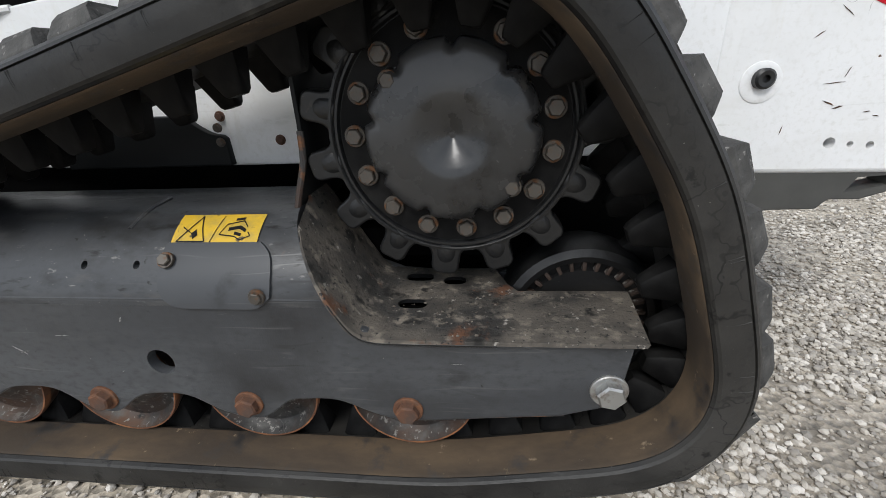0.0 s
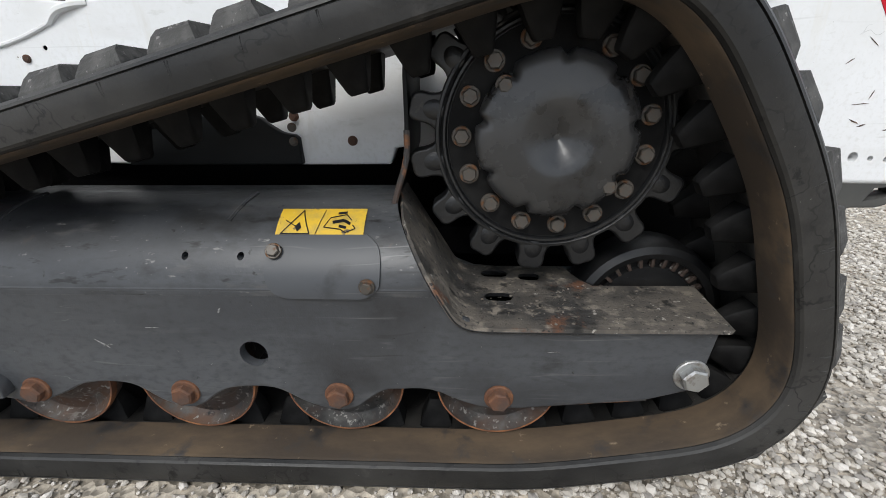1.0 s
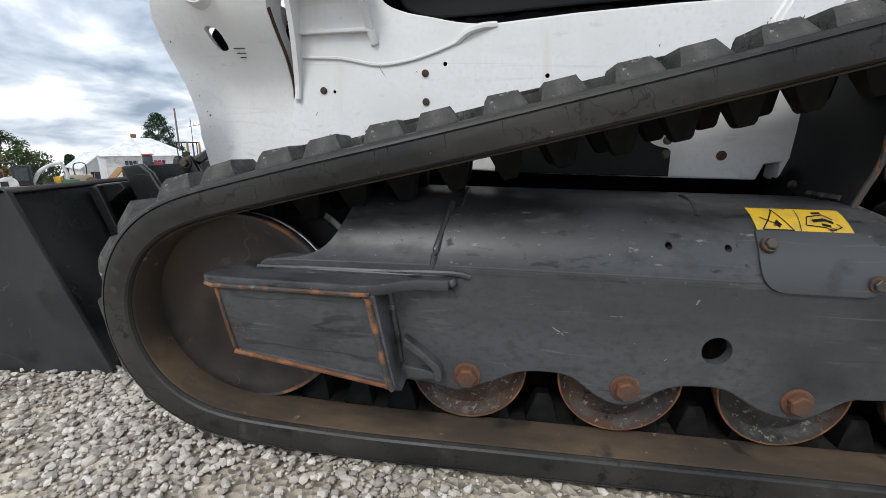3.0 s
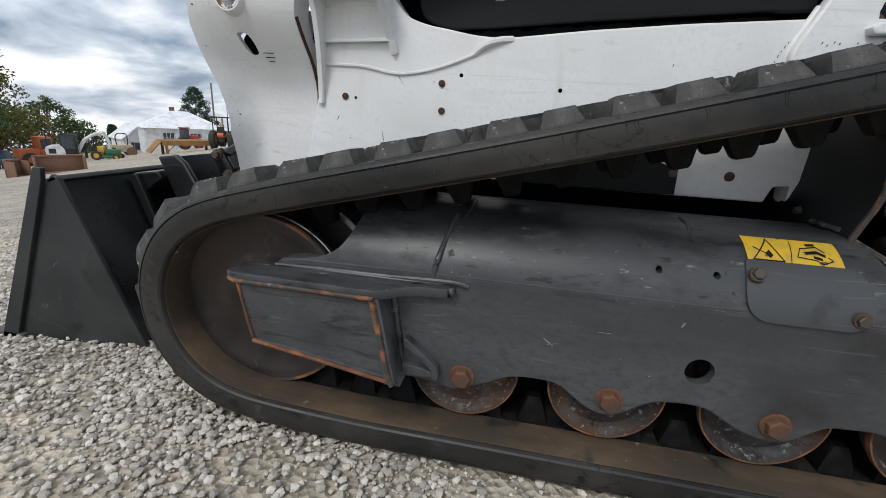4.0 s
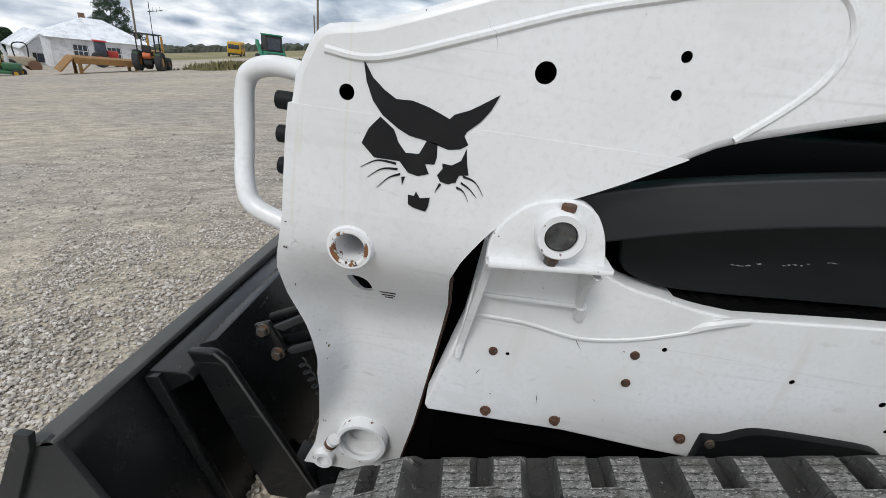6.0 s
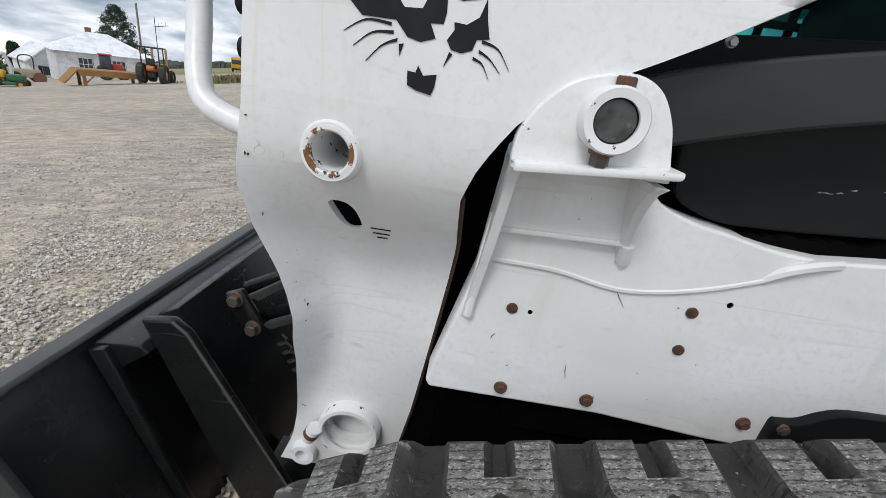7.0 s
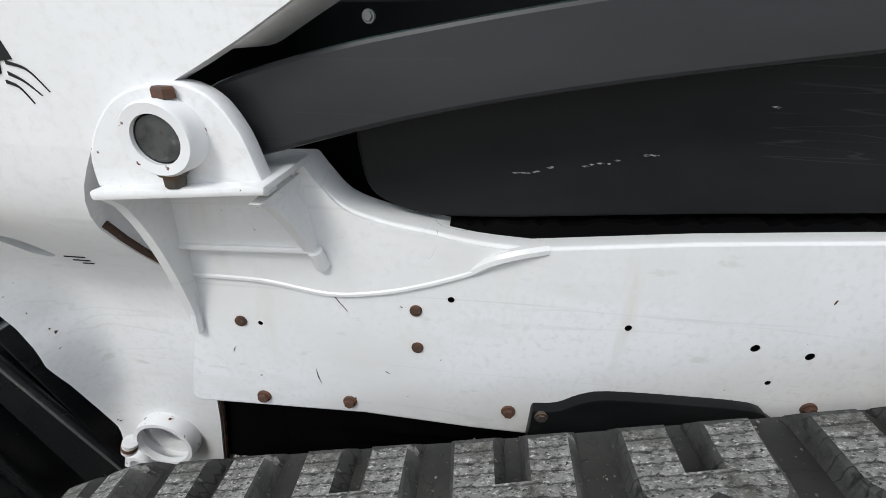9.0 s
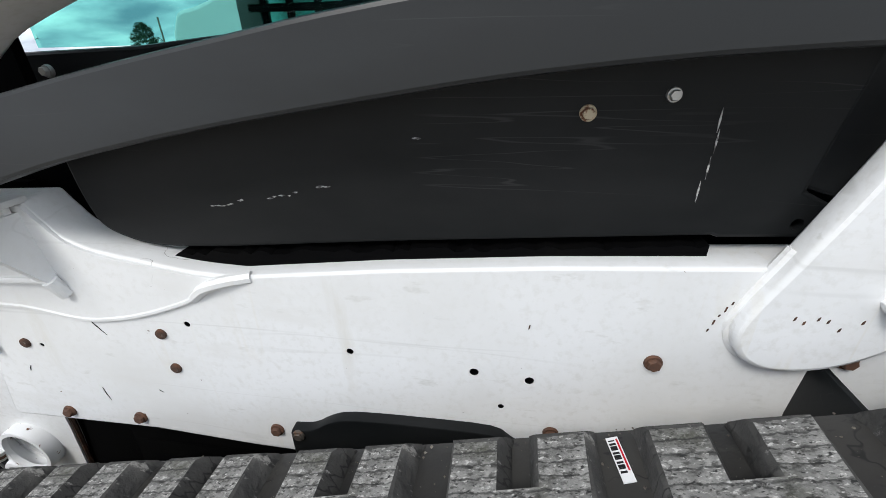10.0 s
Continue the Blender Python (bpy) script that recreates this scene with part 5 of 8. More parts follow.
def build_body():
    top = curve2([(-0.935, 0.786), (-0.922, 0.768), (-0.900, 0.744), (-0.862, 0.730), (-0.818, 0.722), (-0.762, 0.712), (-0.705, 0.708)], 4)
    outline = [(-1.122, 0.446), (-1.128, 0.456), (-1.086, 0.630), (-1.072, 0.780)] + top + [(-0.544, 0.725), (-0.378, 0.738), (-0.15, 0.750), (0.46, 0.750), (0.46, 0.432),
              (-0.15, 0.432), (-0.150, 0.466), (-0.178, 0.462), (-0.188, 0.432), (-0.345, 0.432), (-0.668, 0.434), (-0.749, 0.437), (-0.893, 0.448)]
    plate = part("body_side", ext(outline, YB, YB + 0.05, 0.012, 3), M["white"], loader, "white painted steel body side with rust spots and water streaks", smooth=45)
    c = bmesh.new()
    for x, z, r in ((-1.011, 0.586, 0.0032), (-0.786, 0.638, 0.0040), (-0.590, 0.617, 0.0042), (-0.450, 0.602, 0.0052), (-0.390, 0.596, 0.0052), (-0.419, 0.554, 0.0036)):
        plug(x, z, r, YB - 0.03, YB + 0.031, c)
    cut(plate, c)
    bore(((-1.011, 0.586, 0.0032), (-0.786, 0.638, 0.0040), (-0.590, 0.617, 0.0042), (-0.450, 0.602, 0.0052), (-0.390, 0.596, 0.0052), (-0.419, 0.554, 0.0036)), YB, plate)
    bolts_on(plate, [(-1.034, 0.588), (-0.825, 0.621), (-0.823, 0.568)], 0.0054, 0.003, M["dkrust"], YB - 0.001, "rusty recessed bolt")
    bolts_on(plate, [(-1.026, 0.466), (-0.911, 0.469), (-0.707, 0.475), (-0.271, 0.635), (-0.361, 0.520), (-0.257, 0.476), (-0.105, 0.655)], 0.0070, 0.0065, M["rust"], YB - 0.001, "rusty hexagon bolt")
    # small chips in the paint near the tower foot
    for x, z in ((-0.231, 0.679), (-0.228, 0.688), (-0.225, 0.696), (-0.221, 0.703), (-0.217, 0.710), (-0.395, 0.668), (-0.845, 0.690)):
        h_ = 0.0022 + 0.0010 * math.sin(x * 900)
        part("paint_chip", ext([(x - 0.0008, z - h_), (x + 0.0005, z - h_ * 0.6), (x + 0.0011, z + h_), (x - 0.0002, z + h_ * 0.8)], YB - 0.0008, YB + 0.002), M["dkrust"], plate)
    for x0, z0, x1, z1 in ((-0.921, 0.640, -0.903, 0.612), (-0.950, 0.520, -0.946, 0.497), (-1.048, 0.548, -1.053, 0.538), (-0.862, 0.526, -0.857, 0.522)):
        part("scratch", ext([(x0 - 0.0004, z0), ((x0 + x1) / 2 - 0.0016, (z0 + z1) / 2), (x1, z1), ((x0 + x1) / 2 - 0.0006, (z0 + z1) / 2)], YB - 0.0008, YB + 0.002), M["ink"], plate)
    # raised doubler along the top front, with its weld line
    weld = curve2([(-1.084, 0.650), (-1.038, 0.650), (-0.990, 0.648), (-0.923, 0.637), (-0.870, 0.642), (-0.817, 0.656), (-0.761, 0.678), (-0.747, 0.690), (-0.700, 0.704)], 5)
    b = tube([(x, YB - 0.001, z) for x, z in weld], 0.0042, 8)
    part("weld_run", tube(curve([(-0.765, YB + 0.002, 0.676), (-0.742, YB - 0.004, 0.694), (-0.715, YB - 0.002, 0.703), (-0.690, YB + 0.004, 0.706)], 4), 0.007, 8), M["white"], plate)
    part("weld_bead", b, M["white"], plate, "wavy painted weld seam")
    part("doubler", ext(weld[::-1] + [(-1.072, 0.776)] + [(x + 0.002, z - 0.004) for x, z in top[:]], YB - 0.0035, YB + 0.01, 0.001), M["white"], plate)
    # black kidney-shaped cover low on the side
    cov = [(-0.671, 0.436), (-0.670, 0.488)] + curve2([(-0.668, 0.494), (-0.640, 0.498), (-0.615, 0.514), (-0.584, 0.523), (-0.500, 0.525), (-0.419, 0.523), (-0.395, 0.508), (-0.372, 0.494), (-0.350, 0.489)], 3) + [(-0.343, 0.484), (-0.341, 0.436)]
    cover = part("side_cover", ext(cov, YB - 0.006, YB + 0.01, 0.002), M["black"], loader, "black bolted inspection cover")
    bolts_on(cover, [(-0.659, 0.487), (-0.352, 0.503), (-0.352, 0.478)], 0.0062, 0.004, M["bolt"], YB - 0.007, "dull bolt")
    # chassis, strip and tube below and behind the side, coloured near-black for shade
    part("chassis", box(-1.10, 0.46, YB + 0.052, 1.07, 0.20, 0.74, 0.004), M["void"], loader, "chassis block coloured near-black for the shade round it")
    rail = part("belly_shade", ext([(-1.02, 0.434), (0.2, 0.434), (0.2, 0.36), (-0.98, 0.36)], YB + 0.02, YB + 0.05, 0.004), M["void"], loader, "near-black strip standing for shade under the body")
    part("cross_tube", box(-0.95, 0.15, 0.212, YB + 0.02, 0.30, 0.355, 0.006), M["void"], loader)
    # pivot bracket: ledge, lug with pin boss, web and two gussets
    lug = curve2([(-1.070, 0.772), (-1.067, 0.800), (-1.050, 0.828), (-1.025, 0.848), (-0.985, 0.857), (-0.958, 0.848), (-0.941, 0.824), (-0.932, 0.795), (-0.926, 0.772)], 5)
    br = part("pivot_bracket", ext(lug, 0.236, 0.256, 0.003), M["white"], loader, "white welded pivot bracket with pin boss and ledge", smooth=40)
    part("ledge", ext([(-1.067, 0.765), (-0.922, 0.778), (-0.921, 0.786), (-1.067, 0.774)], 0.222, YB + 0.01, 0.003), M["white"], br)
    part("web", ext([(-1.062, 0.766), (-0.932, 0.776), (-0.925, 0.690), (-0.98, 0.687), (-0.985, 0.692), (-1.012, 0.692), (-1.018, 0.686), (-1.068, 0.684)], 0.298, 0.306, 0.001), M["white"], br)
    part("web_foot", ext([(-1.07, 0.690), (-0.925, 0.695), (-0.922, 0.688), (-1.07, 0.683)], 0.295, YB + 0.004, 0.002), M["white"], br)
    for x0, x2, zb in ((-1.064, -1.082, 0.560), (-0.934, -0.918, 0.660)):
        b = bmesh.new()
        rows = []
        for u in np.linspace(0, 1, 13):
            z = 0.769 + (zb - 0.769) * u
            out_y = 0.226 + (YB + 0.001 - 0.226) * (u ** 0.62)
            x = x0 + (x2 - x0) * u ** 1.5
            rows.append([b.verts.new((x + dx, yy, z)) for dx, yy in ((-0.005, out_y), (0.005, out_y), (0.005, YB + 0.006), (-0.005, YB + 0.006))])
        for a, c in zip(rows[:-1], rows[1:]):
            for k in range(4):
                b.faces.new((a[k], a[(k + 1) % 4], c[(k + 1) % 4], c[k]))
        b.faces.new(rows[0][::-1]); b.faces.new(rows[-1])
        bevelled(b, 0.0018, 2, 50)
        part("gusset", b, M["white"], br, smooth=40)
    b = tube([(-1.079, YB - 0.002, 0.565), (-1.074, YB - 0.003, 0.64), (-1.069, YB - 0.004, 0.70)], 0.006, 8)
    part("weld_bead", b, M["white"], br)
    part("weld_bead", tube([(-0.916, YB - 0.002, 0.668), (-0.917, YB - 0.004, 0.672), (-0.920, YB - 0.010, 0.690)], 0.008, 10), M["white"], br)
    boss = part("pin_boss", lathe([(0.0185, 0.206), (0.0185, 0.202), (0.026, 0.201), (0.0278, 0.2035), (0.0280, 0.232), (0.038, 0.242)], -0.985, 0.819, 48), M["chip"], br, "white machined boss ring", smooth=40)
    part("pin", lathe([(0, 0.2055), (0.0170, 0.2055), (0.0184, 0.2075), (0.0184, 0.24)], -0.985, 0.819, 40), M["pin"], boss, "bare steel pivot pin", smooth=40)
    o = part("pin_bolt", hexbolt(0.0085, 0.008, False), M["rust"], boss, smooth=30); o.matrix_basis = pose(-0.981, 0.218, 0.846, -90, 0, 0)
    o = part("pin_nut", hexbolt(0.0085, 0.012, True), M["bolt"], boss, smooth=30); o.matrix_basis = pose(-0.987, 0.214, 0.792, 90, 0, 0)
    settle(plate, dx=0.012, dy=-0.020, dz=0.018)
    settle(cover, dx=0.002, dy=-0.028, dz=0.017)
    settle(rail, dz=0.020)
    settle(boss, dx=-0.008, dy=0.014)
    settle(br, dx=0.004, dy=-0.023, dz=0.024)


build_body()


# ---- lift arm and front leg ----
YA = 0.200


def build_arm():
    top = [(-1.262, 0.998), (-1.245, 1.012), (-1.193, 1.022), (-1.096, 1.056), (-1.002, 1.088), (-0.909, 1.120), (-0.781, 1.160), (-0.640, 1.206), (-0.519, 1.248), (-0.401, 1.292), (-0.266, 1.330), (-0.10, 1.375), (0.20, 1.440), (0.55, 1.50)]
    low = [(-1.298, 0.790), (-1.072, 0.786), (-1.044, 0.822), (-1.001, 0.850), (-0.960, 0.868), (-0.915, 0.890), (-0.850, 0.928), (-0.810, 0.950), (-0.710, 0.982), (-0.600, 1.012), (-0.450, 1.056), (-0.212, 1.125), (0.0, 1.18), (0.20, 1.23), (0.55, 1.32)]
    outline = [(-1.289, 0.905), (-1.280, 0.960)] + curve2(top, 3) + curve2(low[5:], 3)[::-1] + [(-1.290, 0.893)]
    arm = part("lift_arm", ext(outline, YA, YA + 0.085, 0.011, 3), M["white"], loader, "white welded lift arm with chipped paint", smooth=45)
    c = bmesh.new()
    for x, z, r in ((-1.221, 0.949, 0.0085), (-1.018, 0.994, 0.011), (-0.888, 1.025, 0.0055), (-0.886, 0.990, 0.0055)):
        plug(x, z, r, YA - 0.03, YA + 0.06, c)
    cut(arm, c)
    bore(((-1.221, 0.949, 0.0085), (-1.018, 0.994, 0.011), (-0.888, 1.025, 0.0055), (-0.886, 0.990, 0.0055)), YA, arm, 0.055)
    # raised boss plate with a soft bead round it
    bp = curve2([(-1.245, 0.988), (-1.191, 0.986), (-1.101, 1.015), (-0.998, 1.051), (-0.905, 1.075), (-0.830, 1.095), (-0.790, 1.096), (-0.762, 1.084), (-0.748, 1.058), (-0.753, 1.025), (-0.777, 0.992), (-0.815, 0.955)], 5)
    part("bead", tube([(x, YA + 0.0015, z) for x, z in bp], 0.0048, 8), M["white"], arm, "raised painted weld bead")
    # front leg, stepping inwards below the knee
    left = [(0.18, -1.333), (0.25, -1.306), (0.35, -1.290), (0.45, -1.278), (0.53, -1.273), (0.60, -1.286), (0.66, -1.306), (0.72, -1.313), (0.76, -1.304), (0.800, -1.297), (0.8935, -1.290), (0.935, -1.285)]
    right = [(0.18, -1.142), (0.25, -1.130), (0.35, -1.112), (0.45, -1.100), (0.55, -1.089), (0.60, -1.084), (0.66, -1.080), (0.70, -1.082), (0.735, -1.083), (0.765, -1.073), (0.790, -1.060), (0.822, -1.038), (0.850, -1.000), (0.868, -0.960), (0.8935, -0.912), (0.935, -0.842)]
    inn = [(0.18, 0.335), (0.45, 0.325), (0.57, 0.316), (0.61, 0.306), (0.65, 0.282), (0.69, 0.250), (0.72, 0.228), (0.745, 0.213), (0.775, 0.204), (0.81, 0.2008), (0.865, 0.2), (0.893, 0.1998), (0.935, 0.1997)]
    b = bmesh.new()
    rows = []
    zs = np.linspace(0.19, 0.930, 46)
    for z in zs:
        l_, r_, y = lerp_table(z, left), lerp_table(z, right), lerp_table(z, inn)
        row = []
        for u in np.linspace(0, 1, 14):
            x = l_ + (r_ - l_) * u
            # the front edge keeps its outer plane further down
            keep = max(0.0, 1 - u / 0.28)
            yy = y - keep * keep * min(0.06, max(0.0, (y - YA) * 0.55)) * (1 if z > 0.5 else max(0.0, (z - 0.3) / 0.2))
            row.append(b.verts.new((x, yy, z)))
        rows.append(row)
    for a, c2 in zip(rows[:-1], rows[1:]):
        for k in range(13):
            b.faces.new((a[k], a[k + 1], c2[k + 1], c2[k]))
    r = bmesh.ops.extrude_face_region(b, geom=b.faces[:])
    bmesh.ops.translate(b, verts=[v for v in r["geom"] if isinstance(v, bmesh.types.BMVert)], vec=(0, 0.014, 0))
    leg = part("front_leg", b, M["white"], loader, "white pressed steel front leg with rusty edges", smooth=50)
    slot = curve2([(-1.226, 0.703), (-1.219, 0.708), (-1.206, 0.707), (-1.198, 0.700), (-1.194, 0.690), (-1.192, 0.676), (-1.196, 0.670), (-1.208, 0.669), (-1.217, 0.676), (-1.222, 0.688), (-1.226, 0.703)], 3)[:-1]
    c = ext(slot, 0.15, 0.40)
    merge(c, plug(-1.206, 0.300, 0.040, 0.2, 0.45, seg=32))
    merge(c, plug(-1.212, 0.766, 0.0205, 0.15, 0.45, seg=32))
    cut(leg, c)
    part("hole_rim", lathe([(0.040, 0.314), (0.0415, 0.306), (0.048, 0.306), (0.050, 0.314), (0.050, 0.34), (0.040, 0.40)], -1.206, 0.300, 40), M["chip"], leg)
    # return flange folded in along the rear edge
    b = bmesh.new()
    rows = []
    for z in np.linspace(0.20, 0.800, 30):
        x, y = lerp_table(z, right) - 0.005, lerp_table(z, inn) + 0.006
        rows.append([b.verts.new(p) for p in ((x, y, z), (x + 0.003, y + 0.055, z), (x - 0.003, y + 0.055, z), (x - 0.006, y, z))])
    for a, c2 in zip(rows[:-1], rows[1:]):
        for k in range(4):
            b.faces.new((a[k], a[(k + 1) % 4], c2[(k + 1) % 4], c2[k]))
    b.faces.new(rows[0][::-1]); b.faces.new(rows[-1])
    part("return_flange", b, M["white"], leg, smooth=40)
    part("leg_back", ext([(-1.26, 0.20), (-1.17, 0.20), (-1.13, 0.50), (-1.13, 0.78), (-1.27, 0.78), (-1.255, 0.50)], 0.355, 0.40), M["white"], leg)
    # added near-black block behind the slot, standing for its shade
    part("slot_shade", ext([(-1.233, 0.702), (-1.222, 0.716), (-1.200, 0.714), (-1.185, 0.695), (-1.185, 0.666), (-1.214, 0.6645), (-1.232, 0.682)], 0.274, 0.36), M["void"], leg)
    part("rusty_edge", tube([(lerp_table(z, right) + 0.001, lerp_table(z, inn) + 0.007, z) for z in np.linspace(0.22, 0.735, 24)], 0.0042, 6), M["dkrust"], leg, "bare rusty plate edge")
    for k, (x0, z0, x1, z1) in enumerate(((-1.182, 0.672, -1.158, 0.6735), (-1.180, 0.664, -1.160, 0.6655), (-1.176, 0.657, -1.163, 0.6585), (-1.175, 0.664, -1.173, 0.672), (-1.165, 0.664, -1.163, 0.672))):
        yy = lerp_table(z0, inn)
        part("printed_mark", ext([(x0, z0), (x1, z0), (x1, z1), (x0, z1)], yy - 0.0016, yy + 0.002), M["ink"], leg)
    rng = np.random.default_rng(5)
    for k in range(11):
        z = rng.uniform(0.30, 0.86)
        xl = lerp_table(z, left) + 0.006 + rng.uniform(0, 0.006)
        yl = lerp_table(z, inn)
        keep = max(0.0, 1 - (xl - lerp_table(z, left)) / (lerp_table(z, right) - lerp_table(z, left)) / 0.28)
        yl = yl - keep * keep * min(0.06, max(0.0, (yl - YA) * 0.55)) * (1 if z > 0.5 else max(0.0, (z - 0.3) / 0.2))
        a, h_ = rng.uniform(0.0006, 0.0018), rng.uniform(0.0008, 0.003)
        part("rust_chip", ext([(xl - a, z), (xl, z - h_), (xl + a, z + 0.3 * h_), (xl + 0.2 * a, z + h_)], yl - 0.0012, yl + 0.004), M["dkrust"], leg)
    # big tube socket
    t = part("tube_socket", lathe([(0.0, 0.345), (0.0200, 0.345), (0.0200, 0.203), (0.0220, 0.198), (0.0275, 0.198), (0.0295, 0.201), (0.0315, 0.212), (0.036, 0.228), (0.046, 0.245)], -1.212, 0.766, 48), M["chip"], arm, "white tube socket with a rusty lip", smooth=40)
    part("rusty_lip", lathe([(0.0194, 0.206), (0.0194, 0.199), (0.0212, 0.1972), (0.0245, 0.1974), (0.0245, 0.200)], -1.212, 0.766, 40), M["lip"], t)
    # pins at the foot of the leg
    part("foot_pin", lathe([(0.012, 0.36), (0.012, 0.318), (0.020, 0.318), (0.022, 0.322), (0.022, 0.36)], -1.284, 0.222, 28), M["chip"], leg)
    part("grease_plug", tube([(-1.257, 0.305, 0.305), (-1.269, 0.307, 0.280)], 0.012, 14), M["white"], leg)
    part("rust_band", tube([(-1.2615, 0.3055, 0.296), (-1.265, 0.3062, 0.288)], 0.0126, 14), M["rust"], leg)
    # grab handle
    h = curve([(-1.275, 0.260, 0.955), (-1.330, 0.275, 0.960), (-1.368, 0.285, 0.950), (-1.380, 0.285, 0.925), (-1.376, 0.270, 0.860), (-1.368, 0.250, 0.812), (-1.350, 0.240, 0.785), (-1.295, 0.235, 0.768)], 5)
    part("grab_handle", tube(h, 0.0125, 12), M["white"], arm, "white bent-tube grab handle", smooth=60)
    for z in (0.925, 0.885, 0.845):
        part("hose_coupler", tube([(-1.285, 0.245, z), (-1.318, 0.248, z)], 0.011, 12), M["black"], arm, "black hydraulic coupler")
    # red stripe with dark edging
    red = [(-0.776, 1.141), (-0.656, 1.113), (-0.555, 1.166), (-0.432, 1.226), (-0.266, 1.291), (-0.05, 1.36), (-0.05, 1.366), (-0.266, 1.306), (-0.380, 1.272), (-0.476, 1.243), (-0.567, 1.212)]
    big = [(-0.790, 1.144), (-0.655, 1.107), (-0.553, 1.160), (-0.430, 1.220), (-0.266, 1.285), (-0.05, 1.355), (-0.05, 1.371), (-0.266, 1.311), (-0.382, 1.277), (-0.478, 1.248), (-0.569, 1.217)]
    s = part("stripe_edge", ext(big, YA - 0.0008, YA + 0.002), M["ink"], arm, "black edge of the stripe")
    part("stripe", ext([q for q in red if q[0] < -0.40], YA - 0.0016, YA + 0.001), M["red"], arm, "tapering red stripe decal")
    # maker's mark as plain dark shapes
    y0, y1 = YA - 0.0012, YA + 0.001
    def on_mark(u, v):
        return (-1.204 + u * 0.145, 0.984 - v * 0.150)
    brow = [(0.000, 0.000), (0.073, 0.111), (0.164, 0.183), (0.255, 0.233), (0.376, 0.228), (0.497, 0.256), (0.588, 0.289), (0.661, 0.317), (0.691, 0.283), (0.800, 0.239), (0.891, 0.183), (1.000, 0.111), (0.952, 0.222), (0.891, 0.306), (0.800, 0.389), (0.788, 0.422), (0.824, 0.478), (0.770, 0.517), (0.679, 0.533), (0.588, 0.511), (0.497, 0.489), (0.376, 0.472), (0.285, 0.433), (0.164, 0.356), (0.085, 0.267), (0.030, 0.144)]
    patch = [(0.145, 0.367), (0.255, 0.444), (0.297, 0.533), (0.358, 0.600), (0.461, 0.594), (0.509, 0.494), (0.594, 0.500), (0.600, 0.600), (0.588, 0.656), (0.515, 0.661), (0.552, 0.733), (0.467, 0.761), (0.388, 0.744), (0.315, 0.667), (0.115, 0.667), (0.012, 0.572), (0.061, 0.461)]
    small_patch = [(0.648, 0.639), (0.721, 0.644), (0.788, 0.600), (0.818, 0.506), (0.836, 0.611), (0.861, 0.700), (0.788, 0.711), (0.770, 0.767), (0.709, 0.789), (0.648, 0.778), (0.618, 0.733), (0.655, 0.678)]
    foot = [(0.406, 0.917), (0.455, 0.922), (0.467, 0.883), (0.503, 0.933), (0.582, 0.917), (0.576, 0.989), (0.558, 1.033), (0.467, 1.017), (0.412, 0.994)]
    for q in (brow, patch, small_patch, foot):
        part("mark_shape", ext([on_mark(u, v) for u, v in q], y0, y1), M["ink"], arm, "plain dark decal shape")
    dashes = (((0.34, 0.785), (0.37, 0.78), (0.35, 0.845)), ((0.64, 0.79), (0.66, 0.80), (0.615, 0.87)))
    for q in dashes:
        part("mark_shape", ext([on_mark(u, v) for u, v in q], y0, y1), M["ink"], arm)
    strokes = (((0.29, 0.690), (0.14, 0.685), (0.01, 0.755)), ((0.305, 0.730), (0.18, 0.745), (0.07, 0.825)), ((0.33, 0.765), (0.24, 0.805), (0.15, 0.895)),
               ((0.82, 0.715), (0.92, 0.745), (1.0, 0.845)), ((0.81, 0.765), (0.88, 0.80), (0.95, 0.865)), ((0.78, 0.805), (0.84, 0.83), (0.89, 0.905)))
    for a, m_, c_ in strokes:
        line = [on_mark(p[0], p[2]) for p in curve([(a[0], 0, a[1]), (m_[0], 0, m_[1]), (c_[0], 0, c_[1])], 5)]
        n_ = len(line)
        side_a = [(x, z + 0.0013 * (1 - k / n_)) for k, (x, z) in enumerate(line)]
        side_b = [(x, z - 0.0013 * (1 - k / n_) - 0.0002) for k, (x, z) in enumerate(line)]
        part("mark_shape", ext(side_a + side_b[::-1], y0, y1), M["ink"], arm)
    settle(arm, dx=-0.022, dy=0.018, dz=0.012)
    settle(leg, dx=-0.022, dy=0.0178, dz=0.012)


build_arm()


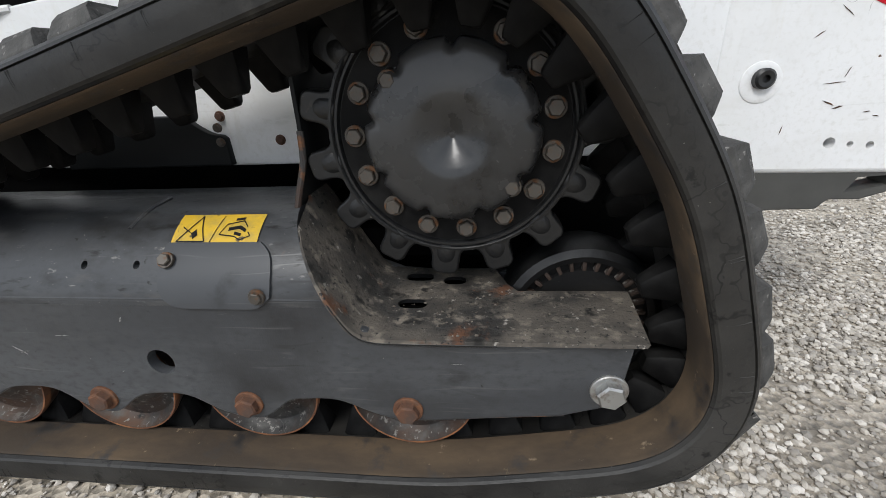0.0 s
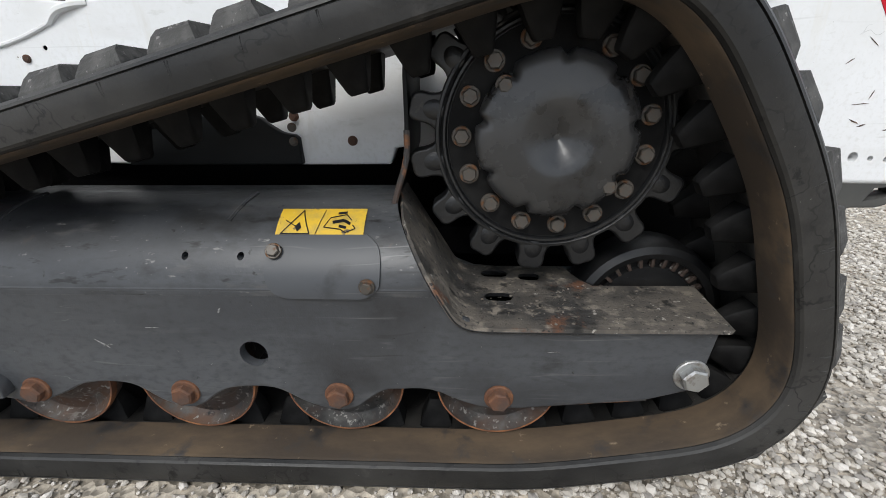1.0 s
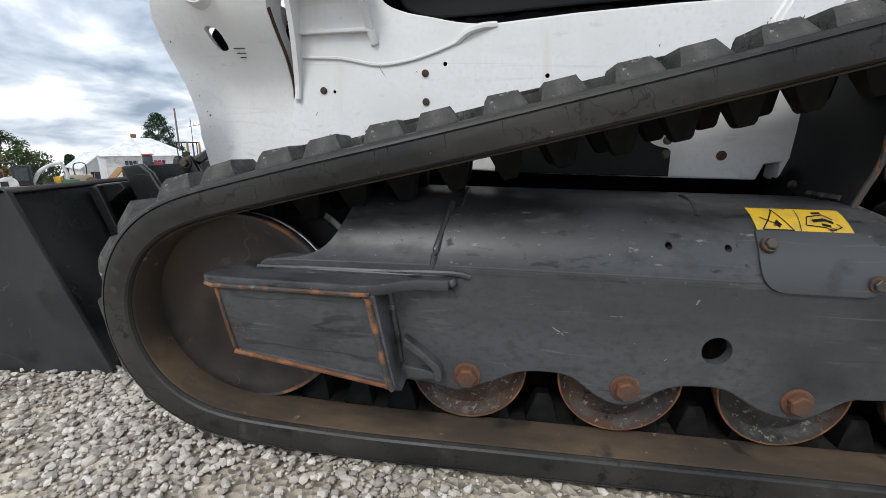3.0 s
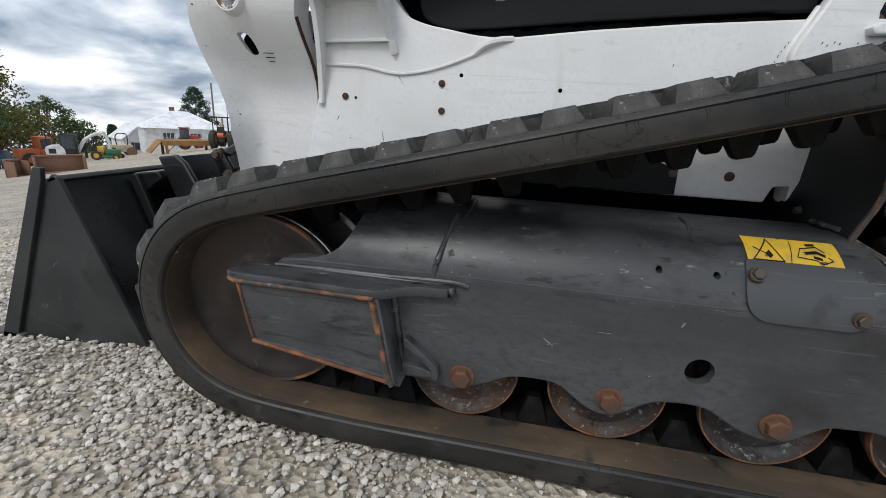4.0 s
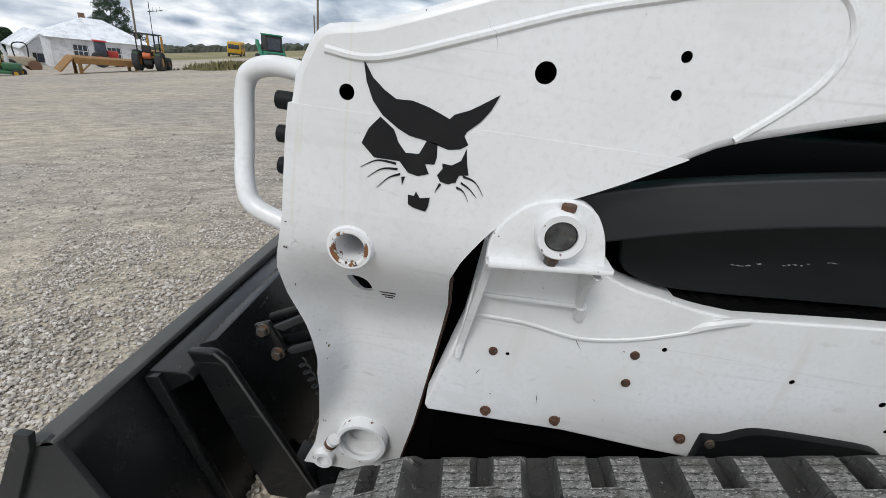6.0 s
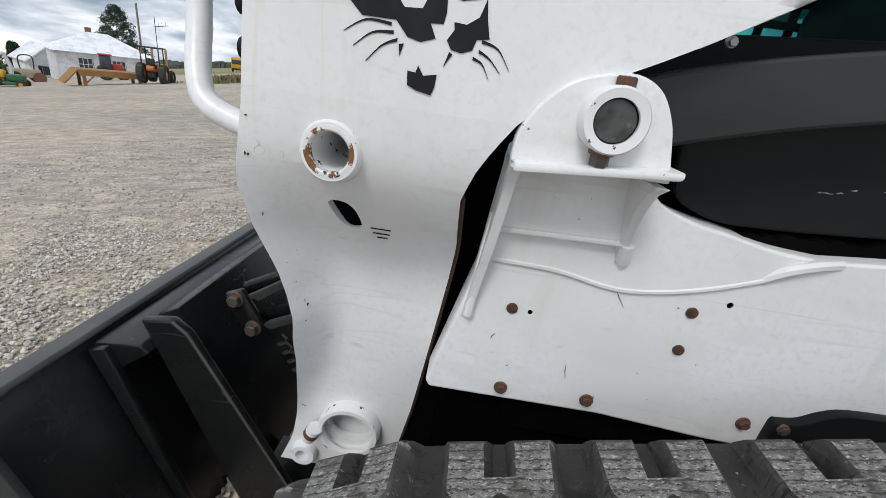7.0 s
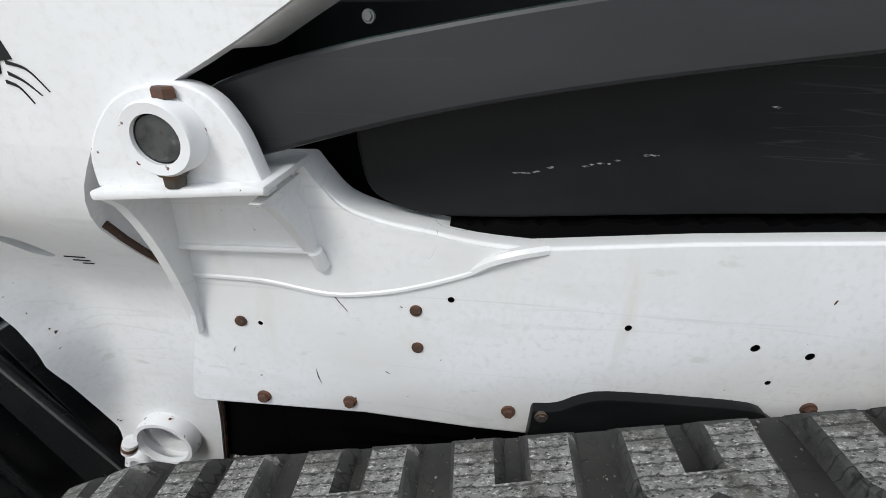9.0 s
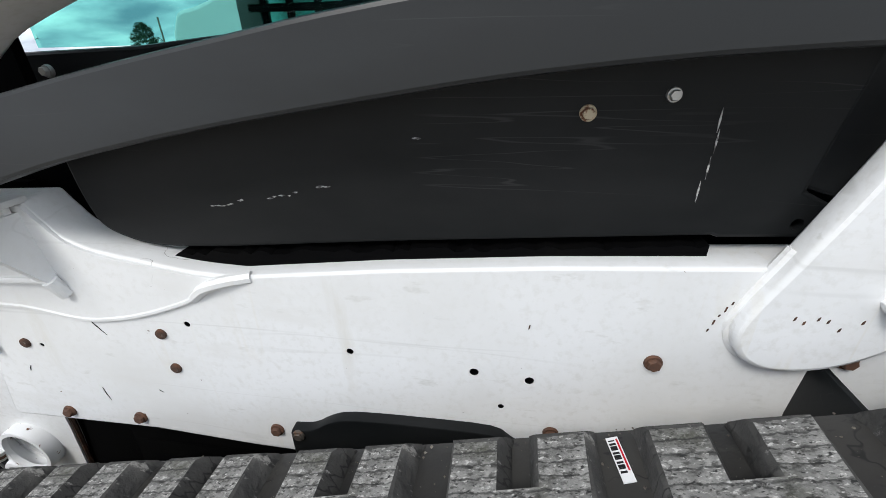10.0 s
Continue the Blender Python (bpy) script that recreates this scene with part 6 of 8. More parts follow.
# ---- link bar, side panel, tower, grille ----
def build_upper():
    up = curve2([(-1.000, 0.822), (-0.985, 0.850), (-0.950, 0.868), (-0.870, 0.891), (-0.790, 0.908), (-0.710, 0.923), (-0.620, 0.938), (-0.540, 0.951), (-0.420, 0.966), (-0.300, 0.976), (-0.100, 0.984), (0.35, 0.990)], 3)
    down = curve2([(0.35, 0.926), (-0.100, 0.924), (-0.250, 0.920), (-0.340, 0.914), (-0.420, 0.906), (-0.500, 0.895), (-0.620, 0.877), (-0.720, 0.859), (-0.820, 0.837), (-0.930, 0.806), (-0.960, 0.798)], 3)
    bar = part("link_bar", ext(up + down, 0.262, 0.292, 0.004), M["bar"], loader, "long charcoal painted link bar, bowed to fit the camera's view")
    panel = part("side_panel", ext(curve2([(-0.895, 0.830), (-0.892, 0.790), (-0.882, 0.755), (-0.854, 0.738), (-0.813, 0.730), (-0.74, 0.732)], 4) + [(-0.544, 0.748), (-0.244, 0.768), (-0.238, 0.766), (-0.150, 0.770), (-0.135, 0.790), (-0.180, 0.812), (-0.150, 0.985), (-0.40, 0.945), (-0.70, 0.885)], 0.322, 0.335, 0.004), M["black"], loader, "matt black engine side panel with pale scuffs")
    c = bmesh.new()
    plug(-0.178, 0.782, 0.0055, 0.30, 0.34, c)
    cut(panel, c)
    bolts_on(panel, [(-0.366, 0.876)], 0.0054, 0.006, M["crust"], 0.321, "pale crusted bolt")
    bolts_on(panel, [(-0.302, 0.890)], 0.0046, 0.006, M["zinc"], 0.321, "zinc bolt")
    bolts_on(panel, [(-0.878, 0.914)], 0.0046, 0.006, M["zinc"], 0.330, "zinc bolt")
    scuff = material("pale_scuff", (0.42, 0.42, 0.41), 0.8, layers=[((0.05, 0.05, 0.05), 0.6, 200, 0.45, 0.6, 5, ONE)])
    rng = np.random.default_rng(2)
    for x, z, n_, w in ((-0.71, 0.786, 7, 0.030), (-0.655, 0.795, 5, 0.022), (-0.612, 0.805, 3, 0.010), (-0.509, 0.854, 2, 0.006), (-0.265, 0.85, 4, 0.004)):
        for k in range(n_):
            a = x + rng.uniform(-w, w)
            b2 = z + 0.25 * (a - x) + rng.normal(0, 0.0010) + (0.02 * (k - 2) if x > -0.3 else 0)
            l_, h_ = (rng.uniform(0.0015, 0.005), 0.0009) if x < -0.3 else (0.0008, 0.010)
            part("scuff", ext([(a - l_, b2), (a, b2 - h_), (a + l_, b2 + 0.0004), (a, b2 + h_)], 0.3214, 0.3225), scuff, panel)
    rng = np.random.default_rng(14)
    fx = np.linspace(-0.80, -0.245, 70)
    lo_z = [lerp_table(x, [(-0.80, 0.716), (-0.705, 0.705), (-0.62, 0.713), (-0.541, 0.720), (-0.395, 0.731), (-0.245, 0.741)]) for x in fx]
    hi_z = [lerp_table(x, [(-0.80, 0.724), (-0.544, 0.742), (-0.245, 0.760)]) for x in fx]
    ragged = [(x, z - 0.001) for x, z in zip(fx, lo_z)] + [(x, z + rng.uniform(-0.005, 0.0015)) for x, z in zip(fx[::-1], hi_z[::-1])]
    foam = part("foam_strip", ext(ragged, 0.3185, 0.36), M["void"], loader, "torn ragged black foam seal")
    rear = part("rear_panel", ext([(-0.178, 0.810), (-0.128, 0.795), (-0.085, 0.92), (-0.07, 1.03), (-0.145, 1.03), (-0.155, 0.93)], 0.345, 0.36, 0.004), M["bar"], loader)
    # three added near-black sheets that stand for shade in the gaps
    part("leg_gap_shade", ext([(-1.20, 0.25), (-1.04, 0.25), (-1.00, 0.80), (-1.12, 0.80)], 0.362, 0.374), M["void"], loader, "near-black sheet standing for shade between leg and body")
    part("arm_gap_shade", ext([(-1.10, 0.78), (-0.955, 0.78), (-0.955, 1.02), (-1.02, 0.98), (-1.10, 0.90)], 0.376, 0.389), M["void"], loader, "near-black sheet standing for shade behind the arm")
    part("upper_gap_shade", ext([(-0.96, 0.70), (0.45, 0.70), (0.45, 1.05), (-0.12, 0.98), (-0.40, 0.92), (-0.96, 0.86)], 0.375, 0.39), M["void"], loader)
    # white tower: upright swept back, foot welded on the body
    tw = curve2([(0.05, 1.30), (-0.055, 1.13), (-0.085, 1.02), (-0.100, 0.93), (-0.128, 0.850), (-0.160, 0.774), (-0.186, 0.715), (-0.190, 0.688), (-0.175, 0.664), (-0.145, 0.655), (-0.100, 0.664), (-0.060, 0.690), (-0.022, 0.719)], 4)
    tower = part("tower", ext(tw + [(0.05, 0.735), (-0.075, 0.745), (-0.078, 0.765), (-0.060, 0.840), (-0.040, 0.920), (-0.028, 1.015), (0.01, 1.12), (0.12, 1.30)], 0.290, 0.318, 0.005), M["white"], loader, "white swept tower upright welded to the body", smooth=45)
    part("weld_bead", tube([(x, 0.308, z) for x, z in tw[20:]], 0.0055, 8), M["white"], tower)
    for x, z in ((-0.150, 0.716), (-0.142, 0.712), (-0.132, 0.717), (-0.124, 0.715), (-0.113, 0.707), (-0.098, 0.716)):
        part("paint_chip", ext([(x - 0.0010, z - 0.0018), (x + 0.0006, z - 0.0010), (x + 0.0010, z + 0.0024), (x - 0.0004, z + 0.0012)], 0.2892, 0.292), M["dkrust"], tower)
    part("tower_step", ext([(-0.095, 0.738), (-0.088, 0.727), (0.45, 0.733), (0.45, 0.748), (-0.085, 0.746)], 0.272, 0.31, 0.004), M["white"], tower, "white folded lip")
    part("upper_tower", ext([(0.05, 1.10), (0.48, 1.10), (0.48, 1.45), (0.08, 1.45)], 0.296, 0.36, 0.01), M["white"], tower)
    # engine grille: frame and mesh
    g = part("grille", ext([(-0.058, 0.752), (0.45, 0.760), (0.45, 0.775), (-0.015, 0.772), (-0.030, 0.79), (-0.012, 0.88), (0.012, 1.00), (-0.012, 1.01), (-0.030, 0.91), (-0.062, 0.79)], 0.318, 0.326, 0.001), M["black"], loader, "black wire engine grille")
    first = None
    for k in range(10):
        x = 0.02 + 0.043 * k
        part("bar", tube([(x - 0.02, 0.322, 0.770), (x + 0.035, 0.322, 1.06)], 0.0025, 6), M["black"], g)
    for k in range(6):
        z = 0.805 + 0.043 * k
        part("bar", tube([(-0.035 + 0.008 * k, 0.325, z + 0.006), (0.45, 0.325, z + 0.012)], 0.0025, 6), M["black"], g)
    bolts_on(g, [(-0.050, 0.764)], 0.010, 0.006, M["rust"], 0.317, "rusty bolt")
    e = part("engine_pipe", tube(curve([(0.02, 0.36, 1.05), (0.03, 0.36, 0.92), (0.05, 0.36, 0.84), (0.12, 0.37, 0.80), (0.3, 0.37, 0.78)], 5), 0.018, 10), M["roller"], loader, "dull engine hose and canister")
    part("canister", lathe([(0, 0.345), (0.03, 0.347), (0.034, 0.36), (0.034, 0.37)], 0.085, 0.935, 24), M["grey"], e)
    settle(bar, dy=-0.015, dz=0.016)
    for ob in (panel, foam, rear):
        settle(ob, dx=0.018, dy=-0.006, dz=0.014)
    settle(tower, dx=-0.012, dy=-0.016, dz=0.010)
    settle(g, dx=-0.025, dy=-0.010, dz=0.002)


build_upper()


# ---- cab ----
def build_cab():
    yc = 0.42
    cab = part("cab_frame", ext([(-1.065, 0.98), (-0.985, 0.98), (-0.945, 1.262), (-0.93, 1.272), (-0.10, 1.310), (-0.10, 1.42), (-1.005, 1.38)], yc, yc + 0.05, 0.008), M["grey"], loader, "dark grey cab frame")
    part("door_post", ext([(-0.185, 1.00), (-0.02, 1.00), (-0.02, 1.40), (-0.175, 1.40)], yc - 0.01, yc + 0.06, 0.008), M["black"], cab)
    for k in range(9):
        part("vent_slat", box(-0.098, -0.04, yc - 0.016, yc - 0.008, 1.075 + 0.014 * k, 1.081 + 0.014 * k), M["void"], cab)
    part("lower_skirt", ext([(-1.03, 0.82), (-0.18, 0.86), (-0.18, 1.0), (-0.40, 0.965), (-0.62, 0.948), (-0.84, 0.930), (-1.03, 0.925)], yc, yc + 0.04, 0.004), M["black"], cab)
    gl = part("side_window", box(-0.985, -0.185, yc + 0.012, yc + 0.018, 0.93, 1.33), M["glass"], cab, "green tinted side window")
    gl.visible_shadow = False
    # far side: window mesh seen through the cab
    yf = 0.96
    for k in range(13):
        x = -0.97 + 0.066 * k
        part("mesh_bar", box(x - 0.008, x + 0.008, yf - 0.004, yf + 0.004, 0.94, 1.72), M["void"], cab)
    for k in range(17):
        z = 0.95 + 0.046 * k
        part("mesh_bar", box(-1.0, -0.18, yf - 0.010, yf - 0.002, z - 0.008, z + 0.008), M["void"], cab)
    fg = part("far_window", box(-1.0, -0.18, yf + 0.012, yf + 0.018, 0.93, 1.75), M["glass"], cab)
    fg.visible_shadow = False
    part("cab_floor", box(-1.0, -0.1, yc + 0.05, 0.98, 0.80, 0.86), M["grey"], cab)
    part("far_wall", box(-1.0, -0.1, 0.955, 0.985, 0.80, 0.945), M["grey"], cab)
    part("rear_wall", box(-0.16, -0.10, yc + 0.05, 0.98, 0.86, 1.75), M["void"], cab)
    part("roof", box(-1.0, 0.0, yc - 0.01, 1.0, 1.74, 1.80, 0.02), M["grey"], cab)
    part("front_post", box(-1.03, -0.97, 0.95, 1.0, 0.86, 1.75, 0.01), M["grey"], cab)
    part("top_rail", box(-0.98, -0.10, yc, yc + 0.05, 1.46, 1.56, 0.01), M["grey"], cab)
    part("side_post", ext([(-1.005, 1.36), (-0.93, 1.36), (-0.90, 1.75), (-0.98, 1.75)], yc, yc + 0.05, 0.008), M["grey"], cab)
    seat = part("seat", box(-0.50, -0.22, 0.56, 0.86, 0.95, 1.08, 0.04), M["black"], cab, "black vinyl operator seat")
    part("seat_back", box(-0.30, -0.20, 0.56, 0.86, 1.05, 1.50, 0.04), M["black"], seat)
    part("armrest", box(-0.55, -0.30, 0.50, 0.55, 1.10, 1.16, 0.02), M["void"], cab)
    bar = curve([(-1.055, 0.36, 1.36), (-1.068, 0.355, 1.25), (-1.068, 0.35, 1.185), (-1.052, 0.35, 1.155), (-1.020, 0.38, 1.143), (-1.0, 0.43, 1.14)], 5)
    part("grab_bar", tube(bar, 0.012, 12), M["grey"], cab, "dark bent grab bar", smooth=60)
    settle(cab, dz=0.018)


build_cab()


# ---- rear of the machine ----
def build_tail():
    hull = [(0.33, 0.80), (0.40, 0.62), (0.455, 0.490), (0.478, 0.440), (0.498, 0.424), (0.808, 0.420), (0.793, 0.522), (0.761, 0.662), (0.750, 0.95), (0.33, 0.95)]
    tail = part("tail_panel", ext([(x + 0.05, z - 0.022) for x, z in hull], 0.30, 0.38, 0.010, 3), M["white"], loader, "white rear engine housing with chips and scratches", smooth=45)
    c = bmesh.new()
    for x, z, r in ((0.720, 0.452, 0.009), (0.752, 0.449, 0.005), (0.782, 0.447, 0.006)):
        plug(x, z, r, 0.25, 0.37, c)
    cut(tail, c)
    part("dimple", lathe([(0.012, 0.2985), (0.024, 0.2965), (0.031, 0.2985), (0.033, 0.303)], 0.592, 0.550, 40), M["white"], tail)
    part("rubber_plug", lathe([(0, 0.293), (0.005, 0.293), (0.006, 0.286), (0.012, 0.285), (0.0155, 0.288), (0.0155, 0.301)], 0.592, 0.556, 32), M["cast"], tail, "greasy plug")
    rng = np.random.default_rng(8)
    for x, z, ln, th, ang in ((0.70, 0.515, 0.010, 0.0014, -25), (0.715, 0.508, 0.008, 0.0016, 15), (0.76, 0.500, 0.006, 0.0010, 5), (0.775, 0.493, 0.005, 0.0010, -12), (0.70, 0.545, 0.016, 0.0008, 4), (0.715, 0.56, 0.008, 0.0007, 70), (0.66, 0.615, 0.008, 0.0009, 35),
                              (0.69, 0.645, 0.012, 0.0007, -38), (0.64, 0.475, 0.007, 0.0007, 80)):
        ca, sa = math.cos(radians(ang)), math.sin(radians(ang))
        q = [(-ln, 0), (-ln * 0.3, -th), (ln, -th * 0.2), (ln * 0.4, th)]
        part("paint_chip", ext([(x + u * ca - v * sa, z + u * sa + v * ca) for u, v in q], 0.2992, 0.301), M["dkrust"], tail)
    bump = part("rear_bumper", ext([(0.515, 0.424), (0.86, 0.419), (0.885, 0.404), (0.86, 0.372), (0.80, 0.352), (0.75, 0.352), (0.735, 0.335), (0.66, 0.334), (0.545, 0.316), (0.535, 0.325)], 0.305, 0.35, 0.004), M["grey"], loader, "dark grey rear bumper with bare rusty edge")
    c = ext([(0.77, 0.365), (0.785, 0.392), (0.835, 0.395), (0.835, 0.378)], 0.25, 0.42)
    cut(bump, c)
    part("red_decal", ext([(0.640, 0.760), (0.700, 0.676), (0.722, 0.656), (0.798, 0.622), (0.793, 0.680), (0.784, 0.760)], 0.2990, 0.301), M["red"], tail, "red decal with a dark lower edge")
    part("tail_lamp", ext(curve2([(0.800, 0.80), (0.880, 0.80), (0.908, 0.66), (0.912, 0.44), (0.902, 0.412), (0.884, 0.402)], 4) + [(0.850, 0.404), (0.835, 0.50)], 0.330, 0.42, 0.008), M["red"], tail, "red moulded corner lamp")
    block = part("tail_block", box(0.48, 0.80, 0.385, 1.10, 0.42, 0.95, 0.02), M["white"], loader)
    part("badge", box(0.56, 0.66, 0.2985, 0.301, 0.735, 0.752), M["ink"], tail, "dark bar-like model mark")
    part("rear_frame", box(0.20, 0.47, 0.29, 0.32, 0.28, 0.43), M["void"], loader)
    for ob in (tail, bump, block):
        settle(ob, dx=-0.040, dy=0.020, dz=0.003)


build_tail()

# decals on the undercarriage: yellow warning label with plain dark marks
lab = bmesh.new()
def on_roll(x, z, out=0.0026):
    return (x, frame_profile(z) - out, z + out * 0.5)
for (x0, x1) in ((-0.297, -0.180),):
    cols = np.linspace(x0, x1, 6); rows_ = np.linspace(0.3765, 0.4010, 7)
    gv = [[lab.verts.new(on_roll(x, z)) for x in cols] for z in rows_]
    for a, c in zip(gv[:-1], gv[1:]):
        for k in range(5):
            lab.faces.new((a[k], a[k + 1], c[k + 1], c[k]))
decal = part("warning_label", lab, M["yellow"], frame_side, "worn yellow warning label with dark pictures", smooth=60)
def label_mark(pts, w):
    """A pen stroke of width w along pts, bent with the plate."""
    b = bmesh.new()
    for (xa, za), (xb, zb) in zip(pts[:-1], pts[1:]):
        d = math.hypot(xb - xa, zb - za)
        nx, nz = -(zb - za) / d * w / 2, (xb - xa) / d * w / 2
        steps = max(1, int(d / 0.004))
        line = [(xa + (xb - xa) * u / steps, za + (zb - za) * u / steps) for u in range(steps + 1)]
        lo = [b.verts.new(on_roll(x - nx, z - nz, 0.0034)) for x, z in line]
        hi = [b.verts.new(on_roll(x + nx, z + nz, 0.0034)) for x, z in line]
        for u in range(steps):
            b.faces.new((lo[u], lo[u + 1], hi[u + 1], hi[u]))
    part("label_mark", b, M["ink"], decal, smooth=0)
# warning triangle and its ball, the fold between the two pictures, the second picture
label_mark([(-0.290, 0.3788), (-0.266, 0.3996), (-0.2515, 0.3788), (-0.290, 0.3788)], 0.0013)
label_mark([(-0.2705, 0.3835), (-0.2655, 0.3872)], 0.0066)
label_mark([(-0.287, 0.3915), (-0.272, 0.3860)], 0.0009)
label_mark([(-0.2440, 0.3772), (-0.2360, 0.4000)], 0.0009)
label_mark([(-0.2340, 0.3850), (-0.2270, 0.3935), (-0.2060, 0.3962), (-0.1980, 0.3915)], 0.0010)
label_mark([(-0.2230, 0.3895), (-0.2080, 0.3912), (-0.1990, 0.3880)], 0.0028)
label_mark([(-0.2340, 0.3850), (-0.2120, 0.3832), (-0.2040, 0.3800), (-0.1915, 0.3838), (-0.1960, 0.3872)], 0.0010)
label_mark([(-0.2140, 0.3862), (-0.2040, 0.3845)], 0.0026)
label_mark([(-0.2180, 0.3972), (-0.2060, 0.3980)], 0.0018)


# barcode sticker stuck across the tread
def sticker():
    p, d, n_ = on_belt(STICK)
    m = belt_pose(STICK) @ pose(0, -across(0.236), 0.0130, 0, 0, 8) @ Matrix.Diagonal((0.66, 0.80, 1, 1))
    st = part("barcode_sticker", box(-0.0075, 0.0075, -0.026, 0.026, 0.0, 0.0012), M["paper"], track, "white paper sticker with dark bars"); st.matrix_basis = m
    for k in range(11):
        y = -0.022 + 0.0036 * k
        part("code_bar", box(-0.002, 0.006, y, y + 0.0012 + 0.0010 * (k % 3), 0.0012, 0.0016), M["ink"], st)
    o = part("red_bars", box(-0.0060, -0.0038, -0.023, 0.014, 0.0012, 0.0016), M["red"], st)


STICK = TREAD0 + round((s_at(-0.318) - TREAD0) / (2 * PITCH)) * 2 * PITCH
sticker()


# ---- bucket ----
def build_bucket():
    bk = thing("loader_bucket", "glossy black steel loader bucket resting on the gravel", "bucket", at=(0.035, 0.035, -0.045))
    y0, y1 = 0.130, 1.260
    # shell: floor and back in one bent sheet
    shell = [(-1.96, 0.012), (-1.64, 0.006), (-1.575, 0.010), (-1.545, 0.035), (-1.69, 0.40), (-1.712, 0.442)]
    sh = shell + [(-1.722, 0.432), (-1.703, 0.385), (-1.562, 0.05), (-1.585, 0.026), (-1.64, 0.020), (-1.96, 0.020)]
    part("shell", ext(sh, y0 + 0.01, y1 - 0.01, 0.003), M["gloss"], bk, "glossy black dusty back and floor")
    side = [(-1.95, 0.004), (-1.60, 0.004), (-1.545, 0.020), (-1.535, 0.040), (-1.700, 0.440), (-1.716, 0.448), (-1.76, 0.40)]
    for y in (y0, y1 - 0.012):
        s = part("side_plate", ext(side, y, y + 0.012, 0.002), M["bucket"], bk, "grey-black side plate")
        part("edge_strip", ext([(-1.975, 0.002), (-1.925, 0.002), (-1.735, 0.430), (-1.728, 0.462), (-1.752, 0.462)], y - 0.010, y + 0.002, 0.002), M["bucket"], s, "thicker welded cutting strip")
    part("top_lip", ext([(-1.755, 0.430), (-1.705, 0.446), (-1.700, 0.436), (-1.750, 0.418)], y0, y1, 0.003), M["grey"], bk, "worn grey top lip")
    part("cutting_edge", ext([(-2.03, 0.002), (-1.90, 0.002), (-1.90, 0.020), (-2.00, 0.020)], y0 - 0.01, y1 + 0.01, 0.002), M["grey"], bk, "bare cutting edge")
    # mounting plate at the back
    top = part("mount_rail", ext([(-1.70, 0.375), (-1.690, 0.435), (-1.610, 0.445), (-1.598, 0.430), (-1.668, 0.378)], 0.31, 1.07, 0.004), M["gloss"], bk, "black mounting rail")
    part("mount_side", ext([(-1.690, 0.430), (-1.662, 0.436), (-1.532, 0.05), (-1.545, 0.03)], 0.296, 0.312, 0.003), M["gloss"], bk)
    return bk


build_bucket()


# ---- quick-attach between leg and bucket ----
def build_attach():
    q = part("attach_frame", ext([(-1.655, 0.418), (-1.600, 0.426), (-1.575, 0.405), (-1.398, 0.075), (-1.410, 0.035), (-1.51, 0.035)], 0.318, 0.336, 0.006), M["gloss"], loader, "black quick-attach frame")
    part("attach_plate", ext([(-1.66, 0.40), (-1.62, 0.42), (-1.47, 0.06), (-1.52, 0.05)], 0.362, 1.03, 0.004), M["gloss"], q)
    for (x0, z0), (x1, z1) in (((-1.545, 0.448), (-1.30, 0.60)), ((-1.515, 0.395), (-1.26, 0.52))):
        part("lever", tube([(x0, 0.45, z0 - 0.02), (x1, 0.45, z1 - 0.04)], 0.012, 10), M["gloss"], q)
    for x, z in ((-1.545, 0.445), (-1.515, 0.390)):
        o = part("pivot_nut", hexbolt(0.0115, 0.013), M["bolt"], q, "dull steel nut and washer", smooth=30); o.matrix_basis = pose(x, 0.408, z - 0.02, 0, 14, 0)
    part("lever_plate", ext([(-1.570, 0.430), (-1.535, 0.445), (-1.50, 0.38), (-1.53, 0.34)], 0.41, 0.425, 0.006), M["gloss"], q)
    part("tilt_cylinder", tube([(-1.35, 0.50, 0.30), (-1.20, 0.50, 0.62)], 0.035, 14), M["gloss"], q)
    part("cross_beam", box(-1.33, -1.20, 0.40, 1.0, 0.24, 0.34, 0.01), M["gloss"], q)
    part("foot", ext([(-1.47, 0.10), (-1.36, 0.045), (-1.37, 0.02), (-1.50, 0.02)], 0.33, 0.43, 0.004), M["gloss"], q)
    part("worn_edge", tube([(-1.598, 0.3175, 0.424), (-1.574, 0.3165, 0.404), (-1.400, 0.3165, 0.078)], 0.0022, 6), M["grey"], q, "edge worn to dull metal")
    part("link_arm", ext([(-1.528, 0.432), (-1.515, 0.440), (-1.395, 0.520), (-1.388, 0.508), (-1.505, 0.425)], 0.412, 0.424, 0.003), M["bucket"], q, "flat black link arm")
    part("link_arm", ext([(-1.500, 0.376), (-1.488, 0.386), (-1.360, 0.450), (-1.354, 0.438), (-1.485, 0.368)], 0.412, 0.424, 0.003), M["bucket"], q, "flat black link arm")
    coil = [(-1.470 + 0.0016 * k + 0.010 * math.sin(k * 1.05), 0.420 + 0.010 * math.cos(k * 1.05), 0.350 - 0.0030 * k) for k in range(60)]
    part("coil_spring", tube(coil, 0.0022, 6), M["bucket"], q, "dark coil return spring")
    part("hose", tube(curve([(-1.30, 0.47, 0.62), (-1.36, 0.46, 0.50), (-1.38, 0.46, 0.36), (-1.33, 0.47, 0.26)], 6), 0.011, 10), M["rubber"], q, "black hydraulic hose")
    part("hose", tube(curve([(-1.27, 0.45, 0.60), (-1.33, 0.44, 0.46), (-1.34, 0.44, 0.34), (-1.30, 0.45, 0.25)], 6), 0.011, 10), M["rubber"], q, "black hydraulic hose")
    settle(q, dx=0.068, dy=0.045, dz=0.018)


build_attach()


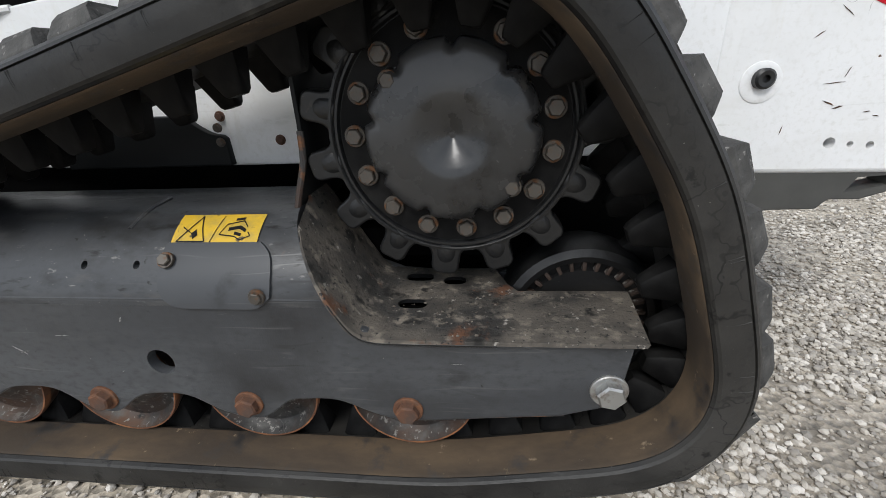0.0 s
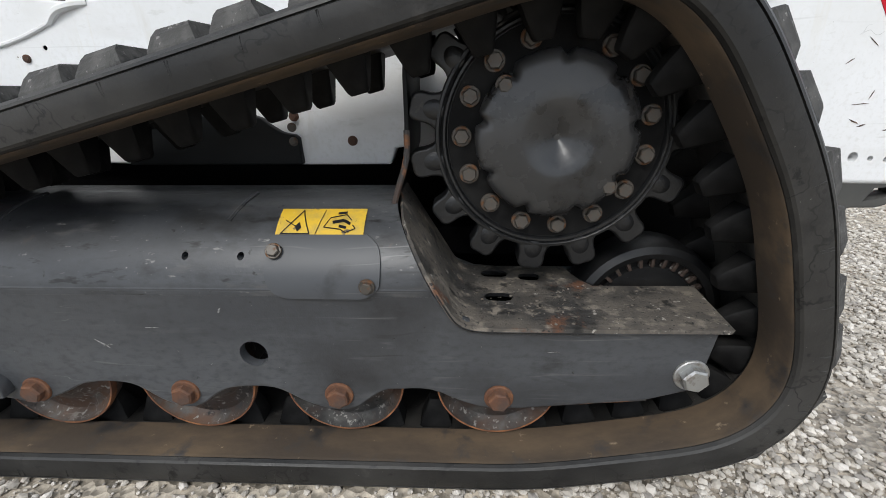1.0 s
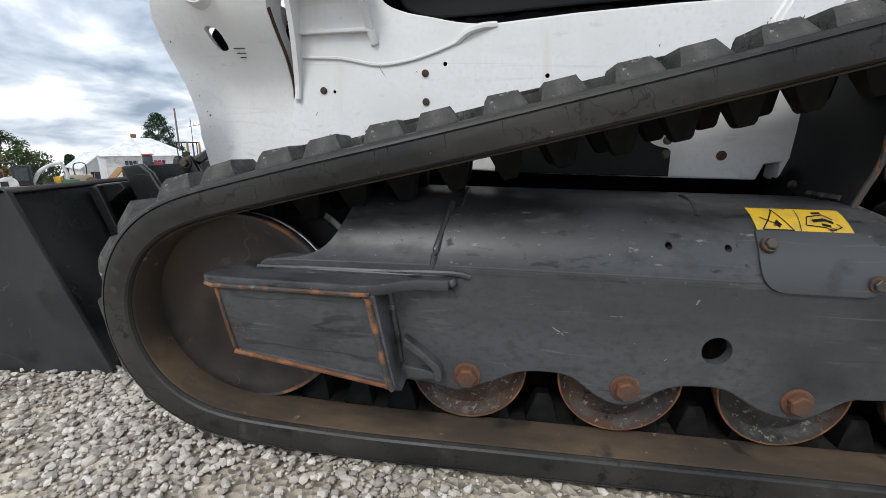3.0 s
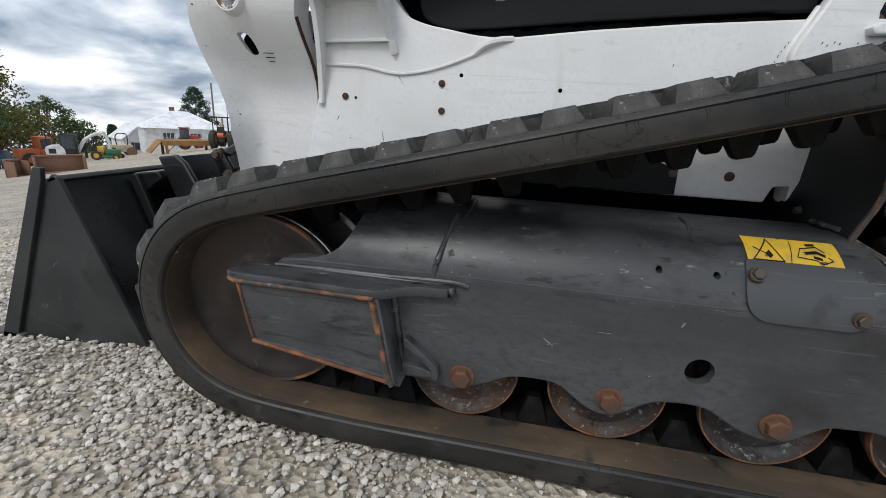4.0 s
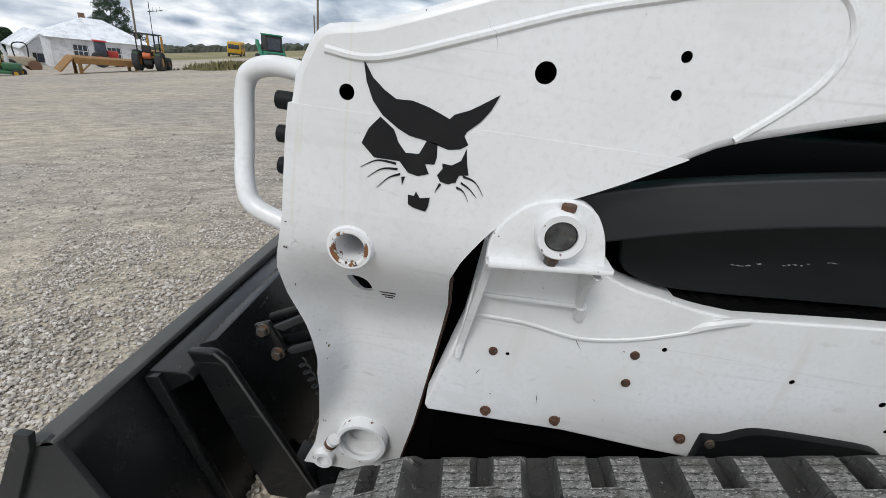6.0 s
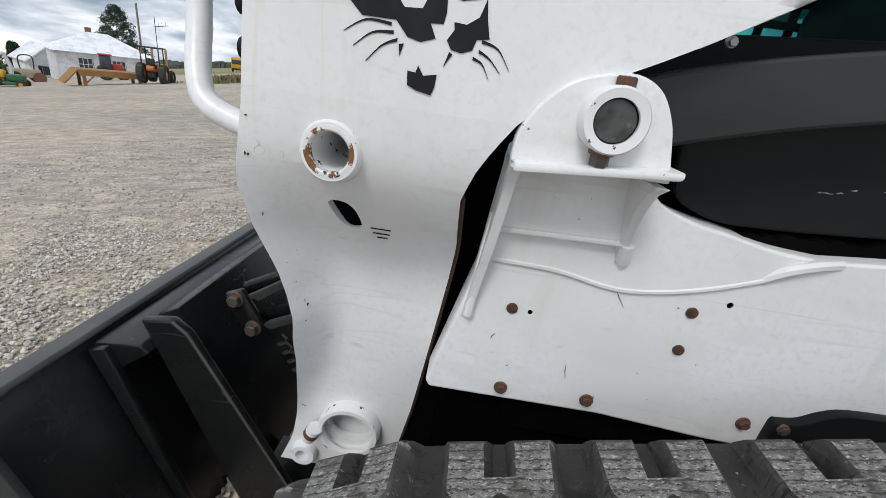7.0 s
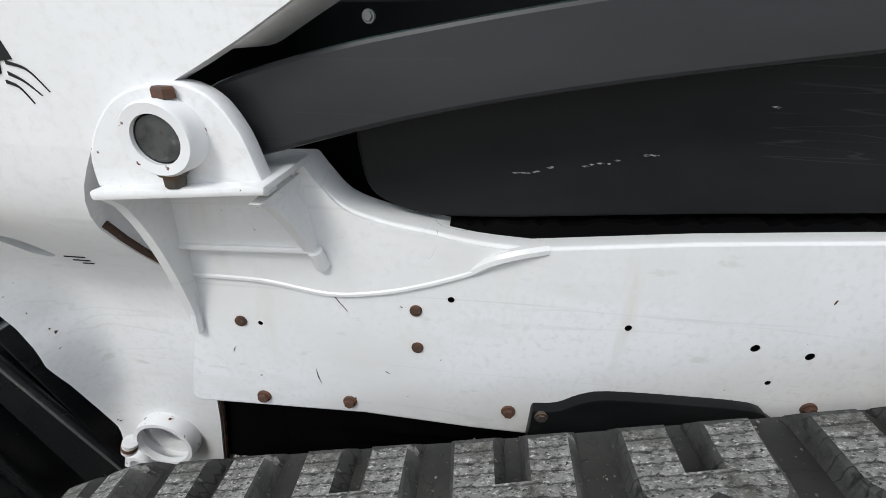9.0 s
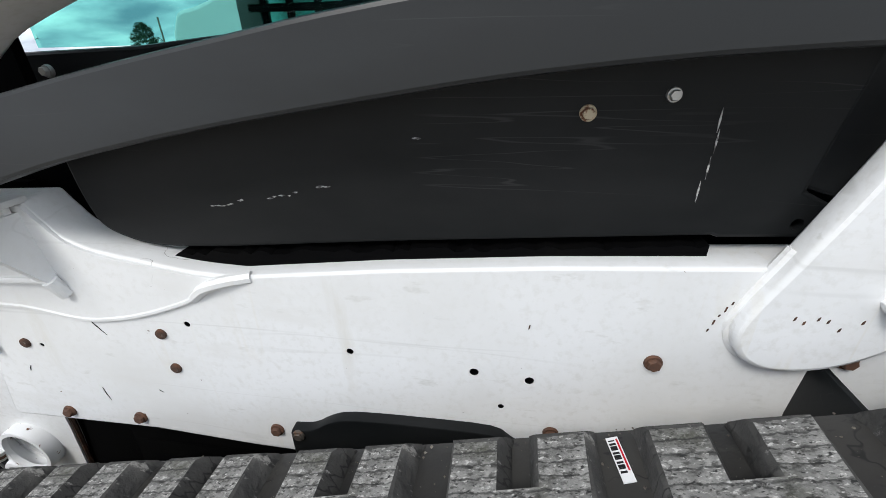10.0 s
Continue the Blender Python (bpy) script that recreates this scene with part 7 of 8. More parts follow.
# the machine's far side: plain copies of the track, leg and arm
for o in [q for q in loader.children if q.name.split(".")[0] in ("rubber_track", "lift_arm", "front_leg", "link_bar", "side_plate", "upper_shell", "body_side", "tail_panel")]:
    c = new(o.name.split(".")[0], o.data)
    c.matrix_basis = Matrix(((1, 0, 0, 0), (0, -1, 0, 1.38), (0, 0, 1, 0), (0, 0, 0, 1))) @ o.matrix_basis
    hang(c, loader)


# ---- distance: yard, machines, buildings, trees ----
EYE0 = (-0.74, -0.59)


def spot(az, dist):
    """A place on the ground at a bearing (degrees, clockwise from +y) and distance."""
    az = az + 3.4
    x, y = EYE0[0] + dist * math.sin(radians(az)), EYE0[1] + dist * math.cos(radians(az))
    return Vector((x, y, ground_height(x, y)))


def facing(ob, az, turn=0.0):
    """Turn a thing so that its local -y looks back along the bearing."""
    ob.rotation_euler = (0, 0, radians(-az + turn))
    return ob


def paint(name, c, rough=0.5, metal=0.0):
    d = tuple(v * 0.6 for v in c)
    return material(name, c, rough, metal, layers=[(d, 0.7, 1.5, 0.45, 0.75, 6, ONE), (tuple(0.5 * v + 0.06 for v in c), 0.8, 7, 0.58, 0.75, 6, ONE)])


P = {"orange": paint("faded_orange_paint", (0.50, 0.12, 0.04)), "green": paint("green_machine_paint", (0.02, 0.20, 0.11)), "dkgreen": paint("dark_green_paint", (0.03, 0.12, 0.05)),
     "amber": paint("ochre_paint", (0.42, 0.22, 0.05)), "house": paint("white_siding", (0.72, 0.73, 0.75)), "roof": paint("white_metal_roof", (0.80, 0.82, 0.85), 0.4),
     "tyre": paint("tyre_rubber", (0.03, 0.03, 0.03), 0.9), "pale": paint("pale_machine_paint", (0.66, 0.67, 0.68)), "pole": paint("weathered_pole_wood", (0.16, 0.13, 0.10), 0.9),
     "plank": paint("weathered_orange_wood", (0.30, 0.16, 0.055), 0.85), "brown": paint("rusty_brown_steel", (0.20, 0.11, 0.07), 0.85), "pane": paint("dark_window", (0.05, 0.06, 0.08), 0.15),
     "redp": paint("red_machine_paint", (0.45, 0.04, 0.03)), "bark": paint("tree_bark", (0.10, 0.08, 0.06), 0.95), "busy": paint("bus_yellow", (0.60, 0.34, 0.02)), "tan": paint("tan_machine_paint", (0.45, 0.38, 0.28)),
     "road": paint("pale_road", (0.30, 0.29, 0.28), 0.9), "wood": paint("far_wood_line", (0.07, 0.08, 0.06), 1.0)}


def leaf_material(name, a, b_):
    m = bpy.data.materials.new(name)
    m.use_nodes = True
    n, l = m.node_tree.nodes, m.node_tree.links
    p = n["Principled BSDF"]; p.inputs["Roughness"].default_value = 0.8
    g = n.new("ShaderNodeNewGeometry"); r = n.new("ShaderNodeValToRGB")
    r.color_ramp.elements[0].color = (*a, 1); r.color_ramp.elements[1].color = (*b_, 1)
    l.new(g.outputs["Random Per Island"], r.inputs[0]); l.new(r.outputs[0], p.inputs["Base Color"])
    return m


P["leaf"] = leaf_material("green_leaves", (0.025, 0.055, 0.018), (0.10, 0.15, 0.045))
P["autumn"] = leaf_material("turning_leaves", (0.05, 0.08, 0.02), (0.22, 0.17, 0.04))
P["needle"] = leaf_material("pine_needles", (0.012, 0.035, 0.018), (0.04, 0.075, 0.035))
P["weed"] = leaf_material("dry_weeds", (0.08, 0.09, 0.035), (0.26, 0.22, 0.10))


def foliage(rng, clumps, count, size):
    """Small leaf cards scattered in clumps, as vertices and faces."""
    V, F = [], []
    for (cx, cy, cz, r) in clumps:
        k = int(count * r * r)
        d = rng.normal(size=(k, 3)); d /= np.linalg.norm(d, axis=1)[:, None]
        c = np.array((cx, cy, cz)) + d * (r * rng.random(k) ** 0.4)[:, None] * (1, 1, 0.8)
        u = rng.normal(size=(k, 3)); u /= np.linalg.norm(u, axis=1)[:, None]
        w = np.cross(u, rng.normal(size=(k, 3))); w /= np.linalg.norm(w, axis=1)[:, None]
        s = size * (0.5 + rng.random(k))[:, None]
        for i in range(k):
            b0 = len(V)
            V.extend((c[i] - u[i] * s[i], c[i] + w[i] * s[i] * 0.6, c[i] + u[i] * s[i], c[i] - w[i] * s[i] * 0.6))
            F.append((b0, b0 + 1, b0 + 2, b0 + 3))
    return V, F


def tree(az, dist, height, spread, mat, label, seed, pine=False):
    rng = np.random.default_rng(seed)
    t = thing("tree", label, "tree", at=spot(az, dist), group="trees beyond the yard")
    b = tube([(0, 0, -0.3), (0.05 * spread, 0, height * 0.3), (0.0, 0.05, height * 0.62), (0, 0, height * 0.9)], 0.16 if not pine else 0.13, 8)
    for v in b.verts:
        k = max(0.15, 1 - v.co.z / height)
        v.co.x *= k; v.co.y *= k
    clumps = []
    if pine:
        for k in range(46):
            z = height * (0.10 + 0.88 * k / 46)
            r = spread * (1.02 - k / 46) ** 0.7 * (0.75 + 0.35 * (k % 4) / 3)
            for q in range(6 if k < 26 else 4):
                a = rng.uniform(0, 6.283)
                rr = r * rng.uniform(0.35, 1.0)
                clumps.append((rr * math.cos(a), rr * math.sin(a), z - 0.12 * rr, 0.42 + 0.22 * rng.random()))
    else:
        for k in range(80):
            a, e = rng.uniform(0, 6.283), rng.uniform(-0.9, 1.25)
            rr = spread * rng.uniform(0.35, 1.0)
            p = (rr * math.cos(a) * math.cos(e), rr * math.sin(a) * math.cos(e), height * 0.52 + height * 0.42 * math.sin(e) * rng.uniform(0.6, 1.05))
            clumps.append((*p, spread * rng.uniform(0.14, 0.30)))
            if k % 3 == 0:
                tube([(0, 0, height * 0.35), (p[0] * 0.5, p[1] * 0.5, p[2] * 0.8), p], 0.03 + 0.02 * rng.random(), 5, b)
    part("trunk", b, P["bark"], t)
    V, F = foliage(rng, clumps, 150 if not pine else 260, 0.11 if not pine else 0.10)
    me = bpy.data.meshes.new("crown"); me.from_pydata(V, [], F); me.materials.append(mat)
    c = new("crown", me); c.parent = t
    return t


tree(-60.4, 50, 10.4, 3.0, P["autumn"], "tall broadleaf tree turning yellow at the edge of the yard", 3)
tree(-63.5, 46, 8.6, 3.6, P["leaf"], "leafy green tree at the edge of the yard", 4)
tree(-56.4, 60, 6.8, 2.9, P["leaf"], "rounded green tree behind parked machines", 5)
tree(-58.4, 56, 5.8, 2.6, P["autumn"], "yellowing broadleaf tree behind parked machines", 6)
tree(-53.9, 64, 4.4, 2.0, P["leaf"], "low green tree behind parked machines", 8)
tree(-66.0, 52, 9.5, 4.0, P["leaf"], "leafy green tree at the edge of the yard", 11)
tree(-62.0, 58, 6.0, 3.2, P["leaf"], "low green tree behind parked machines", 12)
tree(-43.6, 84, 9.4, 5.2, P["needle"], "tall dark pine behind the white house", 7, True)
tree(-51.4, 84, 4.2, 1.3, P["needle"], "small conifer beside the white house", 9, True)


def wheel(parent, x, y, r, w, rim="amber"):
    o = part("wheel", lathe([(r * 0.55, -w / 2), (r * 0.9, -w / 2), (r, -w * 0.35), (r, w * 0.35), (r * 0.9, w / 2), (r * 0.55, w / 2)], 0, 0, 24, closed=True), P["tyre"], parent)
    o.matrix_basis = pose(x, y, r, 0, 0, 0)
    part("rim", lathe([(0, -w * 0.30), (r * 0.2, -w * 0.4), (r * 0.56, -w * 0.30), (r * 0.56, w * 0.3), (0, w * 0.3)], 0, 0, 20), P[rim], o)
    return o


def house():
    h = thing("white_house", "white farm building with a pale metal hip roof", "house", at=spot(-45.2, 64))
    facing(h, -45.2, 6)
    w, d, e, r = 4.2, 3.4, 2.55, 4.5
    part("wall", box(-w, w, -d, d, -0.6, e), P["house"], h)
    b = bmesh.new()
    v = [b.verts.new(p) for p in ((-w - 0.35, -d - 0.35, e), (w + 0.35, -d - 0.35, e), (w + 0.35, d + 0.35, e), (-w - 0.35, d + 0.35, e), (-0.9, 0, r), (0.9, 0, r))]
    for f in ((0, 1, 5, 4), (1, 2, 5), (2, 3, 4, 5), (3, 0, 4), (3, 2, 1, 0)):
        b.faces.new([v[k] for k in f])
    part("roof", b, P["roof"], h, smooth=0)
    for x in (-1.9, 0.9, 3.0):
        wd = part("window", box(x - 0.62, x + 0.62, -d - 0.03, -d + 0.05, 0.85, 2.05), P["pane"], h, "dark many-paned window")
        for k in range(4):
            part("bar", box(x - 0.62 + 0.38 * k, x - 0.57 + 0.38 * k, -d - 0.06, -d - 0.02, 0.85, 2.05), P["house"], wd)
        for k in range(3):
            part("bar", box(x - 0.62, x + 0.62, -d - 0.06, -d - 0.02, 0.85 + 0.58 * k, 0.90 + 0.58 * k), P["house"], wd)
    part("chimney", box(-0.9, -0.4, 0.6, 1.1, r - 0.9, r + 0.45), P["brown"], h)
    a = thing("white_annex", "small white gabled outbuilding with shuttered window", "house", at=spot(-49.6, 72))
    facing(a, -50.4, 10)
    part("wall", box(-2.0, 2.0, -3, 3, -0.6, 1.9), P["house"], a)
    part("roof", ext([(-2.3, 1.8), (0, 3.6), (2.3, 1.8), (2.3, 1.95), (0, 3.8), (-2.3, 1.95)], -3.2, 3.2), P["roof"], a)
    part("gable", ext([(-2.0, 1.88), (2.0, 1.88), (0, 3.55)], -2.99, -2.8), P["house"], a)
    wd = part("window", box(-0.9, -0.2, -3.04, -2.96, 0.6, 1.5), P["pane"], a)
    for x in (-1.25, -0.15):
        part("shutter", box(x, x + 0.3, -3.05, -2.97, 0.55, 1.55), P["tyre"], wd)
    part("stovepipe", tube([(1.6, -2.4, 1.8), (1.6, -2.4, 4.2)], 0.14, 10), P["tyre"], a)


house()


def ramp():
    r = thing("loading_ramp", "weathered orange wooden loading ramp on posts", "ramp", at=spot(-45.0, 37))
    facing(r, -45.8, 8)
    for k in range(8):
        part("plank", box(-1.55, 1.75, -0.8 + 0.2 * k, -0.62 + 0.2 * k, 0.78, 0.86), P["plank"], r)
    part("side_beam", box(-1.55, 1.75, -0.90, -0.82, 0.52, 0.84), P["plank"], r)
    part("back_beam", box(-1.55, 1.75, 0.82, 0.90, 0.52, 0.84), P["plank"], r)
    part("slope", ext([(-2.35, 0.0), (-2.25, 0.0), (-1.5, 0.84), (-1.6, 0.84)], -0.85, 0.85), P["plank"], r)
    for x in (-1.3, 1.6):
        for y in (-0.8, 0.75):
            part("post", box(x - 0.08, x + 0.08, y - 0.08, y + 0.08, -0.2, 0.6), P["plank"], r)
    part("brace", tube([(-1.25, -0.86, 0.1), (-0.8, -0.86, 0.55)], 0.04, 6), P["plank"], r)
    t = thing("red_tractor", "small red tractor with a glazed cab behind the ramp", "tractor", at=spot(-44.6, 50))
    facing(t, -45.0)
    part("hood", box(0.1, 0.9, -0.3, 0.3, 0.7, 1.35, 0.1), P["redp"], t)
    c = part("cab", box(-0.7, 0.1, -0.5, 0.5, 0.7, 2.0, 0.1), P["pane"], t)
    part("cab_roof", box(-0.75, 0.2, -0.55, 0.55, 2.0, 2.1, 0.03), P["redp"], c)
    for x, r_ in ((-0.4, 0.6), (0.8, 0.4)):
        wheel(t, x, -0.55, r_, 0.3, "redp"); wheel(t, x, 0.55, r_, 0.3, "redp")


ramp()


def old_tractor():
    t = thing("old_loader_tractor", "old orange and green loader tractor with a canopy", "tractor", at=spot(-40.8, 36))
    facing(t, -40.6, 70)
    part("hood", box(0.15, 1.35, -0.28, 0.28, 0.75, 1.2, 0.06), P["amber"], t)
    part("chassis", box(-0.9, 1.2, -0.22, 0.22, 0.45, 0.75, 0.04), P["tyre"], t)
    part("fender", box(-1.0, -0.1, -0.75, -0.45, 0.95, 1.1, 0.04), P["dkgreen"], t)
    part("fender", box(-1.0, -0.1, 0.45, 0.75, 0.95, 1.1, 0.04), P["dkgreen"], t)
    seat = part("seat", box(-0.75, -0.35, -0.22, 0.22, 0.95, 1.2, 0.05), P["tyre"], t)
    part("seat_back", box(-0.80, -0.68, -0.22, 0.22, 1.15, 1.55, 0.04), P["tyre"], seat)
    for x in (-0.85, 0.05):
        for y in (-0.5, 0.5):
            part("canopy_post", tube([(x, y, 0.9), (x, y, 2.15)], 0.035, 8), P["tyre"], t)
    part("canopy", box(-1.05, 0.25, -0.65, 0.65, 2.15, 2.22, 0.02), P["tyre"], t)
    part("mast", box(0.9, 1.05, -0.45, -0.35, 0.5, 2.1), P["amber"], t)
    part("mast", box(0.9, 1.05, 0.35, 0.45, 0.5, 2.1), P["amber"], t)
    part("tank", lathe([(0, -0.2), (0.18, -0.2), (0.18, 0.2), (0, 0.2)], -0.9, 0.95, 16), P["orange"], t)
    for x, r_, y in ((-0.55, 0.62, 0.62), (1.05, 0.42, 0.55)):
        wheel(t, x, -y, r_, 0.38); wheel(t, x, y, r_, 0.38)


old_tractor()


def skid_steer(az, dist, paint_key, label, turn=0.0, scale=1.0):
    s = thing("skid_steer", label, "skid steer", at=spot(az, dist), group="parked machines")
    facing(s, az, turn)
    s.scale = (scale,) * 3
    part("body", box(-0.55, 0.55, -0.9, 1.1, 0.35, 1.05, 0.05), P[paint_key], s)
    cab = part("cab", box(-0.48, 0.48, -0.75, 0.55, 1.0, 1.92, 0.05), P["tyre"], s)
    part("window", box(-0.36, 0.36, -0.78, -0.74, 1.15, 1.78), P["pane"], cab)
    part("roof", box(-0.52, 0.52, -0.8, 0.6, 1.92, 2.0, 0.03), P[paint_key], cab)
    for x in (-0.68, 0.68):
        part("lift_arm", ext([(-1.2, 0.45), (-1.05, 0.40), (0.9, 1.35), (0.9, 1.62), (0.5, 1.6)], -0.07, 0.07, 0.02), P[paint_key], s).matrix_basis = Matrix.Translation((x, 0, 0)) @ pose(0, 0, 0, 0, 0, 90)
        for y in (-0.55, 0.6):
            w = part("wheel", lathe([(0.2, -0.13), (0.38, -0.13), (0.42, -0.08), (0.42, 0.08), (0.38, 0.13), (0.2, 0.13)], 0, 0, 20, closed=True), P["tyre"], s)
            w.matrix_basis = pose(x, y, 0.42, 0, 0, 90)
    part("front_plate", box(-0.42, 0.42, -1.05, -0.92, 0.25, 0.95, 0.02), P["tyre"], s)
    return s


skid_steer(-29.2, 31, "green", "green skid steer with dark cab parked by weeds", 8)
skid_steer(-7.0, 34, "orange", "orange skid steer parked across the lot", 20)


def pole():
    p = thing("utility_pole", "weathered wooden utility pole with a street lamp arm", "utility pole", at=spot(-24.1, 38))
    part("shaft", tube([(0, 0, -0.3), (0.02, 0, 3.5), (-0.03, 0, 6.9)], 0.075, 10), P["pole"], p)
    a = part("lamp_arm", tube(curve([(0, 0, 6.3), (-0.4, -0.1, 6.75), (-0.95, -0.2, 6.8)], 4), 0.03, 6), P["tyre"], p)
    part("lamp_head", box(-1.25, -0.9, -0.3, -0.1, 6.66, 6.82, 0.04), P["tyre"], a)
    part("brace_pole", tube([(-0.10, 0, -0.2), (-0.28, 0, 3.4)], 0.05, 6), P["pole"], p)
    q = thing("far_pole", "thin dark utility pole behind the yard", "utility pole", at=spot(-41.8, 62))
    part("shaft", tube([(0, 0, -0.3), (0, 0, 7.4)], 0.10, 8), P["pole"], q)
    r = thing("tv_antenna", "thin rooftop television aerial", "antenna", at=spot(-40.4, 60))
    part("mast", tube([(0, 0, -0.5), (0, 0, 6.0)], 0.035, 6), P["tyre"], r)
    part("boom", tube([(-0.2, 0, 5.0), (1.5, 0, 5.3)], 0.03, 6), P["tyre"], r)
    for k in range(4):
        part("element", tube([(0.0 + 0.4 * k, 0, 4.9 + 0.07 * k), (0.0 + 0.4 * k, 0, 5.4 + 0.07 * k)], 0.015, 5), P["tyre"], r)


pole()


def excavator():
    e = thing("mini_excavator", "white mini excavator with dark cab and raised boom", "excavator", at=spot(-55.4, 43))
    facing(e, -55.6, -12)
    for y in (-0.55, 0.55):
        part("crawler", ext(arc(-0.75, 0.25, 0.25, 90, 270) + arc(0.75, 0.25, 0.25, -90, 90), y - 0.15, y + 0.15, 0.02), P["tyre"], e)
    part("house", ext(curve2([(-1.0, 0.55), (-1.05, 0.9), (-0.95, 1.25), (-0.4, 1.35), (0.0, 1.2), (0.1, 0.55)], 3), -0.65, 0.65, 0.06), P["pale"], e)
    part("louvre", box(-0.85, -0.45, -0.67, -0.64, 0.75, 1.1), P["tyre"], e)
    c = part("cab", box(-0.2, 0.75, -0.6, 0.35, 0.6, 2.15, 0.08), P["tyre"], e)
    part("cab_window", box(-0.05, 0.65, -0.63, -0.58, 1.1, 2.0), P["pane"], c)
    part("boom", tube(curve([(0.7, 0.1, 0.8), (1.2, 0.1, 1.7), (1.9, 0.1, 2.15), (2.5, 0.1, 2.3)], 4), 0.13, 8), P["pale"], e)
    part("stick", tube([(2.45, 0.1, 2.35), (2.7, 0.1, 1.5), (2.65, 0.1, 0.9)], 0.11, 8), P["pale"], e)
    part("ram", tube([(0.9, 0.1, 0.85), (1.8, 0.1, 1.85)], 0.06, 8), P["tyre"], e)
    part("digging_bucket", ext([(2.45, 0.9), (2.85, 0.85), (2.75, 0.35), (2.4, 0.3), (2.5, 0.6)], -0.15, 0.35, 0.03), P["tyre"], e)
    part("canopy", box(-1.0, 0.05, -0.6, 0.6, 2.32, 2.38, 0.02), P["tyre"], e)
    for x in (-0.9, -0.1):
        part("canopy_post", tube([(x, -0.5, 1.2), (x, -0.5, 2.33)], 0.035, 6), P["tyre"], e)


excavator()


def orange_loader():
    t = thing("orange_loader", "faded orange wheel loader behind the excavator", "loader", at=spot(-57.2, 47))
    facing(t, -58.6, 20)
    part("hood", box(-1.6, -0.3, -0.5, 0.5, 0.6, 1.3, 0.08), P["orange"], t)
    c = part("cab", box(-0.3, 0.6, -0.5, 0.5, 0.6, 2.2, 0.06), P["orange"], t)
    part("window", box(-0.2, 0.5, -0.53, -0.48, 1.3, 2.05), P["pane"], c)
    part("arm", tube([(0.4, -0.4, 1.3), (1.6, -0.4, 1.1), (2.2, -0.4, 0.5)], 0.12, 8), P["orange"], t)
    for x in (-1.0, 0.8):
        wheel(t, x, -0.6, 0.5, 0.35, "orange"); wheel(t, x, 0.6, 0.5, 0.35, "orange")
    p = thing("pickup_truck", "blue parked pickup seen behind attachments", "pickup", at=spot(-60.4, 50))
    facing(p, -61.4, 70)
    bl = paint("blue_car_paint", (0.06, 0.12, 0.22), 0.3)
    part("body", box(-1.9, 1.9, -0.8, 0.8, 0.45, 0.95, 0.12), bl, p)
    c = part("cab", ext([(-0.8, 0.9), (0.9, 0.9), (0.5, 1.5), (-0.6, 1.5)], -0.72, 0.72, 0.08), bl, p)
    part("window", ext([(-0.6, 0.98), (0.65, 0.98), (0.4, 1.42), (-0.5, 1.42)], -0.74, -0.70), P["pane"], c)
    for x in (-1.2, 1.2):
        wheel(p, x, -0.75, 0.36, 0.22, "pale"); wheel(p, x, 0.75, 0.36, 0.22, "pale")


orange_loader()


def blade(az, dist, w, turn, label):
    b_ = thing("rusty_bucket_attachment", label, "bucket", at=spot(az, dist), group="attachments laid on the lot")
    facing(b_, az, turn)
    part("back", box(-w / 2, w / 2, -0.05, 0.0, 0.0, 0.62, 0.01), P["brown"], b_)
    part("floor", box(-w / 2, w / 2, -0.45, 0.0, 0.0, 0.05, 0.01), P["brown"], b_)
    for x in (-w / 2, w / 2 - 0.05):
        part("cheek", box(x, x + 0.05, -0.40, 0.02, 0.0, 0.60, 0.01), P["brown"], b_)
    part("lip", box(-w / 2, w / 2, -0.10, 0.03, 0.58, 0.66, 0.01), P["brown"], b_)


blade(-56.0, 22, 1.5, 6, "rusty brown bucket attachment lying on the lot")
blade(-59.4, 22.5, 0.6, 40, "narrow rusty bucket attachment lying on the lot")


def mower():
    m = thing("green_mower", "green and yellow ride-on mower", "mower", at=spot(-52.2, 39))
    facing(m, -52.6, -20)
    part("deck", box(-0.7, 0.5, -0.55, 0.55, 0.15, 0.32, 0.05), P["dkgreen"], m)
    part("hood", box(0.0, 0.85, -0.28, 0.28, 0.35, 0.75, 0.08), P["dkgreen"], m)
    part("seat", box(-0.45, -0.05, -0.22, 0.22, 0.5, 0.95, 0.06), P["busy"], m)
    part("roll_bar", tube(curve([(-0.55, -0.3, 0.4), (-0.55, -0.3, 1.45), (-0.55, 0.3, 1.45), (-0.55, 0.3, 0.4)], 5), 0.03, 6), P["tyre"], m)
    for x, r_ in ((-0.45, 0.32), (0.7, 0.22)):
        wheel(m, x, -0.5, r_, 0.2, "busy"); wheel(m, x, 0.5, r_, 0.2, "busy")
    r = thing("road_roller", "tan road roller with a roll frame", "roller", at=spot(-51.0, 50))
    facing(r, -51.2, 10)
    part("body", box(-0.9, 0.9, -0.55, 0.55, 0.4, 1.05, 0.06), P["tan"], r)
    part("drum", lathe([(0, -0.6), (0.42, -0.6), (0.42, 0.6), (0, 0.6)], 0.75, 0.42, 24), P["brown"], r)
    part("roll_frame", tube(curve([(-0.3, -0.45, 0.9), (-0.3, -0.45, 1.95), (0.5, -0.45, 2.0), (0.5, -0.45, 1.0)], 5), 0.045, 6), P["tyre"], r)
    wheel(r, -0.7, -0.5, 0.42, 0.3, "tan"); wheel(r, -0.7, 0.5, 0.42, 0.3, "tan")


mower()


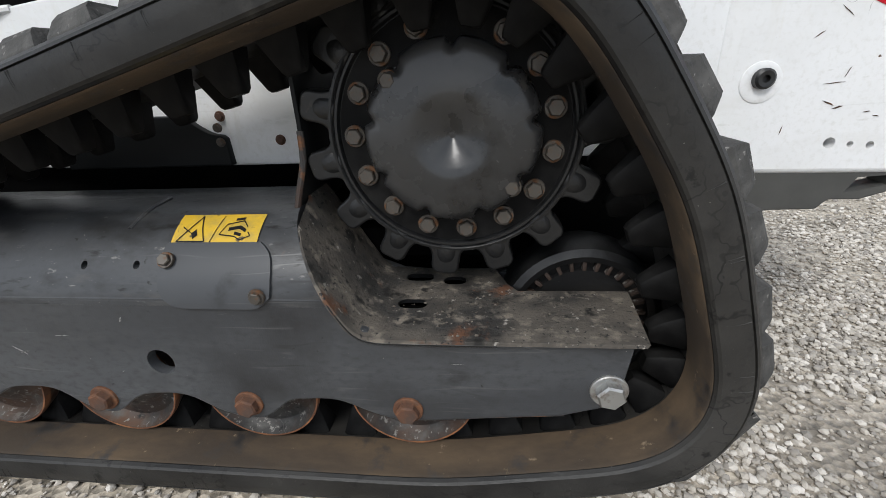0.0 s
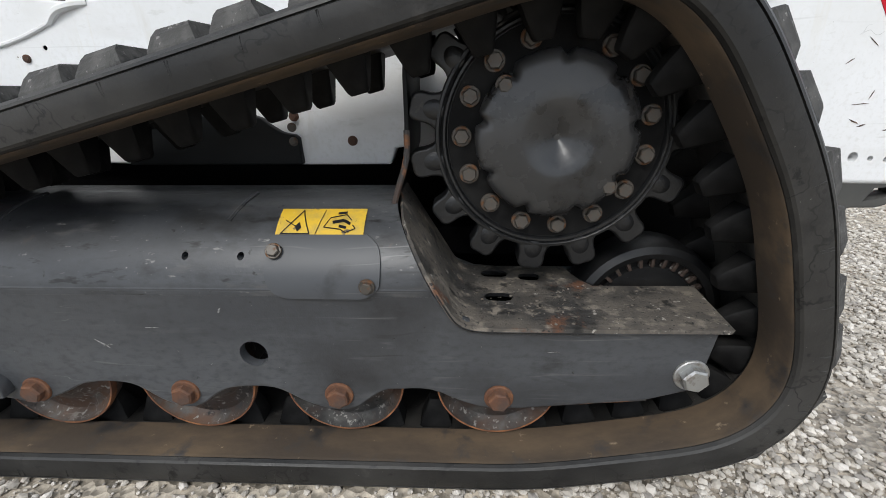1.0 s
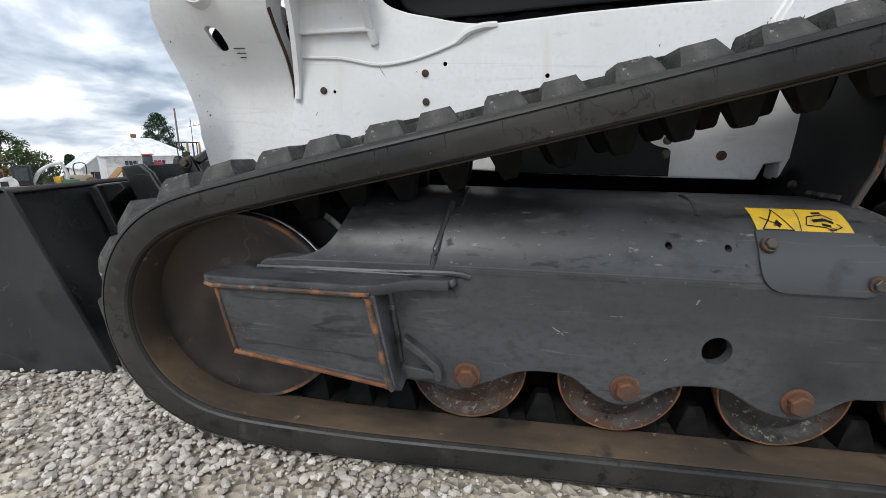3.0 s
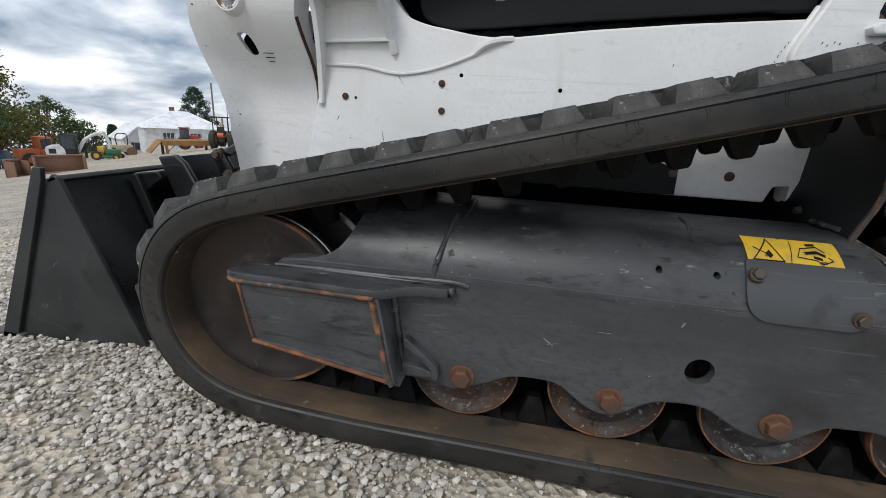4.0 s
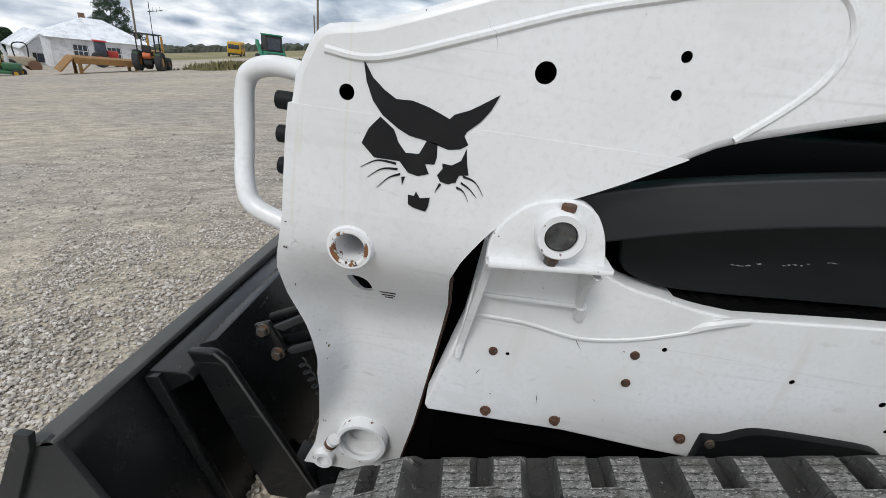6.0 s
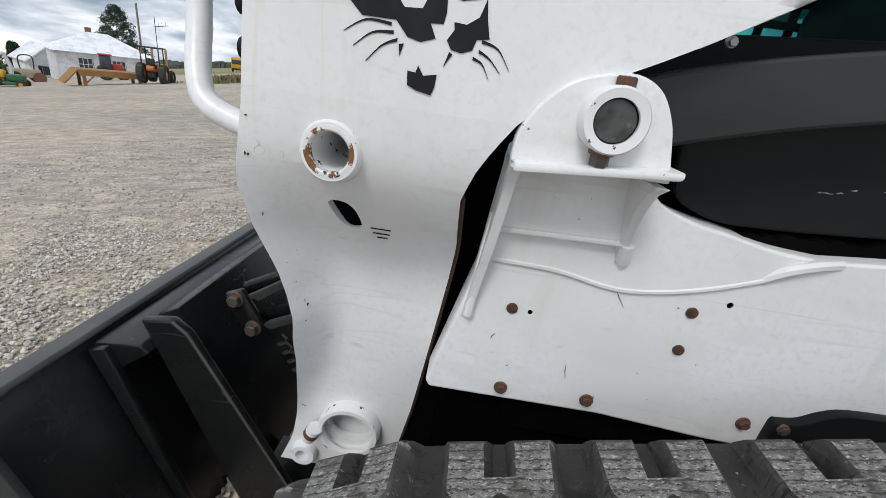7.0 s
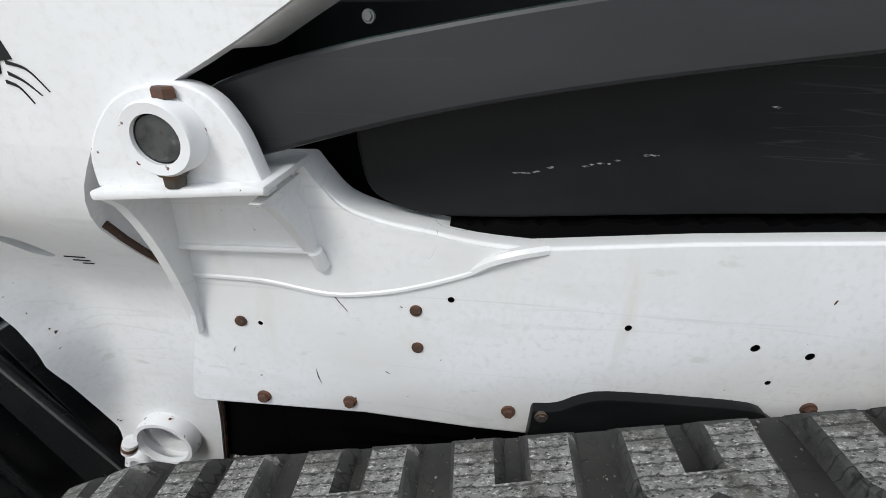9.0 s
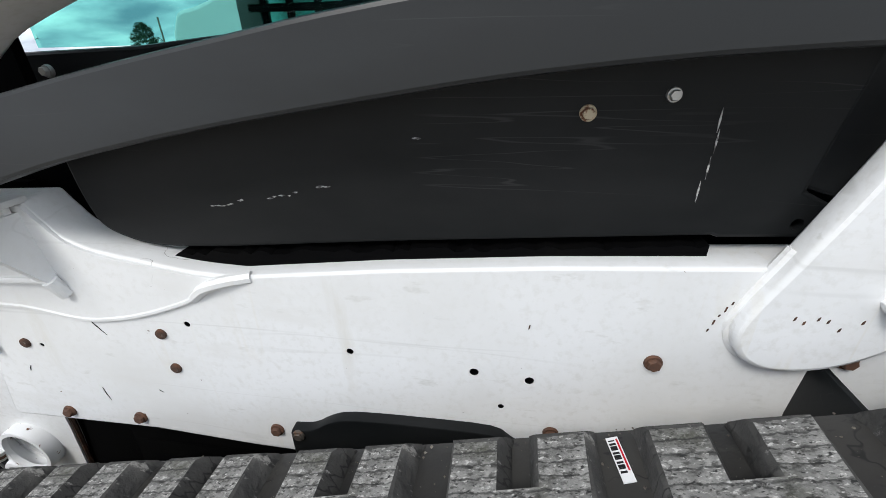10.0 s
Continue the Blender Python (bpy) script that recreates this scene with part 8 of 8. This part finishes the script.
def bus():
    b_ = thing("yellow_bus", "distant yellow bus seen from the front beyond the weeds", "bus", at=spot(-32.6, 105))
    facing(b_, -32.6, 80)
    part("body", box(-4.2, 4.2, -1.2, 1.2, 0.5, 2.7, 0.2), P["busy"], b_)
    part("windscreen", box(-4.25, -4.15, -1.0, 1.0, 1.5, 2.3, 0.03), P["pane"], b_)
    part("bumper", box(-4.35, -4.18, -1.15, 1.15, 0.45, 0.75, 0.04), P["tyre"], b_)
    for k in range(8):
        part("window", box(-3.9 + 0.95 * k, -3.2 + 0.95 * k, -1.23, -1.18, 1.6, 2.3), P["pane"], b_)
    for x in (-3.0, 2.6):
        wheel(b_, x, -1.1, 0.5, 0.3, "tyre"); wheel(b_, x, 1.1, 0.5, 0.3, "tyre")


bus()


def weeds():
    rng = np.random.default_rng(21)
    V, F = [], []
    spots = [(rng.normal(-32.5, 1.9), rng.uniform(33, 40)) for _ in range(260)] + [(rng.uniform(-27, -18), rng.uniform(40, 46)) for _ in range(200)]
    for az, dist in spots:
        c = spot(az, dist)
        hgt = rng.uniform(0.12, 0.55)
        for k in range(22):
            x, y = c.x + rng.normal(0, 0.35), c.y + rng.normal(0, 0.35)
            a = rng.uniform(0, 6.283)
            dx, dy = 0.07 * math.cos(a), 0.07 * math.sin(a)
            h = hgt * rng.uniform(0.4, 1.0)
            n0 = len(V)
            V.extend(((x - dx, y - dy, c.z - 0.05), (x + dx, y + dy, c.z - 0.05), (x + dx * 0.3 + rng.normal(0, 0.12), y + rng.normal(0, 0.12), c.z + h)))
            F.append((n0, n0 + 1, n0 + 2))
    me = bpy.data.meshes.new("weeds"); me.from_pydata(V, [], F); me.materials.append(P["weed"])
    tagged(new("weeds", me), "rough dry weeds and brush beyond the lot", "weeds", kind="stuff")


weeds()


def far_line():
    """Low wooded skyline and field strips a long way off."""
    rng = np.random.default_rng(8)
    V, F = [], []
    az = -95.0
    while az < 40:
        d = 420 + 60 * rng.random()
        c = spot(az, d)
        for k in range(5):
            r = 2.2 + 2.6 * rng.random()
            x, y, z = c.x + rng.normal(0, 4), c.y + rng.normal(0, 4), c.z + r * 0.5
            b0 = len(V)
            for q in range(7):
                a = 6.283 * q / 7
                V.append((x + 1.5 * r * math.cos(a), y + 1.5 * r * math.sin(a), z - r))
            for q in range(7):
                a = 6.283 * q / 7 + 0.3
                V.append((x + 1.1 * r * math.cos(a) * rng.uniform(0.7, 1.1), y + 1.1 * r * math.sin(a), z + r * rng.uniform(0.2, 0.6)))
            V.append((x, y, z + r * rng.uniform(0.7, 1.0)))
            for q in range(7):
                w = (q + 1) % 7
                F.append((b0 + q, b0 + w, b0 + 7 + w, b0 + 7 + q)); F.append((b0 + 7 + q, b0 + 7 + w, b0 + 14))
        az += 0.55
    me = bpy.data.meshes.new("far_woods"); me.from_pydata(V, [], F); me.materials.append(P["wood"])
    tagged(new("far_woods", me), "low dark tree line on the horizon", "woods", kind="stuff")


far_line()
